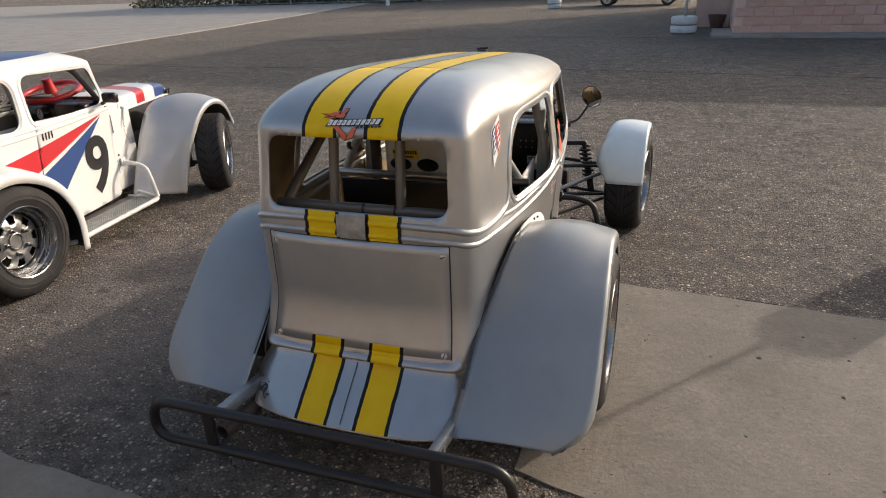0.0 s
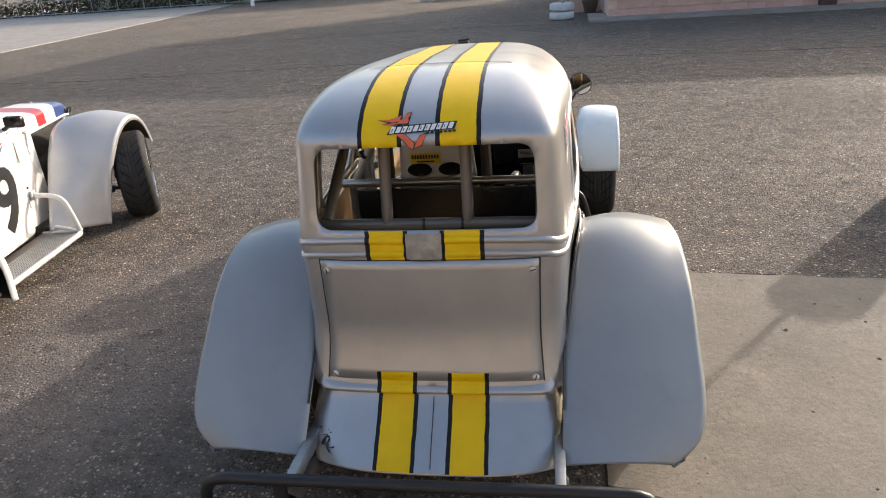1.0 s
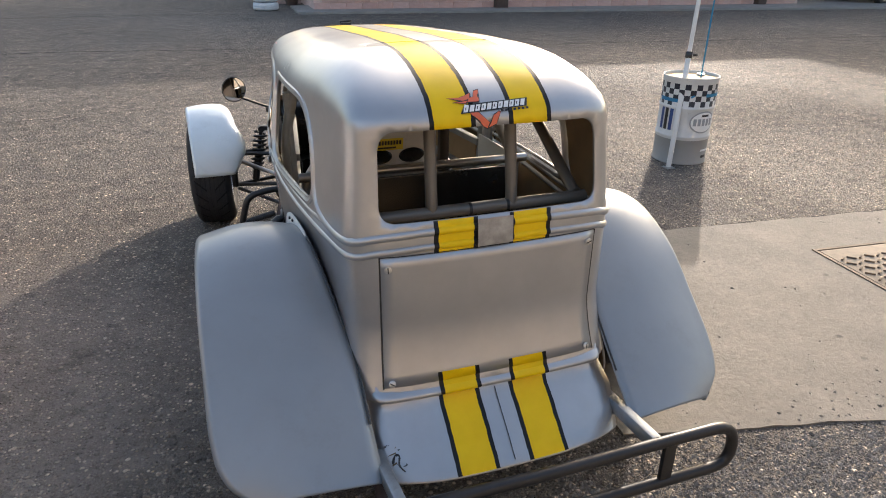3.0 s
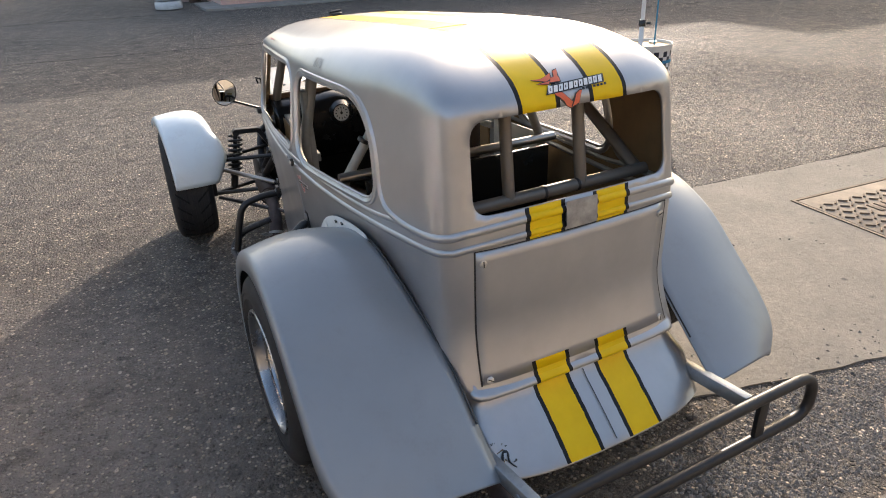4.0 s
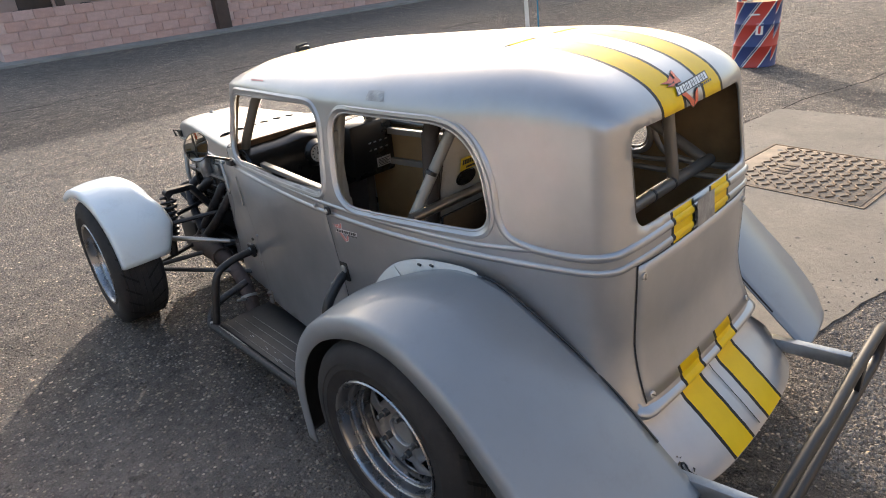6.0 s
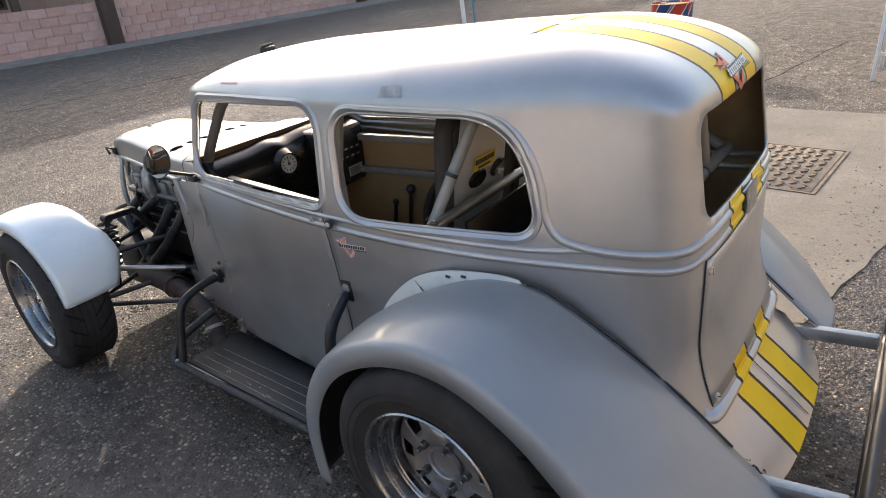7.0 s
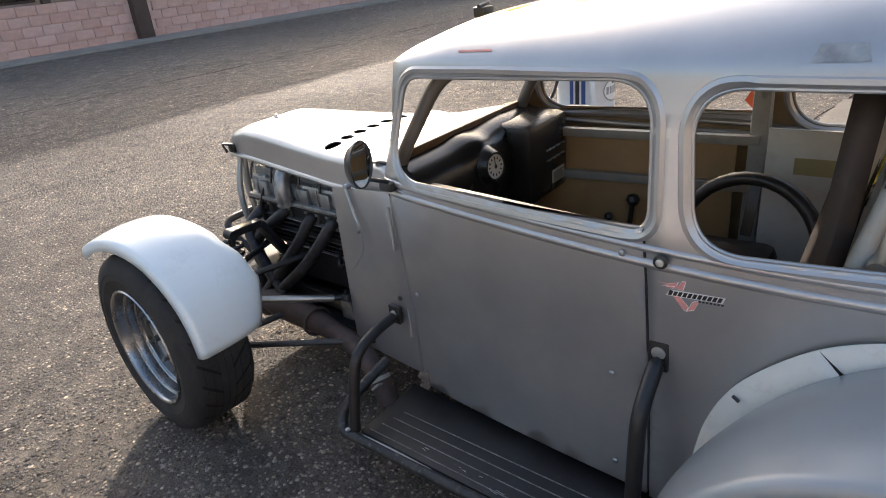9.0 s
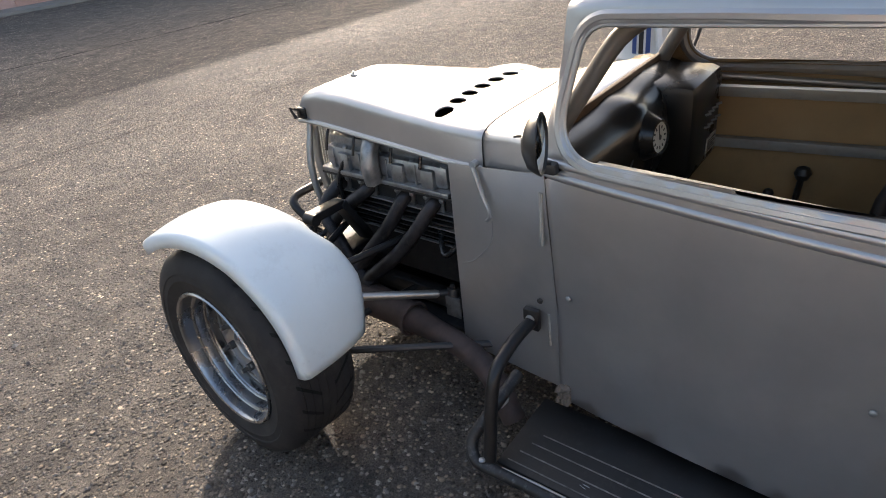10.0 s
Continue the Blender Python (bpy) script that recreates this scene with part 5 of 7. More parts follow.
    for y in HEADS:
        part("plug_lead", tube(spline([(-0.12, y, 0.66), (-0.19, y + 0.01, 0.69), (-0.25, y + 0.02, 0.67), (-0.275, y + 0.02, 0.61)], 5), 0.0045, 6), PLASTIC, en)
        part("header_flange", box(-0.256, -0.244, y - 0.034, y + 0.034, 0.478, 0.534, 0.003), CASTING, en)
        for dy in (-0.022, 0.022):
            bolt(en, (-0.256, y + dy * 1.25, 0.520), (-1, 0, 0), 0.007)
        bolt(en, (-0.262, y - 0.05, 0.626), (-0.3, 0, 1), 0.008)
    part("carburettor", join(box(-0.20, -0.08, 2.10, 2.20, 0.655, 0.705, 0.01), tube([(-0.195, 2.15, 0.685), (-0.235, 2.15, 0.68)], 0.02, 12)), DULL, en, "alloy carburettor body")
    part("carburettor", box(-0.18, -0.06, 2.30, 2.38, 0.655, 0.70, 0.01), DULL, en, "alloy carburettor body")
    for k in range(7):
        part("cooling_fin", box(-0.264, -0.22, 2.03, 2.50, 0.385 + 0.016 * k, 0.389 + 0.016 * k, 0.001), DULL if k % 3 == 0 else DARK, en, smooth=False)
    part("fan_shroud", tube(spline([(-0.225, 2.59, 0.69), (-0.262, 2.59, 0.58), (-0.275, 2.575, 0.47), (-0.25, 2.55, 0.34)], 6), 0.011, 10), STEEL, en)
    # added block: closes the open bay against the low sun
    part("air_box", box(-0.02, 0.26, 2.0, 2.46, 0.50, 0.69, 0.02), DARK, en, "dark block added on the engine to stop sun passing through")
    # added box that keeps sunlight off the ground behind the nose
    part("nose_pan", box(-0.38, 0.38, 2.42, 2.60, 0.115, 0.31, 0.02), DARK, en, "black box added under the radiator to block low sun")
    part("radiator", box(-0.19, 0.19, 2.47, 2.51, 0.36, 0.66, 0.004), DARK, en)
    for k, (a, b, cc) in enumerate((((-0.20, 2.40, 0.62), (-0.24, 2.47, 0.58), (-0.2, 2.48, 0.48)), ((-0.22, 2.1, 0.66), (-0.2, 2.2, 0.70), (-0.1, 2.4, 0.68)), ((-0.27, 2.42, 0.60), (-0.28, 2.46, 0.50), (-0.25, 2.44, 0.36)), ((-0.25, 2.03, 0.66), (-0.30, 2.0, 0.6), (-0.28, 1.97, 0.45)), ((-0.23, 2.12, 0.44), (-0.30, 2.06, 0.38), (-0.27, 2.0, 0.44)))):
        part("hose", tube(spline([a, b, cc], 8), (0.012, 0.005, 0.009, 0.004, 0.008)[k], 8), PLASTIC, en)
    # front suspension
    for sx, sg in zip((-1, 1), both):
        su = thing_part(car, "front_suspension", "black wishbones with a coil spring damper")
        for z, x0 in ((0.385, -0.26), (0.205, -0.25)):
            part("wishbone", sg(join(tube([(x0, 2.22, z), (-0.645, 2.335, z - 0.005)], 0.011, 8), tube([(x0, 2.46, z), (-0.645, 2.335, z - 0.005)], 0.011, 8))), BLACK, su)
        part("upright", sg(join(box(-0.665, -0.63, 2.31, 2.36, 0.19, 0.40, 0.008), tube([(-0.70, 2.335, 0.29), (-0.63, 2.335, 0.29)], 0.03, 12))), DARK, su)
        a, b = Vector((-0.475, 2.38, 0.50)), Vector((-0.535, 2.345, 0.215))
        hel = []
        d = (b - a).normalized()
        u = d.orthogonal().normalized()
        w = d.cross(u)
        for k in range(97):
            t = k / 96
            hel.append(a.lerp(b, 0.06 + 0.70 * t) + (u * math.cos(t * 8 * 2 * math.pi) + w * math.sin(t * 8 * 2 * math.pi)) * 0.033)
        part("coil_spring", sg(tube(hel, 0.0075, 6)), BLACK, su)
        part("damper", sg(join(tube([a, b], 0.011, 8), tube([a.lerp(b, 0.45), b], 0.020, 10), tube([a + Vector((0, -0.02, 0)), a + Vector((0, 0.02, 0))], 0.018, 10))), DARK, su)
        part("damper_bracket", sg(join(rect_tube((-0.26, 2.40, 0.34), (-0.36, 2.39, 0.50), 0.045, 0.026), rect_tube((-0.355, 2.39, 0.495), (-0.475, 2.38, 0.505), 0.04, 0.026))), BLACK, su)
        part("radius_rod", sg(tube([(-0.368, 2.038, 0.303), (-0.375, 2.045, 0.304), (-0.60, 2.29, 0.345)], [0.007, 0.0115, 0.0115], 12)), BARE, su, "bare steel radius rod")
        part("rod_end", sg(join(tube([(-0.342, 2.018, 0.300), (-0.372, 2.042, 0.3035)], 0.0085, 8), moved(lathe([(-0.011, 0.010), (-0.009, 0.018), (0.009, 0.018), (0.011, 0.010)], 16, "z"), Matrix.Translation((-0.338, 2.014, 0.300)) @ pose(0, 0, 0, 0, 20)), tube([(-0.338, 2.010, 0.276), (-0.338, 2.016, 0.325)], 0.007, 6))), DARK, su)
        part("rod_bracket", sg(box(-0.352, -0.345, 1.985, 2.035, 0.225, 0.29, 0.003)), CASTING, su)
        part("lower_rod", sg(tube([(-0.36, 1.86, 0.20), (-0.63, 2.25, 0.205)], 0.010, 8)), BLACK, su)
    # door mirrors: round on stalks, or square
    for sx, sg in zip((-1, 1), both):
        if road:
            mr = part("mirror", sg(box(-0.60, -0.49, 1.565, 1.605, 0.80, 0.865, 0.016)), PLASTIC, car, "square black door mirror")
            part("mirror_stalk", sg(tube([(-0.46, 1.60, 0.79), (-0.52, 1.60, 0.82)], 0.012, 8)), PLASTIC, mr)
            continue
        cpos = Vector((-0.594, 1.592, 0.874)) if sx < 0 else Vector((0.566, 1.60, 0.917))
        nrm = Vector((0.29 if sx < 0 else -0.42, -0.92, 0.04 if sx < 0 else -0.16)).normalized()
        mm = Matrix.Translation(cpos) @ nrm.to_track_quat("Z", "Y").to_matrix().to_4x4()
        mr = part("mirror", moved(lathe([(-0.028, 0.0), (-0.026, 0.022), (-0.016, 0.042), (0.0, 0.0515), (0.004, 0.053), (0.006, 0.051), (0.003, 0.049)], 30, "z"), mm), BLACK, car, "round black door mirror on a thin stalk")
        part("mirror_glass", moved(lathe([(0.003, 0.049), (0.0045, 0.03), (0.005, 0.0)], 30, "z"), mm), MIRROR, mr)
        part("mirror_stalk", tube(spline([(sx * 0.446, 1.652, 0.775), (sx * 0.50, 1.635, 0.80), (cpos.x - sx * 0.012, cpos.y + 0.025, cpos.z - 0.035)], 6), 0.0055, 8), BLACK, mr)
        part("stalk_foot", sg(box(-0.466, -0.438, 1.63, 1.672, 0.757, 0.78, 0.005)), BLACK, mr)
    return en


def lathe_pipe(a, b, r):
    a, b = Vector(a), Vector(b)
    L = (b - a).length
    return moved(lathe([(0, r), (L, r), (L, r * 0.86), (0, r * 0.86)], 18, "z"), Matrix.Translation(a) @ (b - a).to_track_quat("Z", "Y").to_matrix().to_4x4())


def patch(pts, sx, out, mirror=False):
    """A flat loop of (u, v) laid on the shell: a sticker."""
    V, F = cdt(pts, [], 0.012, 0.012)
    V3 = []
    for u, v in V:
        side = sx if sx else (1 if u >= 0 else -1)
        p = shell(abs(u), v, out)
        V3.append((side * p.x, p.y, p.z))
    return V3, F


def sticker(name, pts, sx, mat, parent, out, label=""):
    g = patch(pts, sx, out)
    o = part(name, g, mat, parent, label)
    return o


BOLSTER = worn("black_seat_vinyl", (0.012, 0.011, 0.011), 0.5, vary=0.2)
SEATDARK = worn("dark_brown_seat_cloth", (0.05, 0.04, 0.035), 0.8, vary=0.2)
BARE = worn("bare_steel_tube", (0.42, 0.40, 0.37), 0.33, 0.85, vary=0.2, scale=10, dirty=0.2)
GREYRAIL = worn("grey_painted_rail", (0.30, 0.30, 0.28), 0.5, 0.2, vary=0.15, scale=12, dirty=0.3)
HEADER = worn("burnt_header_steel", (0.036, 0.034, 0.036), 0.5, 0.5, vary=0.6, scale=22, dirt=(0.13, 0.105, 0.095), dirty=0.55)
COVER = worn("grey_cast_cover", (0.30, 0.305, 0.31), 0.4, 0.75, vary=0.35, scale=26, dirt=(0.04, 0.037, 0.034), dirty=0.6)
CASTING = worn("oily_grey_casting", (0.20, 0.20, 0.20), 0.45, 0.7, vary=0.4, scale=24, dirt=(0.03, 0.028, 0.026), dirty=0.8)
MUD = worn("dried_mud", (0.15, 0.125, 0.105), 0.95, vary=0.3, scale=60, bump=0.4)
MASKING = worn("old_masking_tape", (0.40, 0.34, 0.17), 0.7, vary=0.12)
YELLOW = worn("yellow_label", (0.72, 0.55, 0.05), 0.5, vary=0.08)
FADED = worn("faded_red_vinyl", (0.62, 0.26, 0.24), 0.5, vary=0.1)
ORANGE = worn("orange_red_vinyl", (0.72, 0.14, 0.06), 0.4, vary=0.06, dirty=0.05)
DECALW = worn("white_vinyl", (0.82, 0.82, 0.80), 0.4, vary=0.03, dirty=0.05)
RED = worn("red_paint", (0.55, 0.03, 0.035), 0.35, coat=0.3, vary=0.08, dirty=0.1)
BLUE = worn("blue_paint", (0.03, 0.07, 0.22), 0.35, coat=0.3, vary=0.1, dirty=0.1)
TAN = worn("tan_door_card", (0.35, 0.235, 0.115), 0.7, vary=0.15, scale=5, bump=0.1)
TAPE = worn("crinkled_silver_tape", (0.34, 0.34, 0.335), 0.42, 0.6, vary=0.25, scale=30, fine=30, bump=1.0)
WOOD = worn("brown_wood_strip", (0.10, 0.055, 0.026), 0.55, vary=0.25, scale=20, bump=0.1)
BOARD = worn("black_ribbed_rubber", (0.015, 0.0145, 0.0148), 0.48, vary=0.3, scale=15, dirt=(0.09, 0.08, 0.075), dirty=0.25)
BARS = worn("black_enamel_tube", (0.012, 0.0112, 0.0115), 0.42, vary=0.3, scale=20, dirt=(0.07, 0.06, 0.055), dirty=0.2)
RIB = worn("scratched_rib_metal", (0.20, 0.195, 0.19), 0.5, 0.5, vary=0.5, scale=40, dirt=(0.03, 0.03, 0.03), dirty=0.8)
SCUFF = worn("scuffed_black_tube", (0.026, 0.025, 0.025), 0.45, 0.2, vary=0.5, scale=25, dirt=(0.34, 0.34, 0.33), dirty=0.4)

CAR = race_car(dict(kit="track", plain=SILVER, shell=STRIPED, trim=STRIPED, door=SILVER, hatch=PANELP, tail=STRIPED, fender=FENDER, ffender=WHITE, bonnet=SILVER, steer=-5,
                    shell_label="satin silver shell with yellow and black stripes", door_label="satin silver side door", tail_label="pale silver tail apron with yellow stripes",
                    fender_label="smooth grey swept rear fender", bonnet_label="silver bonnet with a row of round holes", inside=RAW, card=TAN, steering=BLACK, steering_label="black steering wheel",
                    board=BOARD, board_label="black ribbed rubber running board", boardtube=SCUFF, bars=BARS),
               "small silver vintage-style racing sedan with yellow stripes")
shell_ob = next(o for o in CAR.children if o.name.startswith("body_shell"))


def logo(parent, cx, cz, w, sx, out, tilt=0.0, ink=None):
    """A sponsor's badge as plain shapes: orange darts and a chevron behind a row of slanting white blocks with a black edge."""
    k = w / 0.2
    t = lambda pts: [(cx + x * k * (1 if sx >= 0 else -1), cz + (y + tilt * x) * k) for x, y in pts]
    darts = ([(-0.112, 0.040), (-0.070, 0.030), (-0.052, 0.036), (-0.046, 0.052), (-0.060, 0.046), (-0.078, 0.040)],
             [(-0.060, 0.026), (-0.028, 0.026), (-0.020, 0.060), (-0.034, 0.056), (-0.040, 0.040), (-0.052, 0.038)],
             [(-0.100, 0.026), (-0.066, 0.022), (-0.058, 0.030), (-0.076, 0.028)],
             [(-0.060, -0.006), (-0.036, -0.006), (-0.008, -0.040), (-0.014, -0.058), (-0.024, -0.052)],
             [(-0.010, -0.056), (-0.004, -0.042), (0.006, -0.018), (0.020, -0.008), (0.026, -0.010), (0.012, -0.046)])
    for tag, grow, m, dz in (("badge_edge", 0.0035, BLACK, -0.0006), ("badge_chevron", 0.0, ink or ORANGE, 0.0)):
        if grow and ink is not None:
            m = DECALW
        for loop in darts:
            c0 = Vector((sum(p[0] for p in loop) / len(loop), sum(p[1] for p in loop) / len(loop)))
            big = [Vector(p) + (Vector(p) - c0).normalized() * grow for p in loop]
            sticker(tag, t([tuple(p) for p in big]), sx, m, parent, out + dz, "orange chevron badge" if not grow else "")
    sticker("badge_edge", t([(-0.086, -0.008), (0.104, 0.004), (0.112, 0.029), (-0.070, 0.019)]), sx, BLACK if ink is None else DECALW, parent, out + 0.0008)
    for i in range(11):
        x = -0.078 + 0.0163 * i
        h, g, lead = 0.063 * (x + 0.078), 0.0122, (0.004 if i == 0 else 0.0)
        bar = [(x, -0.004 + h), (x + g, -0.0035 + h), (x + g + 0.007, 0.0155 + h), (x + 0.007, 0.0150 + h + lead)]
        sticker("badge_mark", t(bar), sx, DECALW if ink is None else BLACK, parent, out + 0.0016)
        if i % 3 != 1 and ink is None:
            sticker("badge_slit", t([(x + 0.0055, 0.002 + h), (x + 0.0080, 0.002 + h), (x + 0.0105, 0.0100 + h), (x + 0.0080, 0.0100 + h)]), sx, BLACK, parent, out + 0.0022)
    for i in range(7):
        x = 0.026 + 0.0122 * i
        sticker("badge_mark", t([(x, -0.010 + 0.05 * x), (x + 0.008, -0.010 + 0.05 * x), (x + 0.009, -0.003 + 0.05 * x), (x + 0.001, -0.003 + 0.05 * x)]), sx, BLACK, parent, out + 0.002)


logo(shell_ob, -0.005, 1.100, 0.185, 0, 0.003)
logo(shell_ob, s_at(0.902), 0.674, 0.105, -1, 0.002, 0.0, FADED)
logo(shell_ob, s_at(0.902), 0.674, 0.10, 1, 0.002, 0.0, FADED)
u0 = s_at(0.255)
slant = lambda pts: [(u0 + x, 1.02 + y + 0.75 * x) for x, y in pts]
sticker("maker_sticker", slant([(-0.034, -0.056), (0.036, -0.056), (0.036, 0.050), (-0.034, 0.050)]), 1, DECALW, shell_ob, 0.002, "white sticker with blue and red blocks")
sticker("sticker_block", slant([(-0.030, -0.030), (-0.001, -0.030), (-0.001, 0.046), (-0.030, 0.046)]), 1, BLUE, shell_ob, 0.0028)
sticker("sticker_block", slant([(0.002, -0.052), (0.032, -0.052), (0.032, 0.030), (0.002, 0.030)]), 1, RED, shell_ob, 0.0028)
for k in range(4):
    sticker("sticker_mark", slant([(-0.024, -0.024 + 0.017 * k), (-0.008, -0.024 + 0.017 * k), (-0.008, -0.014 + 0.017 * k), (-0.024, -0.014 + 0.017 * k)]), 1, DECALW, shell_ob, 0.0034)
    sticker("sticker_mark", slant([(0.009, -0.044 + 0.018 * k), (0.026, -0.044 + 0.018 * k), (0.026, -0.033 + 0.018 * k), (0.009, -0.033 + 0.018 * k)]), 1, DECALW, shell_ob, 0.0034)
sticker("tape_patch", [(s_at(0.692), 1.104), (s_at(0.768), 1.102), (s_at(0.760), 1.142), (s_at(0.735), 1.146), (s_at(0.70), 1.143)], -1, TAPE, shell_ob, 0.0015, "grey patch on the roof edge")
sticker("tape_patch", [(-0.05, 0.762), (0.045, 0.762), (0.045, 0.832), (-0.05, 0.832)], 0, TAPE, shell_ob, 0.012, "crinkled silver tape")
sticker("roof_strip", [(s_at(1.350), 1.134), (s_at(1.440), 1.130), (s_at(1.440), 1.139), (s_at(1.350), 1.143)], -1, FADED, shell_ob, 0.0015, "faded pink strip on the roof edge")
part("roof_aerial", join(box(-0.075, -0.015, 1.555, 1.59, 1.115, 1.140, 0.004), tube([(-0.08, 1.57, 1.142), (-0.01, 1.575, 1.146)], 0.005, 8)), BLACK, shell_ob, "small black roof fitting")


sticker("orange_tape", [(s_at(0.975), 0.80), (s_at(1.005), 0.785), (s_at(1.04), 0.82), (s_at(1.02), 0.855), (s_at(1.045), 0.895), (s_at(1.01), 0.93), (s_at(0.98), 0.90), (s_at(0.995), 0.86), (s_at(0.97), 0.83)], 1, ORANGE, shell_ob, 0.012, "crumpled orange tape")
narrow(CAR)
CAR.matrix_basis = pose(0.004, 0, 0, 0, 0, 2.3)


# ---- the second car: white with red and blue flashes, number nine ----
def flash_paint():
    m = Mat("white_paint_with_red_and_blue_flashes", (0.75, 0.75, 0.74), 0.35, 0.0, 0.4)
    x, y, z = m.xyz()
    big = m.noise(5, 4)
    col = m.ramp(big, [(0.3, (0.70, 0.70, 0.69)), (0.7, (0.80, 0.80, 0.79))])
    side = m.math("LESS_THAN", z, 0.73)

    def wedge(y0, z0, ya, za, yb, zb):
        # between two rays from the tip (y0, z0) that pass (ya, za) above and (yb, zb) below, behind the tip
        d = m.math("SUBTRACT", y0, y)
        h = m.math("SUBTRACT", z0, z)
        lo, hi = (z0 - za) / (y0 - ya), (z0 - zb) / (y0 - yb)
        a = m.math("GREATER_THAN", h, m.math("MULTIPLY", d, lo))
        b = m.math("LESS_THAN", h, m.math("MULTIPLY", d, hi))
        return m.math("MULTIPLY", m.math("MULTIPLY", a, b), m.math("MULTIPLY", m.math("GREATER_THAN", d, 0.0), side))

    col = m.mix(wedge(1.58, 0.735, 0.75, 0.61, 0.75, 0.44), col, (0.55, 0.03, 0.04))
    col = m.mix(wedge(1.56, 0.72, 0.86, 0.44, 1.08, 0.31), col, (0.03, 0.07, 0.22))
    top = m.math("GREATER_THAN", z, 1.13)
    col = m.mix(top, col, (0.025, 0.05, 0.16))
    m.set("Base Color", col)
    m.bump(m.noise(200, 2), 0.02, 0.002)
    return m


def nose_paint():
    m = Mat("white_bonnet_with_bands", (0.75, 0.75, 0.74), 0.35, 0.0, 0.4)
    x, y, z = m.xyz()
    col = m.mix(m.math("GREATER_THAN", m.math("ADD", y, m.math("MULTIPLY", x, 0.25)), 2.47), (0.76, 0.76, 0.75), (0.03, 0.07, 0.22))
    col = m.mix(m.between(m.math("ADD", y, m.math("MULTIPLY", x, 0.25)), 2.20, 2.32), col, (0.55, 0.03, 0.04))
    col = m.mix(m.math("GREATER_THAN", y, 2.6), col, (0.76, 0.76, 0.75))
    m.set("Base Color", col)
    m.bump(m.noise(200, 2), 0.02, 0.002)
    return m


FLASH = flash_paint()
GLOSSW = worn("white_car_paint", (0.76, 0.76, 0.75), 0.35, coat=0.4, vary=0.03, dirty=0.08)
PEARL = worn("silver_grey_fender_paint", (0.52, 0.52, 0.52), 0.38, 0.4, vary=0.05, dirty=0.1)
MESHB = worn("dark_mesh_backing", (0.22, 0.20, 0.18), 0.6, 0.4, vary=0.2)
GREYW = worn("white_painted_tube", (0.66, 0.66, 0.64), 0.4, vary=0.06)
CAR2_POSE = pose(-2.885, -0.048, 0, 0, 0, 7.85)
CAR2 = race_car(dict(kit="road", plain=GLOSSW, shell=FLASH, trim=GLOSSW, door=FLASH, hatch=GLOSSW, tail=GLOSSW, fender=GLOSSW, ffender=PEARL, bonnet=nose_paint(), steer=25,
                     shell_label="white shell with red and blue flashes", door_label="white side door with red and blue flashes", tail_label="white tail apron",
                     fender_label="white swept rear fender", bonnet_label="white bonnet with red and blue bands", inside=CAGE, card=CAGE, steering=RED, steering_label="red steering wheel",
                     board=MESHB, board_label="running board with metal mesh", boardtube=GREYW, bars=GREYW),
                "white vintage-style racing sedan with red and blue flashes and number nine", CAR2_POSE)


def lettering(name, text, size, m, mat, parent, label="", shear=0.0, bold=0.0):
    cu = bpy.data.curves.new(name, "FONT")
    cu.body, cu.size, cu.extrude, cu.align_x, cu.align_y, cu.shear, cu.resolution_u, cu.offset = text, size, 0.0008, "CENTER", "CENTER", shear, 4, bold
    tmp = bpy.data.objects.new(name, cu)
    me = bpy.data.meshes.new_from_object(tmp)
    bpy.data.objects.remove(tmp)
    me.materials.clear()
    me.materials.append(mat.m)
    o = new(name, me)
    o.parent, o.matrix_basis = parent, m
    return tagged(o, label) if label else o


d2 = [o for o in CAR2.children if o.name.startswith("door")][1]
nine = lettering("race_number", "9", 0.50, Matrix.Identity(4), BLACK, d2, "black painted number", 0.0, 0.012)
for v in nine.data.vertices:
    v.co = shell(s_at(1.465) + v.co.x, 0.405 + v.co.y, 0.004 + v.co.z)
name_bar = lettering("sponsor_bars", "IIII", 0.06, Matrix.Identity(4), BLACK, d2)
for v in name_bar.data.vertices:
    v.co = shell(s_at(1.06) + v.co.x * 1.6, 0.70 + v.co.y, 0.004 + v.co.z)
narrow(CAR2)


# ---- ground ----
def ground_geo():
    xs = [-400, -120, -50, -20, 20, 50, 120, 400]
    return sheet([[(x, y, 0) for x in xs] for y in (-400, -100, -30, 0, 30, 80, 160, 400)])


tagged(part("ground", ground_geo(), ASPHALT), "worn grey asphalt yard with coarse aggregate and dust", "ground", kind="structure")


def ragged(pts, step=0.05, amp=0.012):
    """A loop with crumbled edges."""
    out = []
    n = len(pts)
    for i in range(n):
        a, b = Vector(pts[i]), Vector(pts[(i + 1) % n])
        k = max(1, int((b - a).length / step))
        d = (b - a).normalized()
        nrm = Vector((-d.y, d.x))
        for j in range(k):
            p = a.lerp(b, j / k)
            out.append(tuple(p + nrm * (noise.noise((p.x * 7, p.y * 7, i)) * amp + noise.noise((p.x * 31, p.y * 31, i)) * amp * 0.5)))
    return out


def slab(name, pts, h, label, mat, step=0.05, amp=0.012):
    pts = ragged(pts, step, amp)
    V = [(x, y, -0.05) for x, y in pts] + [(x, y, h) for x, y in pts]
    n = len(pts)
    F = [tuple(range(n, 2 * n))] + [(i, (i + 1) % n, n + (i + 1) % n, n + i) for i in range(n)]
    return tagged(part(name, (V, F), mat, smooth=False), label, "pavement", kind="structure")


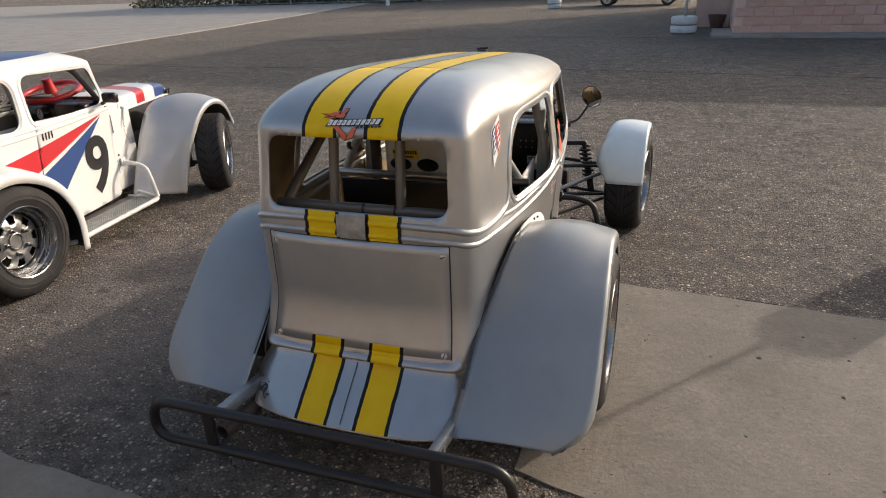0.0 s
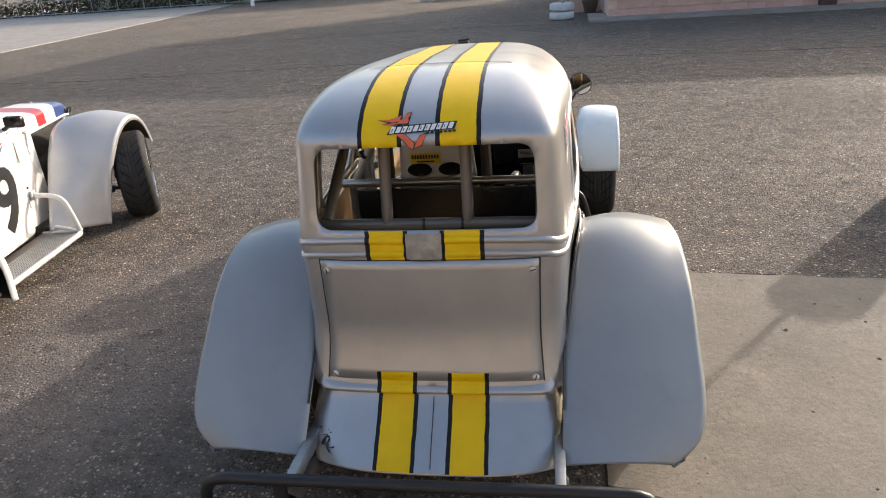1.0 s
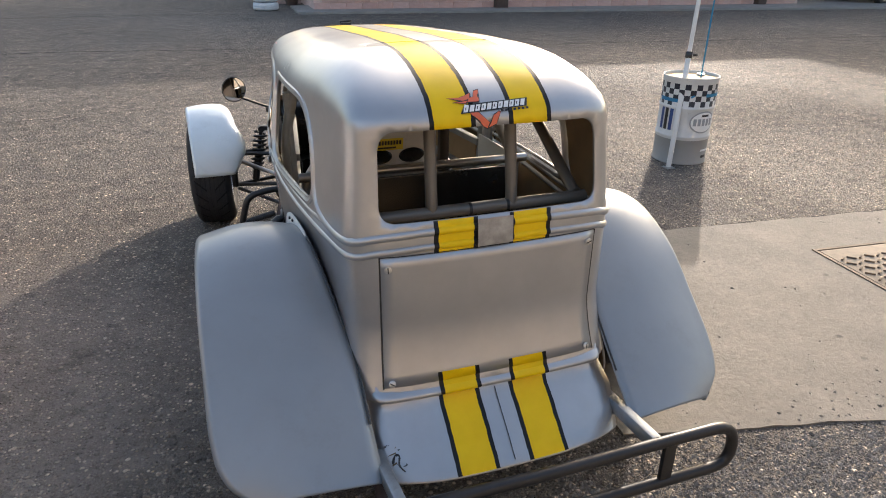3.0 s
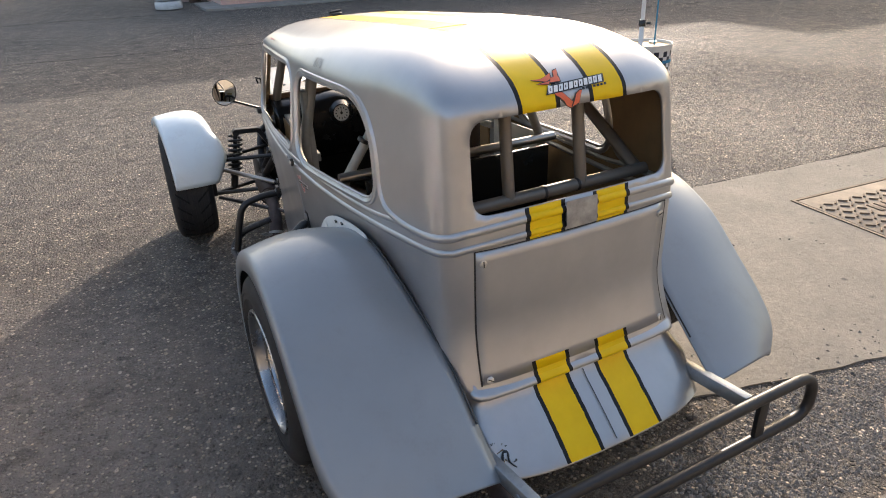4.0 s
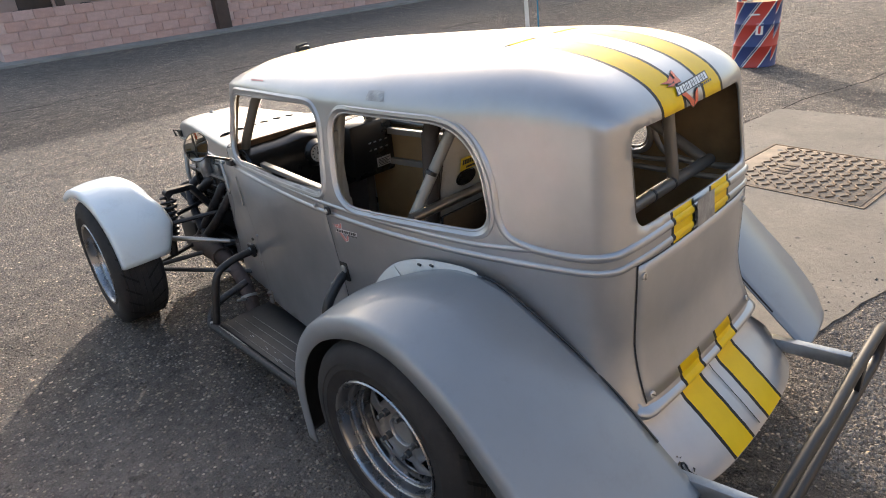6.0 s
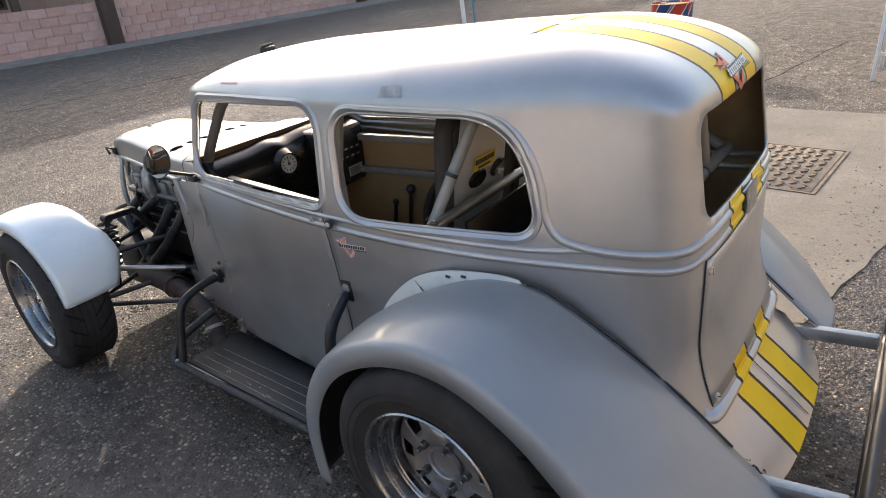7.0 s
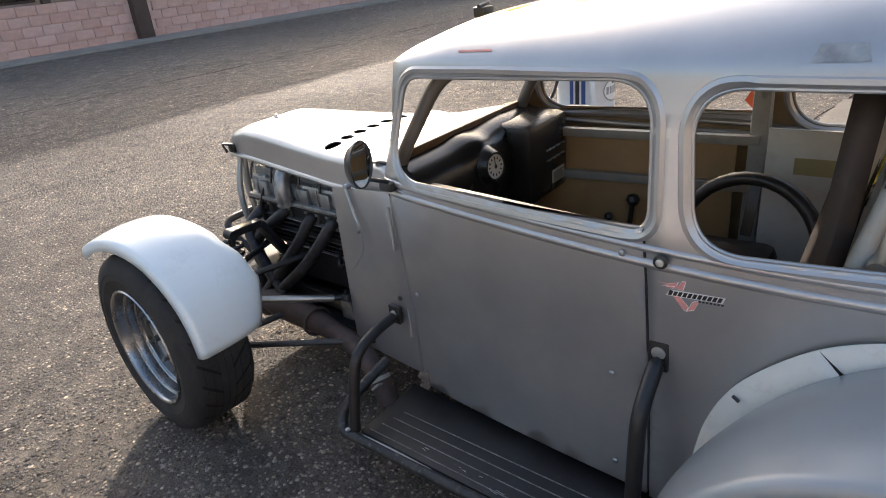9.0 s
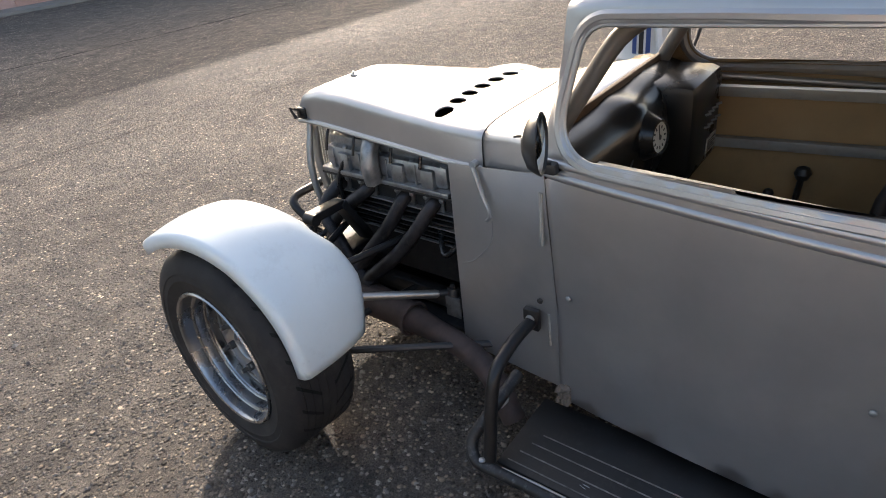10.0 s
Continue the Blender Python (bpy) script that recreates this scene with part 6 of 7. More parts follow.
slab("pavement_slab", [(0.5, 0.02), (1.66, -0.22), (2.8, -0.38), (4.06, -0.52), (4.03, 1.30), (2.2, 1.42), (1.2, 1.48), (0.5, 1.5)], 0.006, "sandy worn concrete slab set into the asphalt", CONCRETE)
slab("pavement_apron", [(-9, -6.9), (9, -6.9), (9, -0.62), (0.5, -0.53), (-0.6, -0.47), (-1.2, -0.47), (-9, -0.3)], 0.008, "pale concrete apron along the yard", CONCRETE)
FARPAVE = concrete_mat("pale_far_paving", (0.36, 0.34, 0.315))
slab("pavement_far", [(-90, -20), (-13.4, 4), (-14.6, 10), (-16.5, 20), (-20.2, 37.5), (-26, 60), (-90, 60)], 0.03, "pale concrete paving across the yard", FARPAVE, 2.0, 0.1)
slab("pavement_strip", [(1.0, 14.95), (6.0, 14.75), (11, 14.5), (24, 13.7), (24, 17), (1.0, 17)], 0.05, "narrow concrete kerb strip along the wall", concrete_mat("kerb_concrete", (0.34, 0.32, 0.29)), 0.3, 0.05)


def crack(name, pts, w=0.008):
    """A thin tar-filled crack lying on the ground."""
    P = []
    for a, b in zip(pts, pts[1:]):
        n = max(2, int((Vector(b) - Vector(a)).length / 0.12))
        for k in range(n):
            q = Vector(a).lerp(Vector(b), k / n)
            P.append((q.x + 0.03 * noise.noise((q.x * 2, q.y * 2, 3)), q.y + 0.05 * noise.noise((q.x * 2, q.y * 2, 9))))
    rows = [[(x, y - w * (0.5 + 0.5 * random.random()), 0.002) for x, y in P], [(x, y + w * (0.5 + 0.5 * random.random()), 0.002) for x, y in P]]
    return tagged(part(name, sheet(rows), TAR), "dark tar-filled crack in the asphalt", "crack", kind="structure")


TAR = Mat("tar", (0.02, 0.019, 0.018), 0.95, spec=0.05)
crack("ground_crack", [(-14, 9.5), (-8, 9.0), (-3, 9.6), (3, 9.0), (12, 8.6)], 0.02)
crack("ground_crack", [(-7, 5.6), (-3, 5.0), (-0.5, 5.6), (2.5, 5.2)], 0.006)
crack("ground_crack", [(-10, 14.5), (-2, 15.3), (1.0, 14.9)], 0.03)


crack("ground_crack", [(0.9, 1.497), (2.2, 1.432), (4.04, 1.312)], 0.007)
crack("ground_crack", [(4.055, 1.30), (5.4, 1.02), (7.5, 0.75)], 0.009)


def pebbles():
    """Loose chips of stone scattered over the yard, thicker near the slab's edges."""
    V, F = [], []
    base = [(1, 0, 0), (-1, 0, 0), (0, 1, 0), (0, -1, 0), (0, 0, 1)]
    tri = [(0, 2, 4), (2, 1, 4), (1, 3, 4), (3, 0, 4)]
    rng = np.random.default_rng(7)
    for i in range(44000):
        near = i % 3
        if near == 0:
            x, y = rng.uniform(-4.5, 5.5), rng.uniform(-0.5, 6.5)
        elif near == 1 and i % 4 == 1:
            x, y = rng.normal(-1.0, 0.9), rng.normal(2.0, 1.2)
        elif near == 1:
            x, y = rng.uniform(-4.5, 0.5), rng.uniform(2.2, 7.0)
        else:
            x, y = rng.uniform(0.2, 3.2), rng.normal(-0.33, 0.16)
        if y < -0.48:
            continue
        on = 0.5 < x < 4.03 and -0.05 - 0.13 * (x - 0.5) < y < 1.45
        if on and rng.random() > 0.12:
            continue
        r = rng.uniform(0.003, 0.007) * (1.5 if rng.random() > 0.94 else 1)
        a = rng.uniform(0, 6.28)
        k = len(V)
        for px, py, pz in base:
            sx, sy, sz = px * r * rng.uniform(0.7, 1.5), py * r * rng.uniform(0.7, 1.2), pz * r * rng.uniform(0.5, 1.0)
            V.append((x + sx * math.cos(a) - sy * math.sin(a), y + sx * math.sin(a) + sy * math.cos(a), (0.006 if on else 0.0) + sz))
        F += [tuple(q + k for q in t) for t in tri]
    return V, F


def chip_mat():
    m = Mat("stone_chips", rough=0.85)
    g = m.node("ShaderNodeNewGeometry")
    m.set("Base Color", m.ramp(g.outputs["Random Per Island"], [(0.0, (0.12, 0.113, 0.104)), (0.5, (0.22, 0.20, 0.178)), (0.85, (0.27, 0.245, 0.21)), (1.0, (0.34, 0.31, 0.27))]))
    return m


tagged(part("gravel", pebbles(), chip_mat(), smooth=False), "loose pale stone chips on the asphalt", "gravel", kind="stuff")


# ---- manhole cover in the slab ----
def manhole():
    rusty = worn("brown_cast_iron", (0.20, 0.15, 0.105), 0.8, 0.2, vary=0.35, scale=14, bump=0.25, dirt=(0.27, 0.23, 0.185), dirty=0.5)
    dusty = worn("dusty_cast_iron", (0.255, 0.205, 0.15), 0.85, 0.0, vary=0.3, scale=9, bump=0.3, dirt=(0.15, 0.11, 0.085), dirty=0.5)
    t = thing("manhole_cover", "square brown cast-iron cover with a raised tread, set in concrete", "manhole cover", pose(2.645, 0.56, 0.006, 0, 0, -3))
    part("plate", box(-0.40, 0.40, -0.40, 0.40, -0.02, 0.004, 0.002), dusty, t)
    part("frame", join(box(-0.425, 0.425, 0.408, 0.425, -0.02, 0.005), box(-0.425, 0.425, -0.425, -0.408, -0.02, 0.005), box(-0.425, -0.408, -0.408, 0.408, -0.02, 0.005), box(0.408, 0.425, -0.408, 0.408, -0.02, 0.005)), rusty, t, smooth=False)
    rib = None
    for i in range(14):
        for j in range(12):
            x, y = -0.36 + 0.0555 * i, -0.345 + 0.0575 * j
            if 4 <= i <= 8 and 8 <= j <= 9:
                continue
            q = pose(x, y, 0.004, 0, 0, 38 if (i + j) % 2 else -38)
            if rib is None:
                rib = part("tread_bar", box(-0.023, 0.023, -0.005, 0.005, -0.001, 0.008, 0.002), rusty, t)
                rib.matrix_basis = q
            else:
                share(rib, q, t)
    for k in range(4):
        part("maker_bar", box(-0.14 + 0.055 * k, -0.10 + 0.055 * k, 0.10, 0.19, 0.002, 0.009, 0.002), rusty, t)
    for x, y in ((-0.32, -0.25), (0.3, 0.33), (0.28, -0.33)):
        part("lift_hole", moved(lathe([(0.0045, 0.018), (0.0047, 0.0)], 14, "z"), Matrix.Translation((x, y, 0))), BLACK, t)
    return t


manhole()


# ---- oil drums and tent legs ----
def check_paint():
    m = Mat("drum_white_with_checked_band", (0.7, 0.7, 0.7), 0.4)
    x, y, z = m.xyz()
    a = m.math("ARCTAN2", y, x)
    ia = m.math("FLOOR", m.math("MULTIPLY", a, 30 / (2 * math.pi)))
    iz = m.math("FLOOR", m.math("MULTIPLY", z, 1 / 0.039))
    chk = m.math("ABSOLUTE", m.math("MODULO", m.math("ADD", ia, iz), 2.0))
    chk = m.math("MULTIPLY", m.math("GREATER_THAN", chk, 0.5), m.between(z, 0.429, 0.585))
    col = m.ramp(m.noise(9, 5), [(0.3, (0.60, 0.60, 0.58)), (0.7, (0.72, 0.72, 0.70))])
    low = m.math("LESS_THAN", z, 0.185)
    col = m.mix(low, col, (0.30, 0.30, 0.29))
    rust = m.ramp(m.noise(20, 6, 0.7), [(0.62, 0.0), (0.72, 1.0)])
    col = m.mix(m.math("MULTIPLY", rust, 0.5), col, (0.20, 0.13, 0.08))
    col = m.mix(chk, col, (0.015, 0.018, 0.03))
    m.set("Base Color", col)
    return m


def flash_drum_paint():
    m = Mat("drum_blue_with_red_and_white_flashes", (0.1, 0.1, 0.3), 0.4)
    x, y, z = m.xyz()
    a = m.math("MULTIPLY", m.math("ARCTAN2", y, x), 0.21)
    d = m.math("MODULO", m.math("ADD", m.math("SUBTRACT", z, m.math("MULTIPLY", a, 1.5)), 4.0), 0.46)
    col = m.mix(m.math("LESS_THAN", d, 0.20), (0.025, 0.055, 0.19), (0.50, 0.05, 0.035))
    col = m.mix(m.between(d, 0.20, 0.218), col, (0.7, 0.7, 0.7))
    col = m.mix(m.between(d, 0.24, 0.25), col, (0.7, 0.7, 0.7))
    col = m.mix(m.between(d, 0.44, 0.46), col, (0.7, 0.7, 0.7))
    col = m.mix(m.math("MULTIPLY", m.ramp(m.noise(18, 6, 0.7), [(0.6, 0.0), (0.75, 1.0)]), 0.4), col, (0.2, 0.15, 0.1))
    m.set("Base Color", col)
    return m


def oil_drum(label, at, r, h, paint, turn=0):
    t = thing("oil_drum", label, "oil drum", pose(at[0], at[1], 0, 0, 0, turn), group="oil drums holding tent legs")
    prof = [(0.0, 0.0), (0.0, r * 0.97), (0.004, r * 1.02), (0.012, r * 1.02), (0.018, r)]
    for z in (h * 0.33, h * 0.66):
        prof += [(z - 0.014, r), (z - 0.007, r * 1.025), (z, r * 1.03), (z + 0.007, r * 1.025), (z + 0.014, r)]
    prof += [(h - 0.018, r), (h - 0.012, r * 1.02), (h - 0.002, r * 1.025), (h, r * 1.01), (h - 0.002, r * 0.985), (h - 0.02, r * 0.97)]
    part("drum_body", lathe(prof, 48, "z"), paint, t)
    part("lid", lathe([(h - 0.02, r * 0.97), (h - 0.019, r * 0.5), (h - 0.019, 0.0)], 40, "z"), worn("rusty_drum_lid", (0.42, 0.28, 0.12), 0.7, 0.2, vary=0.3, scale=14), t, "rusty ochre drum lid")
    part("bung", moved(lathe([(h - 0.02, 0.03), (h - 0.006, 0.028), (h - 0.006, 0)], 16, "z"), Matrix.Translation((r * 0.6, 0, 0))), STEEL, t)
    return t


D1 = oil_drum("white oil drum with a black checked band and grey foot", (2.595, 2.665), 0.192, 0.63, check_paint(), 20)


def drum_patch(parent, r, a0, a1, z0, z1, mat, name, label="", round_=False):
    rows = []
    for j in range(9):
        row = []
        for i in range(15):
            u, v = i / 14 * 2 - 1, j / 8 * 2 - 1
            if round_:
                u, v = u * math.sqrt(1 - v * v / 2), v * math.sqrt(1 - (i / 14 * 2 - 1) ** 2 / 2)
            a = radians((a0 + a1) / 2 + (a1 - a0) / 2 * u)
            row.append((r * math.cos(a), r * math.sin(a), (z0 + z1) / 2 + (z1 - z0) / 2 * v))
        rows.append(row)
    return part(name, sheet(rows), mat, parent, label)


GREYV = worn("grey_vinyl", (0.32, 0.33, 0.34), 0.45, vary=0.05)
drum_patch(D1, 0.1945, -137, -72, 0.24, 0.40, GREYV, "badge_edge", "", True)
drum_patch(D1, 0.1955, -134, -75, 0.25, 0.39, DECALW, "badge_oval", "white oval badge with grey marks", True)
for k in range(5):
    drum_patch(D1, 0.1965, -129 + 10 * k, -122 + 10 * k, 0.295, 0.345, GREYV, "badge_mark")
drum_patch(D1, 0.1965, -112, -94, 0.36, 0.375, BLACK, "badge_mark")
for k in range(3):
    drum_patch(D1, 0.1945, 155 + 12 * k, 163 + 12 * k, 0.25, 0.42, BLUE if k != 1 else BLACK, "print_column")
STRAP = worn("blue_strap_webbing_flat", (0.03, 0.20, 0.36), 0.7, vary=0.2)
drum_patch(D1, 0.1955, -215, -160, 0.455, 0.480, STRAP, "strap_band", "blue webbing round the drum")
drum_patch(D1, 0.1955, -110, -66, 0.500, 0.522, STRAP, "strap_band", "blue webbing round the drum")
drum_patch(D1, 0.1945, -100, -72, 0.10, 0.115, DECALW, "print_line")
drum_patch(D1, 0.1945, -95, -78, 0.05, 0.07, BLACK, "print_line")
D2 = oil_drum("blue oil drum with red and white diagonal flashes", (5.74, 2.235), 0.212, 0.645, flash_drum_paint(), 70)
drum_patch(D2, 0.2155, 130, 148, 0.33, 0.44, DECALW, "badge_block")
drum_patch(D2, 0.2165, 136, 142, 0.34, 0.43, RED, "badge_mark")
drum_patch(D2, 0.2155, 110, 136, 0.52, 0.535, DECALW, "badge_mark")

POLE = worn("white_powder_coated_pole", (0.72, 0.72, 0.70), 0.4, vary=0.06, dirty=0.15)


def tent_leg(base, lean, strap):
    b, d = Vector((*base, 0)), Vector((*lean, 1)).normalized()
    t = thing("tent_leg", "white telescopic tent leg tied to a drum", "tent leg", Matrix.Translation(b), group="tent legs")
    part("lower_tube", rect_tube((0, 0, 0.004), d * 0.80, 0.034, 0.034, 0.005), POLE, t)
    part("upper_tube", rect_tube(d * 0.78, d * 2.6, 0.028, 0.028, 0.004), POLE, t)
    part("foot_plate", box(-0.035, 0.035, -0.035, 0.035, 0, 0.006, 0.001), STEEL, t)
    part("collar", rect_tube(d * 0.775, d * 0.82, 0.046, 0.046, 0.004), PLASTIC, t, "black sliding collar")
    part("knob", tube([d * 0.80 + Vector((0.02, -0.02, 0)), d * 0.80 + Vector((0.045, -0.035, 0))], 0.009, 8), PLASTIC, t)
    s = Vector((*strap, 0)) - b
    bl = worn("blue_strap_webbing", (0.03, 0.22, 0.38), 0.7, vary=0.15)
    part("strap", join(tube(spline([s + Vector((0, 0, 0.57)), s + Vector((0.01, 0.01, 0.8)), s + Vector((0.06, 0.08, 2.4))], 6), 0.006, 6), tube([s + Vector((-0.15, -0.13, 0.50)), s + Vector((-0.02, -0.10, 0.545)), s + Vector((0.0, -0.03, 0.60)), s], 0.007, 6)), bl, t, "blue ratchet strap")
    return t


tent_leg((2.375, 2.47), (0.155, 0.175), (2.64, 2.62))


def trestle():
    t = thing("trestle", "white metal trestle frame standing on the asphalt", "trestle", pose(5.20, 0.26, 0))
    for dx, dy in ((0, 0), (0.0, -0.75)):
        part("leg", rect_tube((dx, dy, 0), (0.28, dy * 0.8, 1.05), 0.03, 0.03, 0.003), POLE, t)
        part("leg", rect_tube((0.6, dy, 0), (0.32, dy * 0.8, 1.05), 0.03, 0.03, 0.003), POLE, t)
    part("cross_bar", rect_tube((0.06, 0.0, 0.22), (0.06, -0.73, 0.22), 0.022, 0.022, 0.002), POLE, t)
    part("top_bar", rect_tube((0.30, 0.05, 1.05), (0.30, -0.70, 1.05), 0.03, 0.03, 0.003), POLE, t)


trestle()


# ---- white tyre stacks ----
def tyre_stack(x, y, turn):
    wt = worn("white_painted_tyre", (0.60, 0.62, 0.64), 0.6, vary=0.1, scale=6, dirty=0.4)
    t = thing("tyre_stack", "two stacked tyres painted white as a planter", "tyre stack", pose(x, y, 0, 0, 0, turn), group="white tyre stacks")
    for k in range(2):
        z = 0.205 * k
        prof = [(z + 0.02, 0.19), (z + 0.003, 0.24), (z + 0.02, 0.295), (z + 0.05, 0.31), (z + 0.085, 0.312), (z + 0.088, 0.305), (z + 0.10, 0.305), (z + 0.104, 0.312), (z + 0.15, 0.31), (z + 0.182, 0.295), (z + 0.20, 0.24), (z + 0.183, 0.19), (z + 0.10, 0.21), (z + 0.02, 0.19)]
        part("tyre", lathe(prof, 36, "z"), wt, t)
    part("soil", lathe([(0.36, 0.21), (0.37, 0.0)], 24, "z"), worn("dark_soil", (0.05, 0.04, 0.03), 0.9), t)
    part("post", tube([(0.02, 0, 0.36), (0.05, 0.02, 1.5)], 0.03, 10), STEEL, t)


tyre_stack(0.34, 16.25, 0)
tyre_stack(-5.7, 29.4, 40)


# ---- the pink block building across the road ----
def block_paint():
    m = Mat("pink_painted_blocks", rough=0.85)
    oi = m.node("ShaderNodeObjectInfo")
    col = m.ramp(oi.outputs["Random"], [(0.0, (0.60, 0.37, 0.315)), (0.5, (0.64, 0.41, 0.355)), (1.0, (0.68, 0.45, 0.40))])
    stain = m.ramp(m.noise(3.0, 7, 0.7), [(0.35, (0.78, 0.76, 0.74)), (0.7, (1.08, 1.07, 1.06))])
    col = m.mix(1.0, col, stain, "MULTIPLY")
    m.set("Base Color", col)
    m.bump(m.noise(40, 5, 0.7), 0.4, 0.01)
    return m


PINK = block_paint()
MORTAR = worn("pale_pink_mortar", (0.66, 0.47, 0.41), 0.9, vary=0.12, scale=4, bump=0.2)
BROWN = worn("brown_post_paint", (0.085, 0.055, 0.045), 0.6, vary=0.2)
PALEW = worn("pink_render", (0.50, 0.36, 0.32), 0.9, vary=0.12, scale=2, bump=0.15)

wall = tagged(part("wall_north", join(box(6.3, 16.2, 15.72, 15.95, 0, 1.35), box(6.3, 7.7, 15.72, 15.95, 1.35, 2.5), box(9.1, 16.2, 15.72, 15.95, 1.35, 2.5), box(6.3, 16.2, 15.72, 15.95, 2.5, 3.5), box(6.3, 6.5, 15.95, 22, 0, 3.5), box(16.0, 16.2, 15.95, 22, 0, 3.5), box(1.45, 16.2, 21.8, 22, 0, 3.5)), MORTAR, smooth=False), "pink painted block wall of a low building", "wall", kind="structure")
low = tagged(part("wall_terrace", join(box(1.45, 6.3, 15.72, 15.90, 0, 0.98), box(1.45, 1.63, 15.9, 19.0, 0, 0.98)), MORTAR, smooth=False), "low pink block wall round a terrace", "wall", kind="structure")
# the raised east slab with its supports is added out of view to cast shade
tagged(part("roof", join(box(1.2, 15.7, 15.1, 22.2, 3.5, 3.62), box(15.7, 27, 15.1, 25, 4.28, 4.43), box(15.7, 15.9, 15.1, 22.2, 3.5, 4.28), box(26.6, 26.9, 15.2, 15.5, 0, 4.28), box(15.9, 27, 24.7, 25, 0, 4.28)), PALEW, smooth=False), "flat roof slabs, an unseen raised one added to step the road's shadow", "roof", kind="structure")
tagged(part("wall_porch", join(box(1.6, 2.6, 18.6, 18.8, 0, 3.5), box(2.6, 3.4, 18.6, 18.8, 2.1, 3.5), box(3.4, 4.3, 18.6, 18.8, 0, 3.5), box(4.3, 5.4, 18.6, 18.8, 0, 1.0), box(4.3, 5.4, 18.6, 18.8, 2.1, 3.5), box(5.4, 6.3, 18.6, 18.8, 0, 3.5)), PALEW, smooth=False), "pink rendered wall behind the terrace", "wall", kind="structure")
w1 = tagged(new("window_1"), "brown framed window in the pink wall", "window", kind="structure")
part("window_frame", join(box(7.7, 9.1, 15.72, 15.80, 1.35, 1.42), box(7.7, 9.1, 15.72, 15.80, 2.43, 2.5), box(7.7, 7.78, 15.72, 15.80, 1.42, 2.43), box(9.02, 9.1, 15.72, 15.80, 1.42, 2.43), box(8.37, 8.43, 15.72, 15.80, 1.42, 2.43)), BROWN, w1, smooth=False)
part("pane", box(7.78, 9.02, 15.77, 15.775, 1.42, 2.43), PLASTIC, w1, smooth=False)
part("window_sill", box(7.6, 9.2, 15.66, 15.74, 1.30, 1.35, 0.006), PALEW, w1)
w2 = tagged(new("window_2"), "dark window on the porch wall", "window", kind="structure")
part("window_frame", join(box(4.3, 5.4, 18.6, 18.66, 1.0, 1.06), box(4.3, 5.4, 18.6, 18.66, 2.04, 2.1), box(4.3, 4.37, 18.6, 18.66, 1.06, 2.04), box(5.33, 5.4, 18.6, 18.66, 1.06, 2.04)), BROWN, w2, smooth=False)
part("pane", box(4.37, 5.33, 18.64, 18.645, 1.06, 2.04), PLASTIC, w2, smooth=False)
tagged(part("door_1", box(2.62, 3.38, 18.62, 18.67, 0, 2.1, 0.004), BROWN), "brown wooden terrace door", "door", kind="structure")
for x, w in ((6.34, 0.17), (14.7, 0.15)):
    tagged(part("post", box(x - w, x + w, 15.50, 15.71, 0, 3.5, 0.01), BROWN), "dark brown square roof post", "post", group="roof posts")
for x in (2.9, 4.6):
    tagged(part("post", box(x - 0.08, x + 0.08, 15.95, 16.1, 0, 3.5, 0.008), BROWN), "dark brown square roof post", "post", group="roof posts")


def bistro_chair(m):
    t = thing("terrace_chair", "black tube terrace chair behind the low wall", "chair", m, group="terrace chairs")
    part("seat", box(-0.2, 0.2, -0.2, 0.2, 0.43, 0.46, 0.01), PLASTIC, t)
    part("back_hoop", tube(bent([(-0.2, 0.2, 0.45), (-0.2, 0.26, 0.85), (0.2, 0.26, 0.85), (0.2, 0.2, 0.45)], 0.08), 0.014, 8), BLACK, t)
    for k in range(3):
        part("back_rod", tube([(-0.1 + 0.1 * k, 0.21, 0.46), (-0.1 + 0.1 * k, 0.26, 0.85)], 0.007, 6), BLACK, t)
    for x in (-0.18, 0.18):
        for y in (-0.18, 0.18):
            part("leg", tube([(x, y, 0.44), (x * 1.15, y * 1.15, 0)], 0.012, 8), BLACK, t)
    return t


FLOORZ = 0.12
tagged(part("floor_terrace", box(1.63, 6.3, 15.9, 18.6, 0, FLOORZ), CONCRETE, smooth=False), "concrete terrace floor", "floor", kind="structure")
ch = bistro_chair(pose(2.3, 16.6, FLOORZ, 0, 0, 150))
for x, y, r in ((3.1, 16.5, 200), (3.9, 17.0, 120), (5.3, 16.7, 170)):
    copy_thing(ch, pose(x, y, FLOORZ, 0, 0, r))
tb = thing("terrace_table", "round dark terrace table", "table", pose(2.7, 17.2, FLOORZ))
part("tabletop", lathe([(0.70, 0.0), (0.70, 0.38), (0.72, 0.39), (0.735, 0.38), (0.735, 0.0)], 28, "z"), BROWN, tb)
part("pedestal", lathe([(0.0, 0.22), (0.02, 0.22), (0.03, 0.04), (0.70, 0.035)], 18, "z"), BLACK, tb)

tagged(part("wall_passage", box(0.55, 1.40, 18.2, 18.4, 0, 3.2), PALEW, smooth=False), "pale wall beside the passage", "wall", kind="structure")
pot = thing("flower_pot", "brown clay pot by the passage wall", "flower pot", pose(1.1, 17.7, 0))
part("pot", lathe([(0, 0.0), (0, 0.14), (0.30, 0.22), (0.34, 0.23), (0.34, 0.20), (0.3, 0.19), (0.3, 0)], 24, "z"), BROWN, pot)
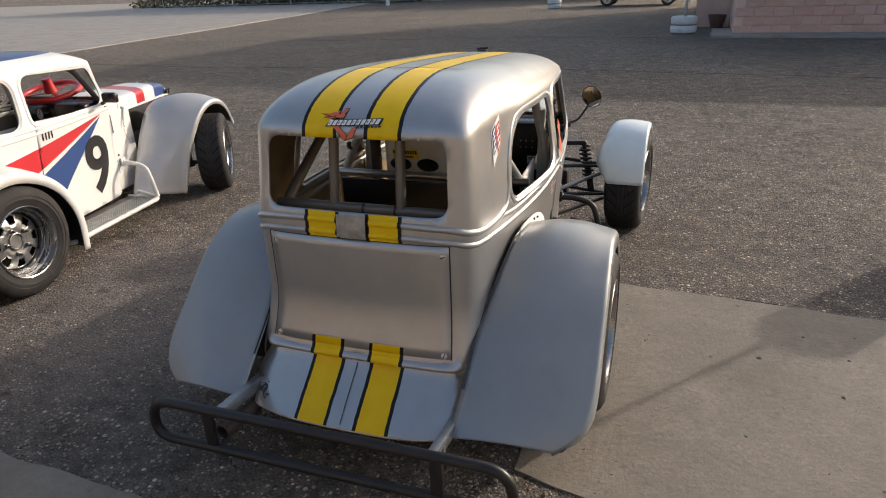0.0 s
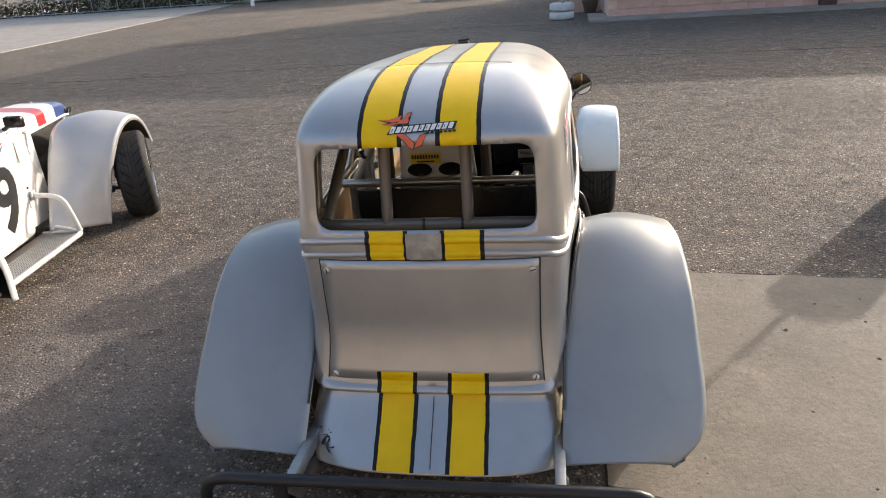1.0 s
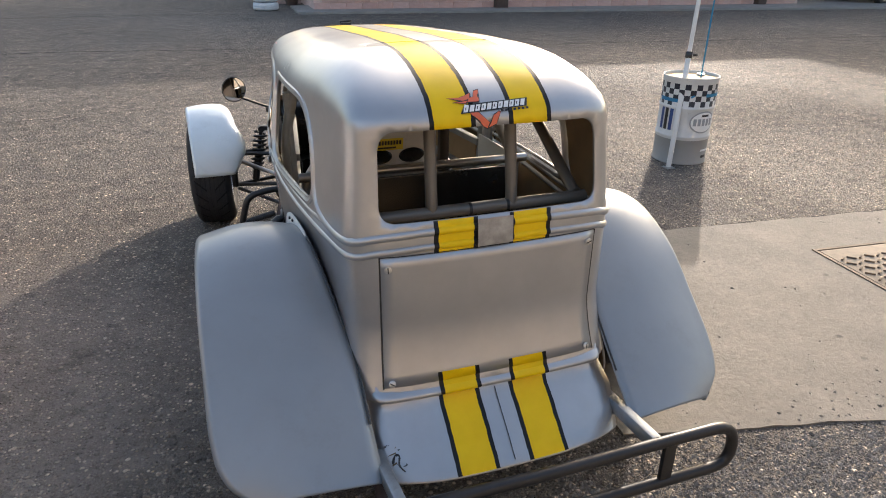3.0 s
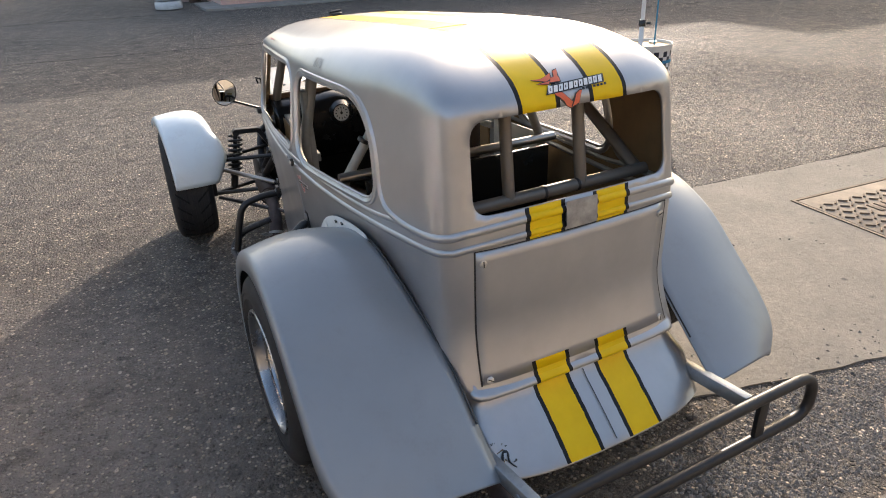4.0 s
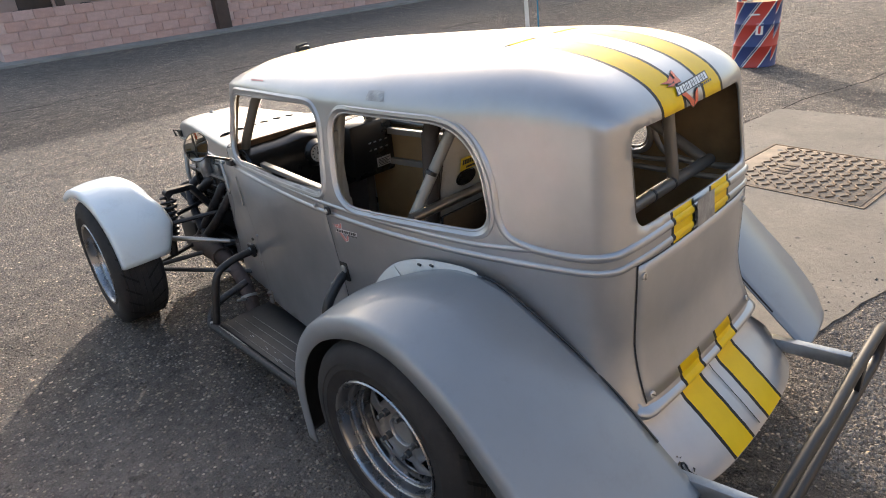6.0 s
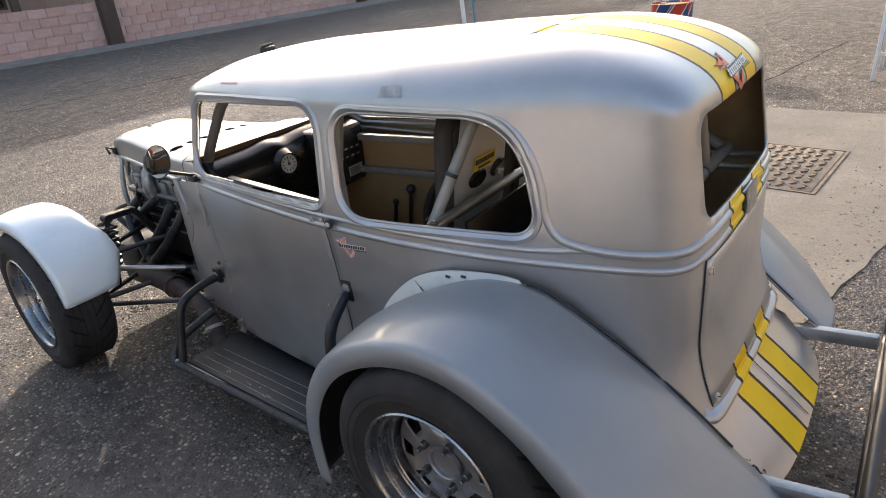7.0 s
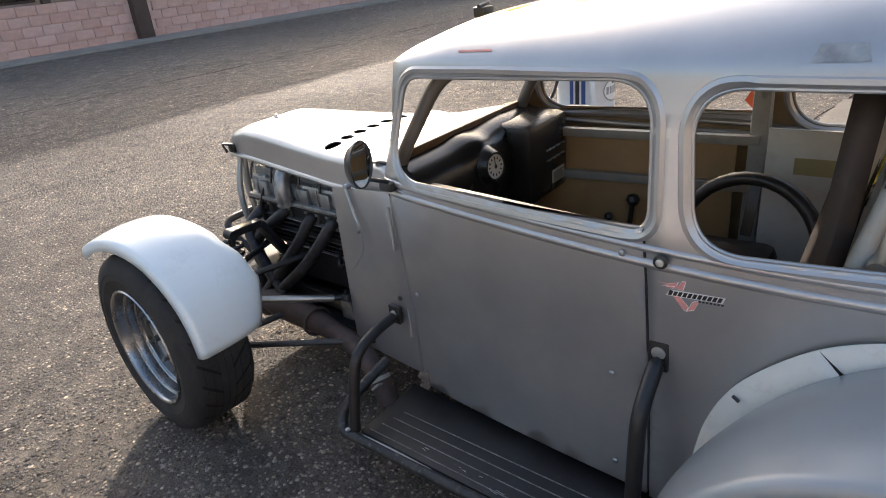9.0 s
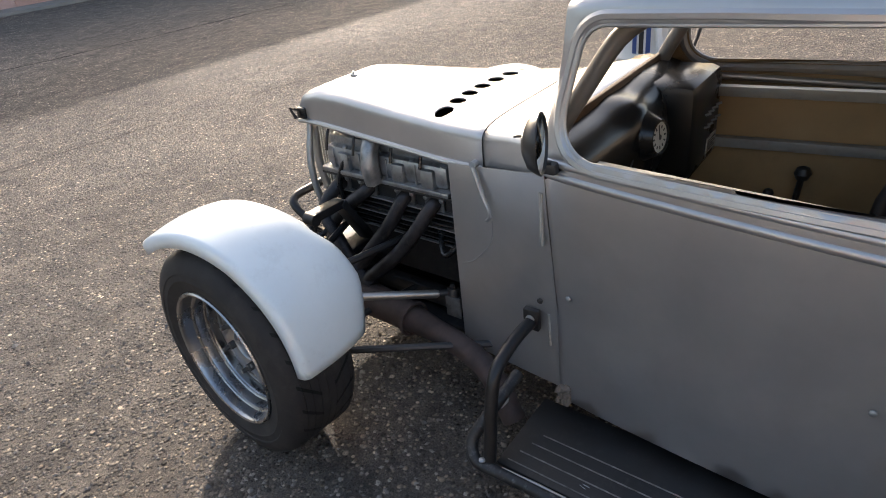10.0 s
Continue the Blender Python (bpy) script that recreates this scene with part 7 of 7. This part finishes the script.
# plain blocks that close the yard: a taller house to the east, and a shed beyond
PLAINW = worn("pale_plaster", (0.50, 0.44, 0.37), 0.9, vary=0.12, scale=1.0, bump=0.1)
tagged(part("building_east", box(30, 48, 28, 40, 0, 5), PLAINW, smooth=False), "plain plastered house beyond the yard", "building", kind="structure")
tagged(part("building_north", box(-34, 1.2, 44, 52, 0, 6), PLAINW, smooth=False), "plain plastered shed closing the yard", "building", kind="structure")
# unseen block added behind the apron: it tones what the car's tail mirrors
tagged(part("building_south", box(-16, 18, -11, -7, 0, 4.2), worn("brown_grey_plaster", (0.26, 0.225, 0.19), 0.9, vary=0.12, scale=1.0), smooth=False), "unseen plain block behind the apron, added to tone the car's reflections", "building", kind="structure")


# unseen block, its height set so that its shadow extends the band leftwards
tagged(part("building_rear", box(1.45, 16.2, 22.0, 30, 0, 6.43), PLAINW, smooth=False), "unseen taller block behind the pink building, added to shade the road", "building", kind="structure")
# unseen dark block added to cut the bright horizon from the car's left side
tagged(part("building_west", box(-28, -21, -32, 2, 0, 7.5), worn("brown_west_plaster", (0.20, 0.175, 0.15), 0.9, vary=0.15, scale=0.8), smooth=False), "unseen dark block to the west, added to dim the car's side", "building", kind="structure")


def parked_car(m, paint, label):
    """A far parked hatchback, seen only low down."""
    t = thing("parked_car", label, "car", m, group="parked cars")
    secs = []
    for y, w, z0, z1 in ((-2.05, 0.6, 0.45, 0.75), (-2.0, 0.78, 0.28, 0.95), (-1.5, 0.84, 0.22, 1.05), (-0.9, 0.84, 0.22, 1.40), (0.3, 0.84, 0.22, 1.46), (1.0, 0.84, 0.22, 1.05), (1.8, 0.80, 0.25, 0.88), (2.1, 0.6, 0.40, 0.65)):
        row = []
        for k in range(20):
            a = 2 * math.pi * k / 20
            c, s = math.cos(a), math.sin(a)
            row.append((w * math.copysign(abs(c) ** 0.5, c), y, (z0 + z1) / 2 + (z1 - z0) / 2 * math.copysign(abs(s) ** 0.5, s)))
        secs.append(row)
    part("body", sheet(secs, closed=True), paint, t)
    part("side_glass", join(box(-0.80, 0.80, -0.9, 0.6, 1.0, 1.34, 0.05)), PLASTIC, t)
    for sx in (-1, 1):
        for y in (-1.3, 1.35):
            w = part("wheel", moved(lathe([(-0.1, 0.0), (-0.1, 0.21), (-0.11, 0.29), (-0.08, 0.31), (0.08, 0.31), (0.1, 0.29), (0.1, 0.0)], 28), Matrix.Translation((sx * 0.76, y, 0.31))), RUBBER, t)
            part("rim", moved(lathe([(-0.112, 0.0), (-0.115, 0.05), (-0.105, 0.12), (-0.113, 0.20), (-0.10, 0.205)], 20) if sx < 0 else flipped(lathe([(-0.112, 0.0), (-0.115, 0.05), (-0.105, 0.12), (-0.113, 0.20), (-0.10, 0.205)], 20)), Matrix.Translation((sx * 0.76, y, 0.31))), CHROME, w)
    return t


DARKP = worn("dark_grey_car_paint", (0.03, 0.032, 0.036), 0.25, 0.3, coat=0.6, vary=0.1)
parked_car(pose(-2.2, 31.5, 0, 0, 0, 90), DARKP, "dark parked hatchback in the shade")
parked_car(pose(20.5, 16.3, 0, 0, 0, 95), DARKP, "dark parked car by the far wall")


def hedge():
    """Dark shrubs along the far edge: many small leaves round a few stems."""
    rng = np.random.default_rng(3)
    V, F = [], []
    for i in range(6000):
        x, y, z = rng.uniform(-44, -18), 43.2 + rng.normal(0, 0.4), abs(rng.normal(0.5, 0.5))
        if noise.noise((x * 0.6, 0, z)) < -0.25:
            continue
        r = rng.uniform(0.06, 0.16)
        d = Vector(rng.normal(size=3)).normalized()
        u = d.orthogonal().normalized() * r
        w = d.cross(u).normalized() * r * 0.6
        c = Vector((x, y, z))
        k = len(V)
        V += [tuple(c + u), tuple(c + w), tuple(c - u), tuple(c - w)]
        F.append((k, k + 1, k + 2, k + 3))
    return V, F


def leaf_mat():
    m = Mat("dry_dark_leaves", rough=0.7)
    g = m.node("ShaderNodeNewGeometry")
    m.set("Base Color", m.ramp(g.outputs["Random Per Island"], [(0.0, (0.03, 0.035, 0.02)), (0.6, (0.08, 0.075, 0.04)), (1.0, (0.14, 0.11, 0.06))]))
    return m


tagged(part("hedge", hedge(), leaf_mat(), smooth=False), "scrubby dark hedge along the far paving", "hedge", kind="stuff")
fence = thing("fence", "thin grey metal fence before the hedge", "fence", pose(0, 42.0, 0))
rail = part("fence_rail", join(tube([(-40, 0, 1.0), (-18, 0, 1.0)], 0.03, 6), tube([(-40, 0, 0.15), (-18, 0, 0.15)], 0.03, 6)), STEEL, fence)
fp = part("fence_post", tube([(0, 0, 0), (0, 0, 1.1)], 0.03, 6), STEEL, fence)
fp.matrix_basis = Matrix.Translation((-40, 0, 0))
for k in range(1, 12):
    share(fp, Matrix.Translation((-40 + 2 * k, 0, 0)), fence)
bol = tagged(part("bollard", lathe([(0, 0.0), (0, 0.12), (0.5, 0.10), (0.52, 0.0)], 16, "z"), GLOSSW), "small white bollard at the paving edge", "bollard")
bol.matrix_basis = Matrix.Translation((-17.6, 36.8, 0.03))

# ---- blocks of the pink walls ----
blk = mesh_of("block", box(-0.195, 0.195, 0.0, 0.03, -0.095, 0.095, 0.006), PINK, 60)
cap = mesh_of("cap_block", box(-0.195, 0.195, 0.0, 0.05, -0.085, 0.085, 0.01), PINK, 60)


def courses(parent, x0, x1, z0, n, skip=None, y=15.72):
    for j in range(n):
        z = z0 + 0.2 * j
        k, x = 0, x0 + (0.2 if j % 2 == 0 else 0.0)
        while x < x1 + 0.01:
            if not (skip and skip(x, z)) and x0 + 0.1 < x < x1 - 0.1:
                o = new("block", blk)
                o.matrix_basis = Matrix.Translation((x, y - 0.022 + random.uniform(-0.003, 0.003), z)) @ pose(0, 0, 0, random.uniform(-0.4, 0.4), 0, random.uniform(-0.4, 0.4))
                o.parent = parent
            x += 0.4


courses(low, 1.45, 6.3, 0.10, 5)
courses(wall, 6.5, 16.2, 0.10, 9, lambda x, z: 7.5 < x < 9.3 and z > 1.2)
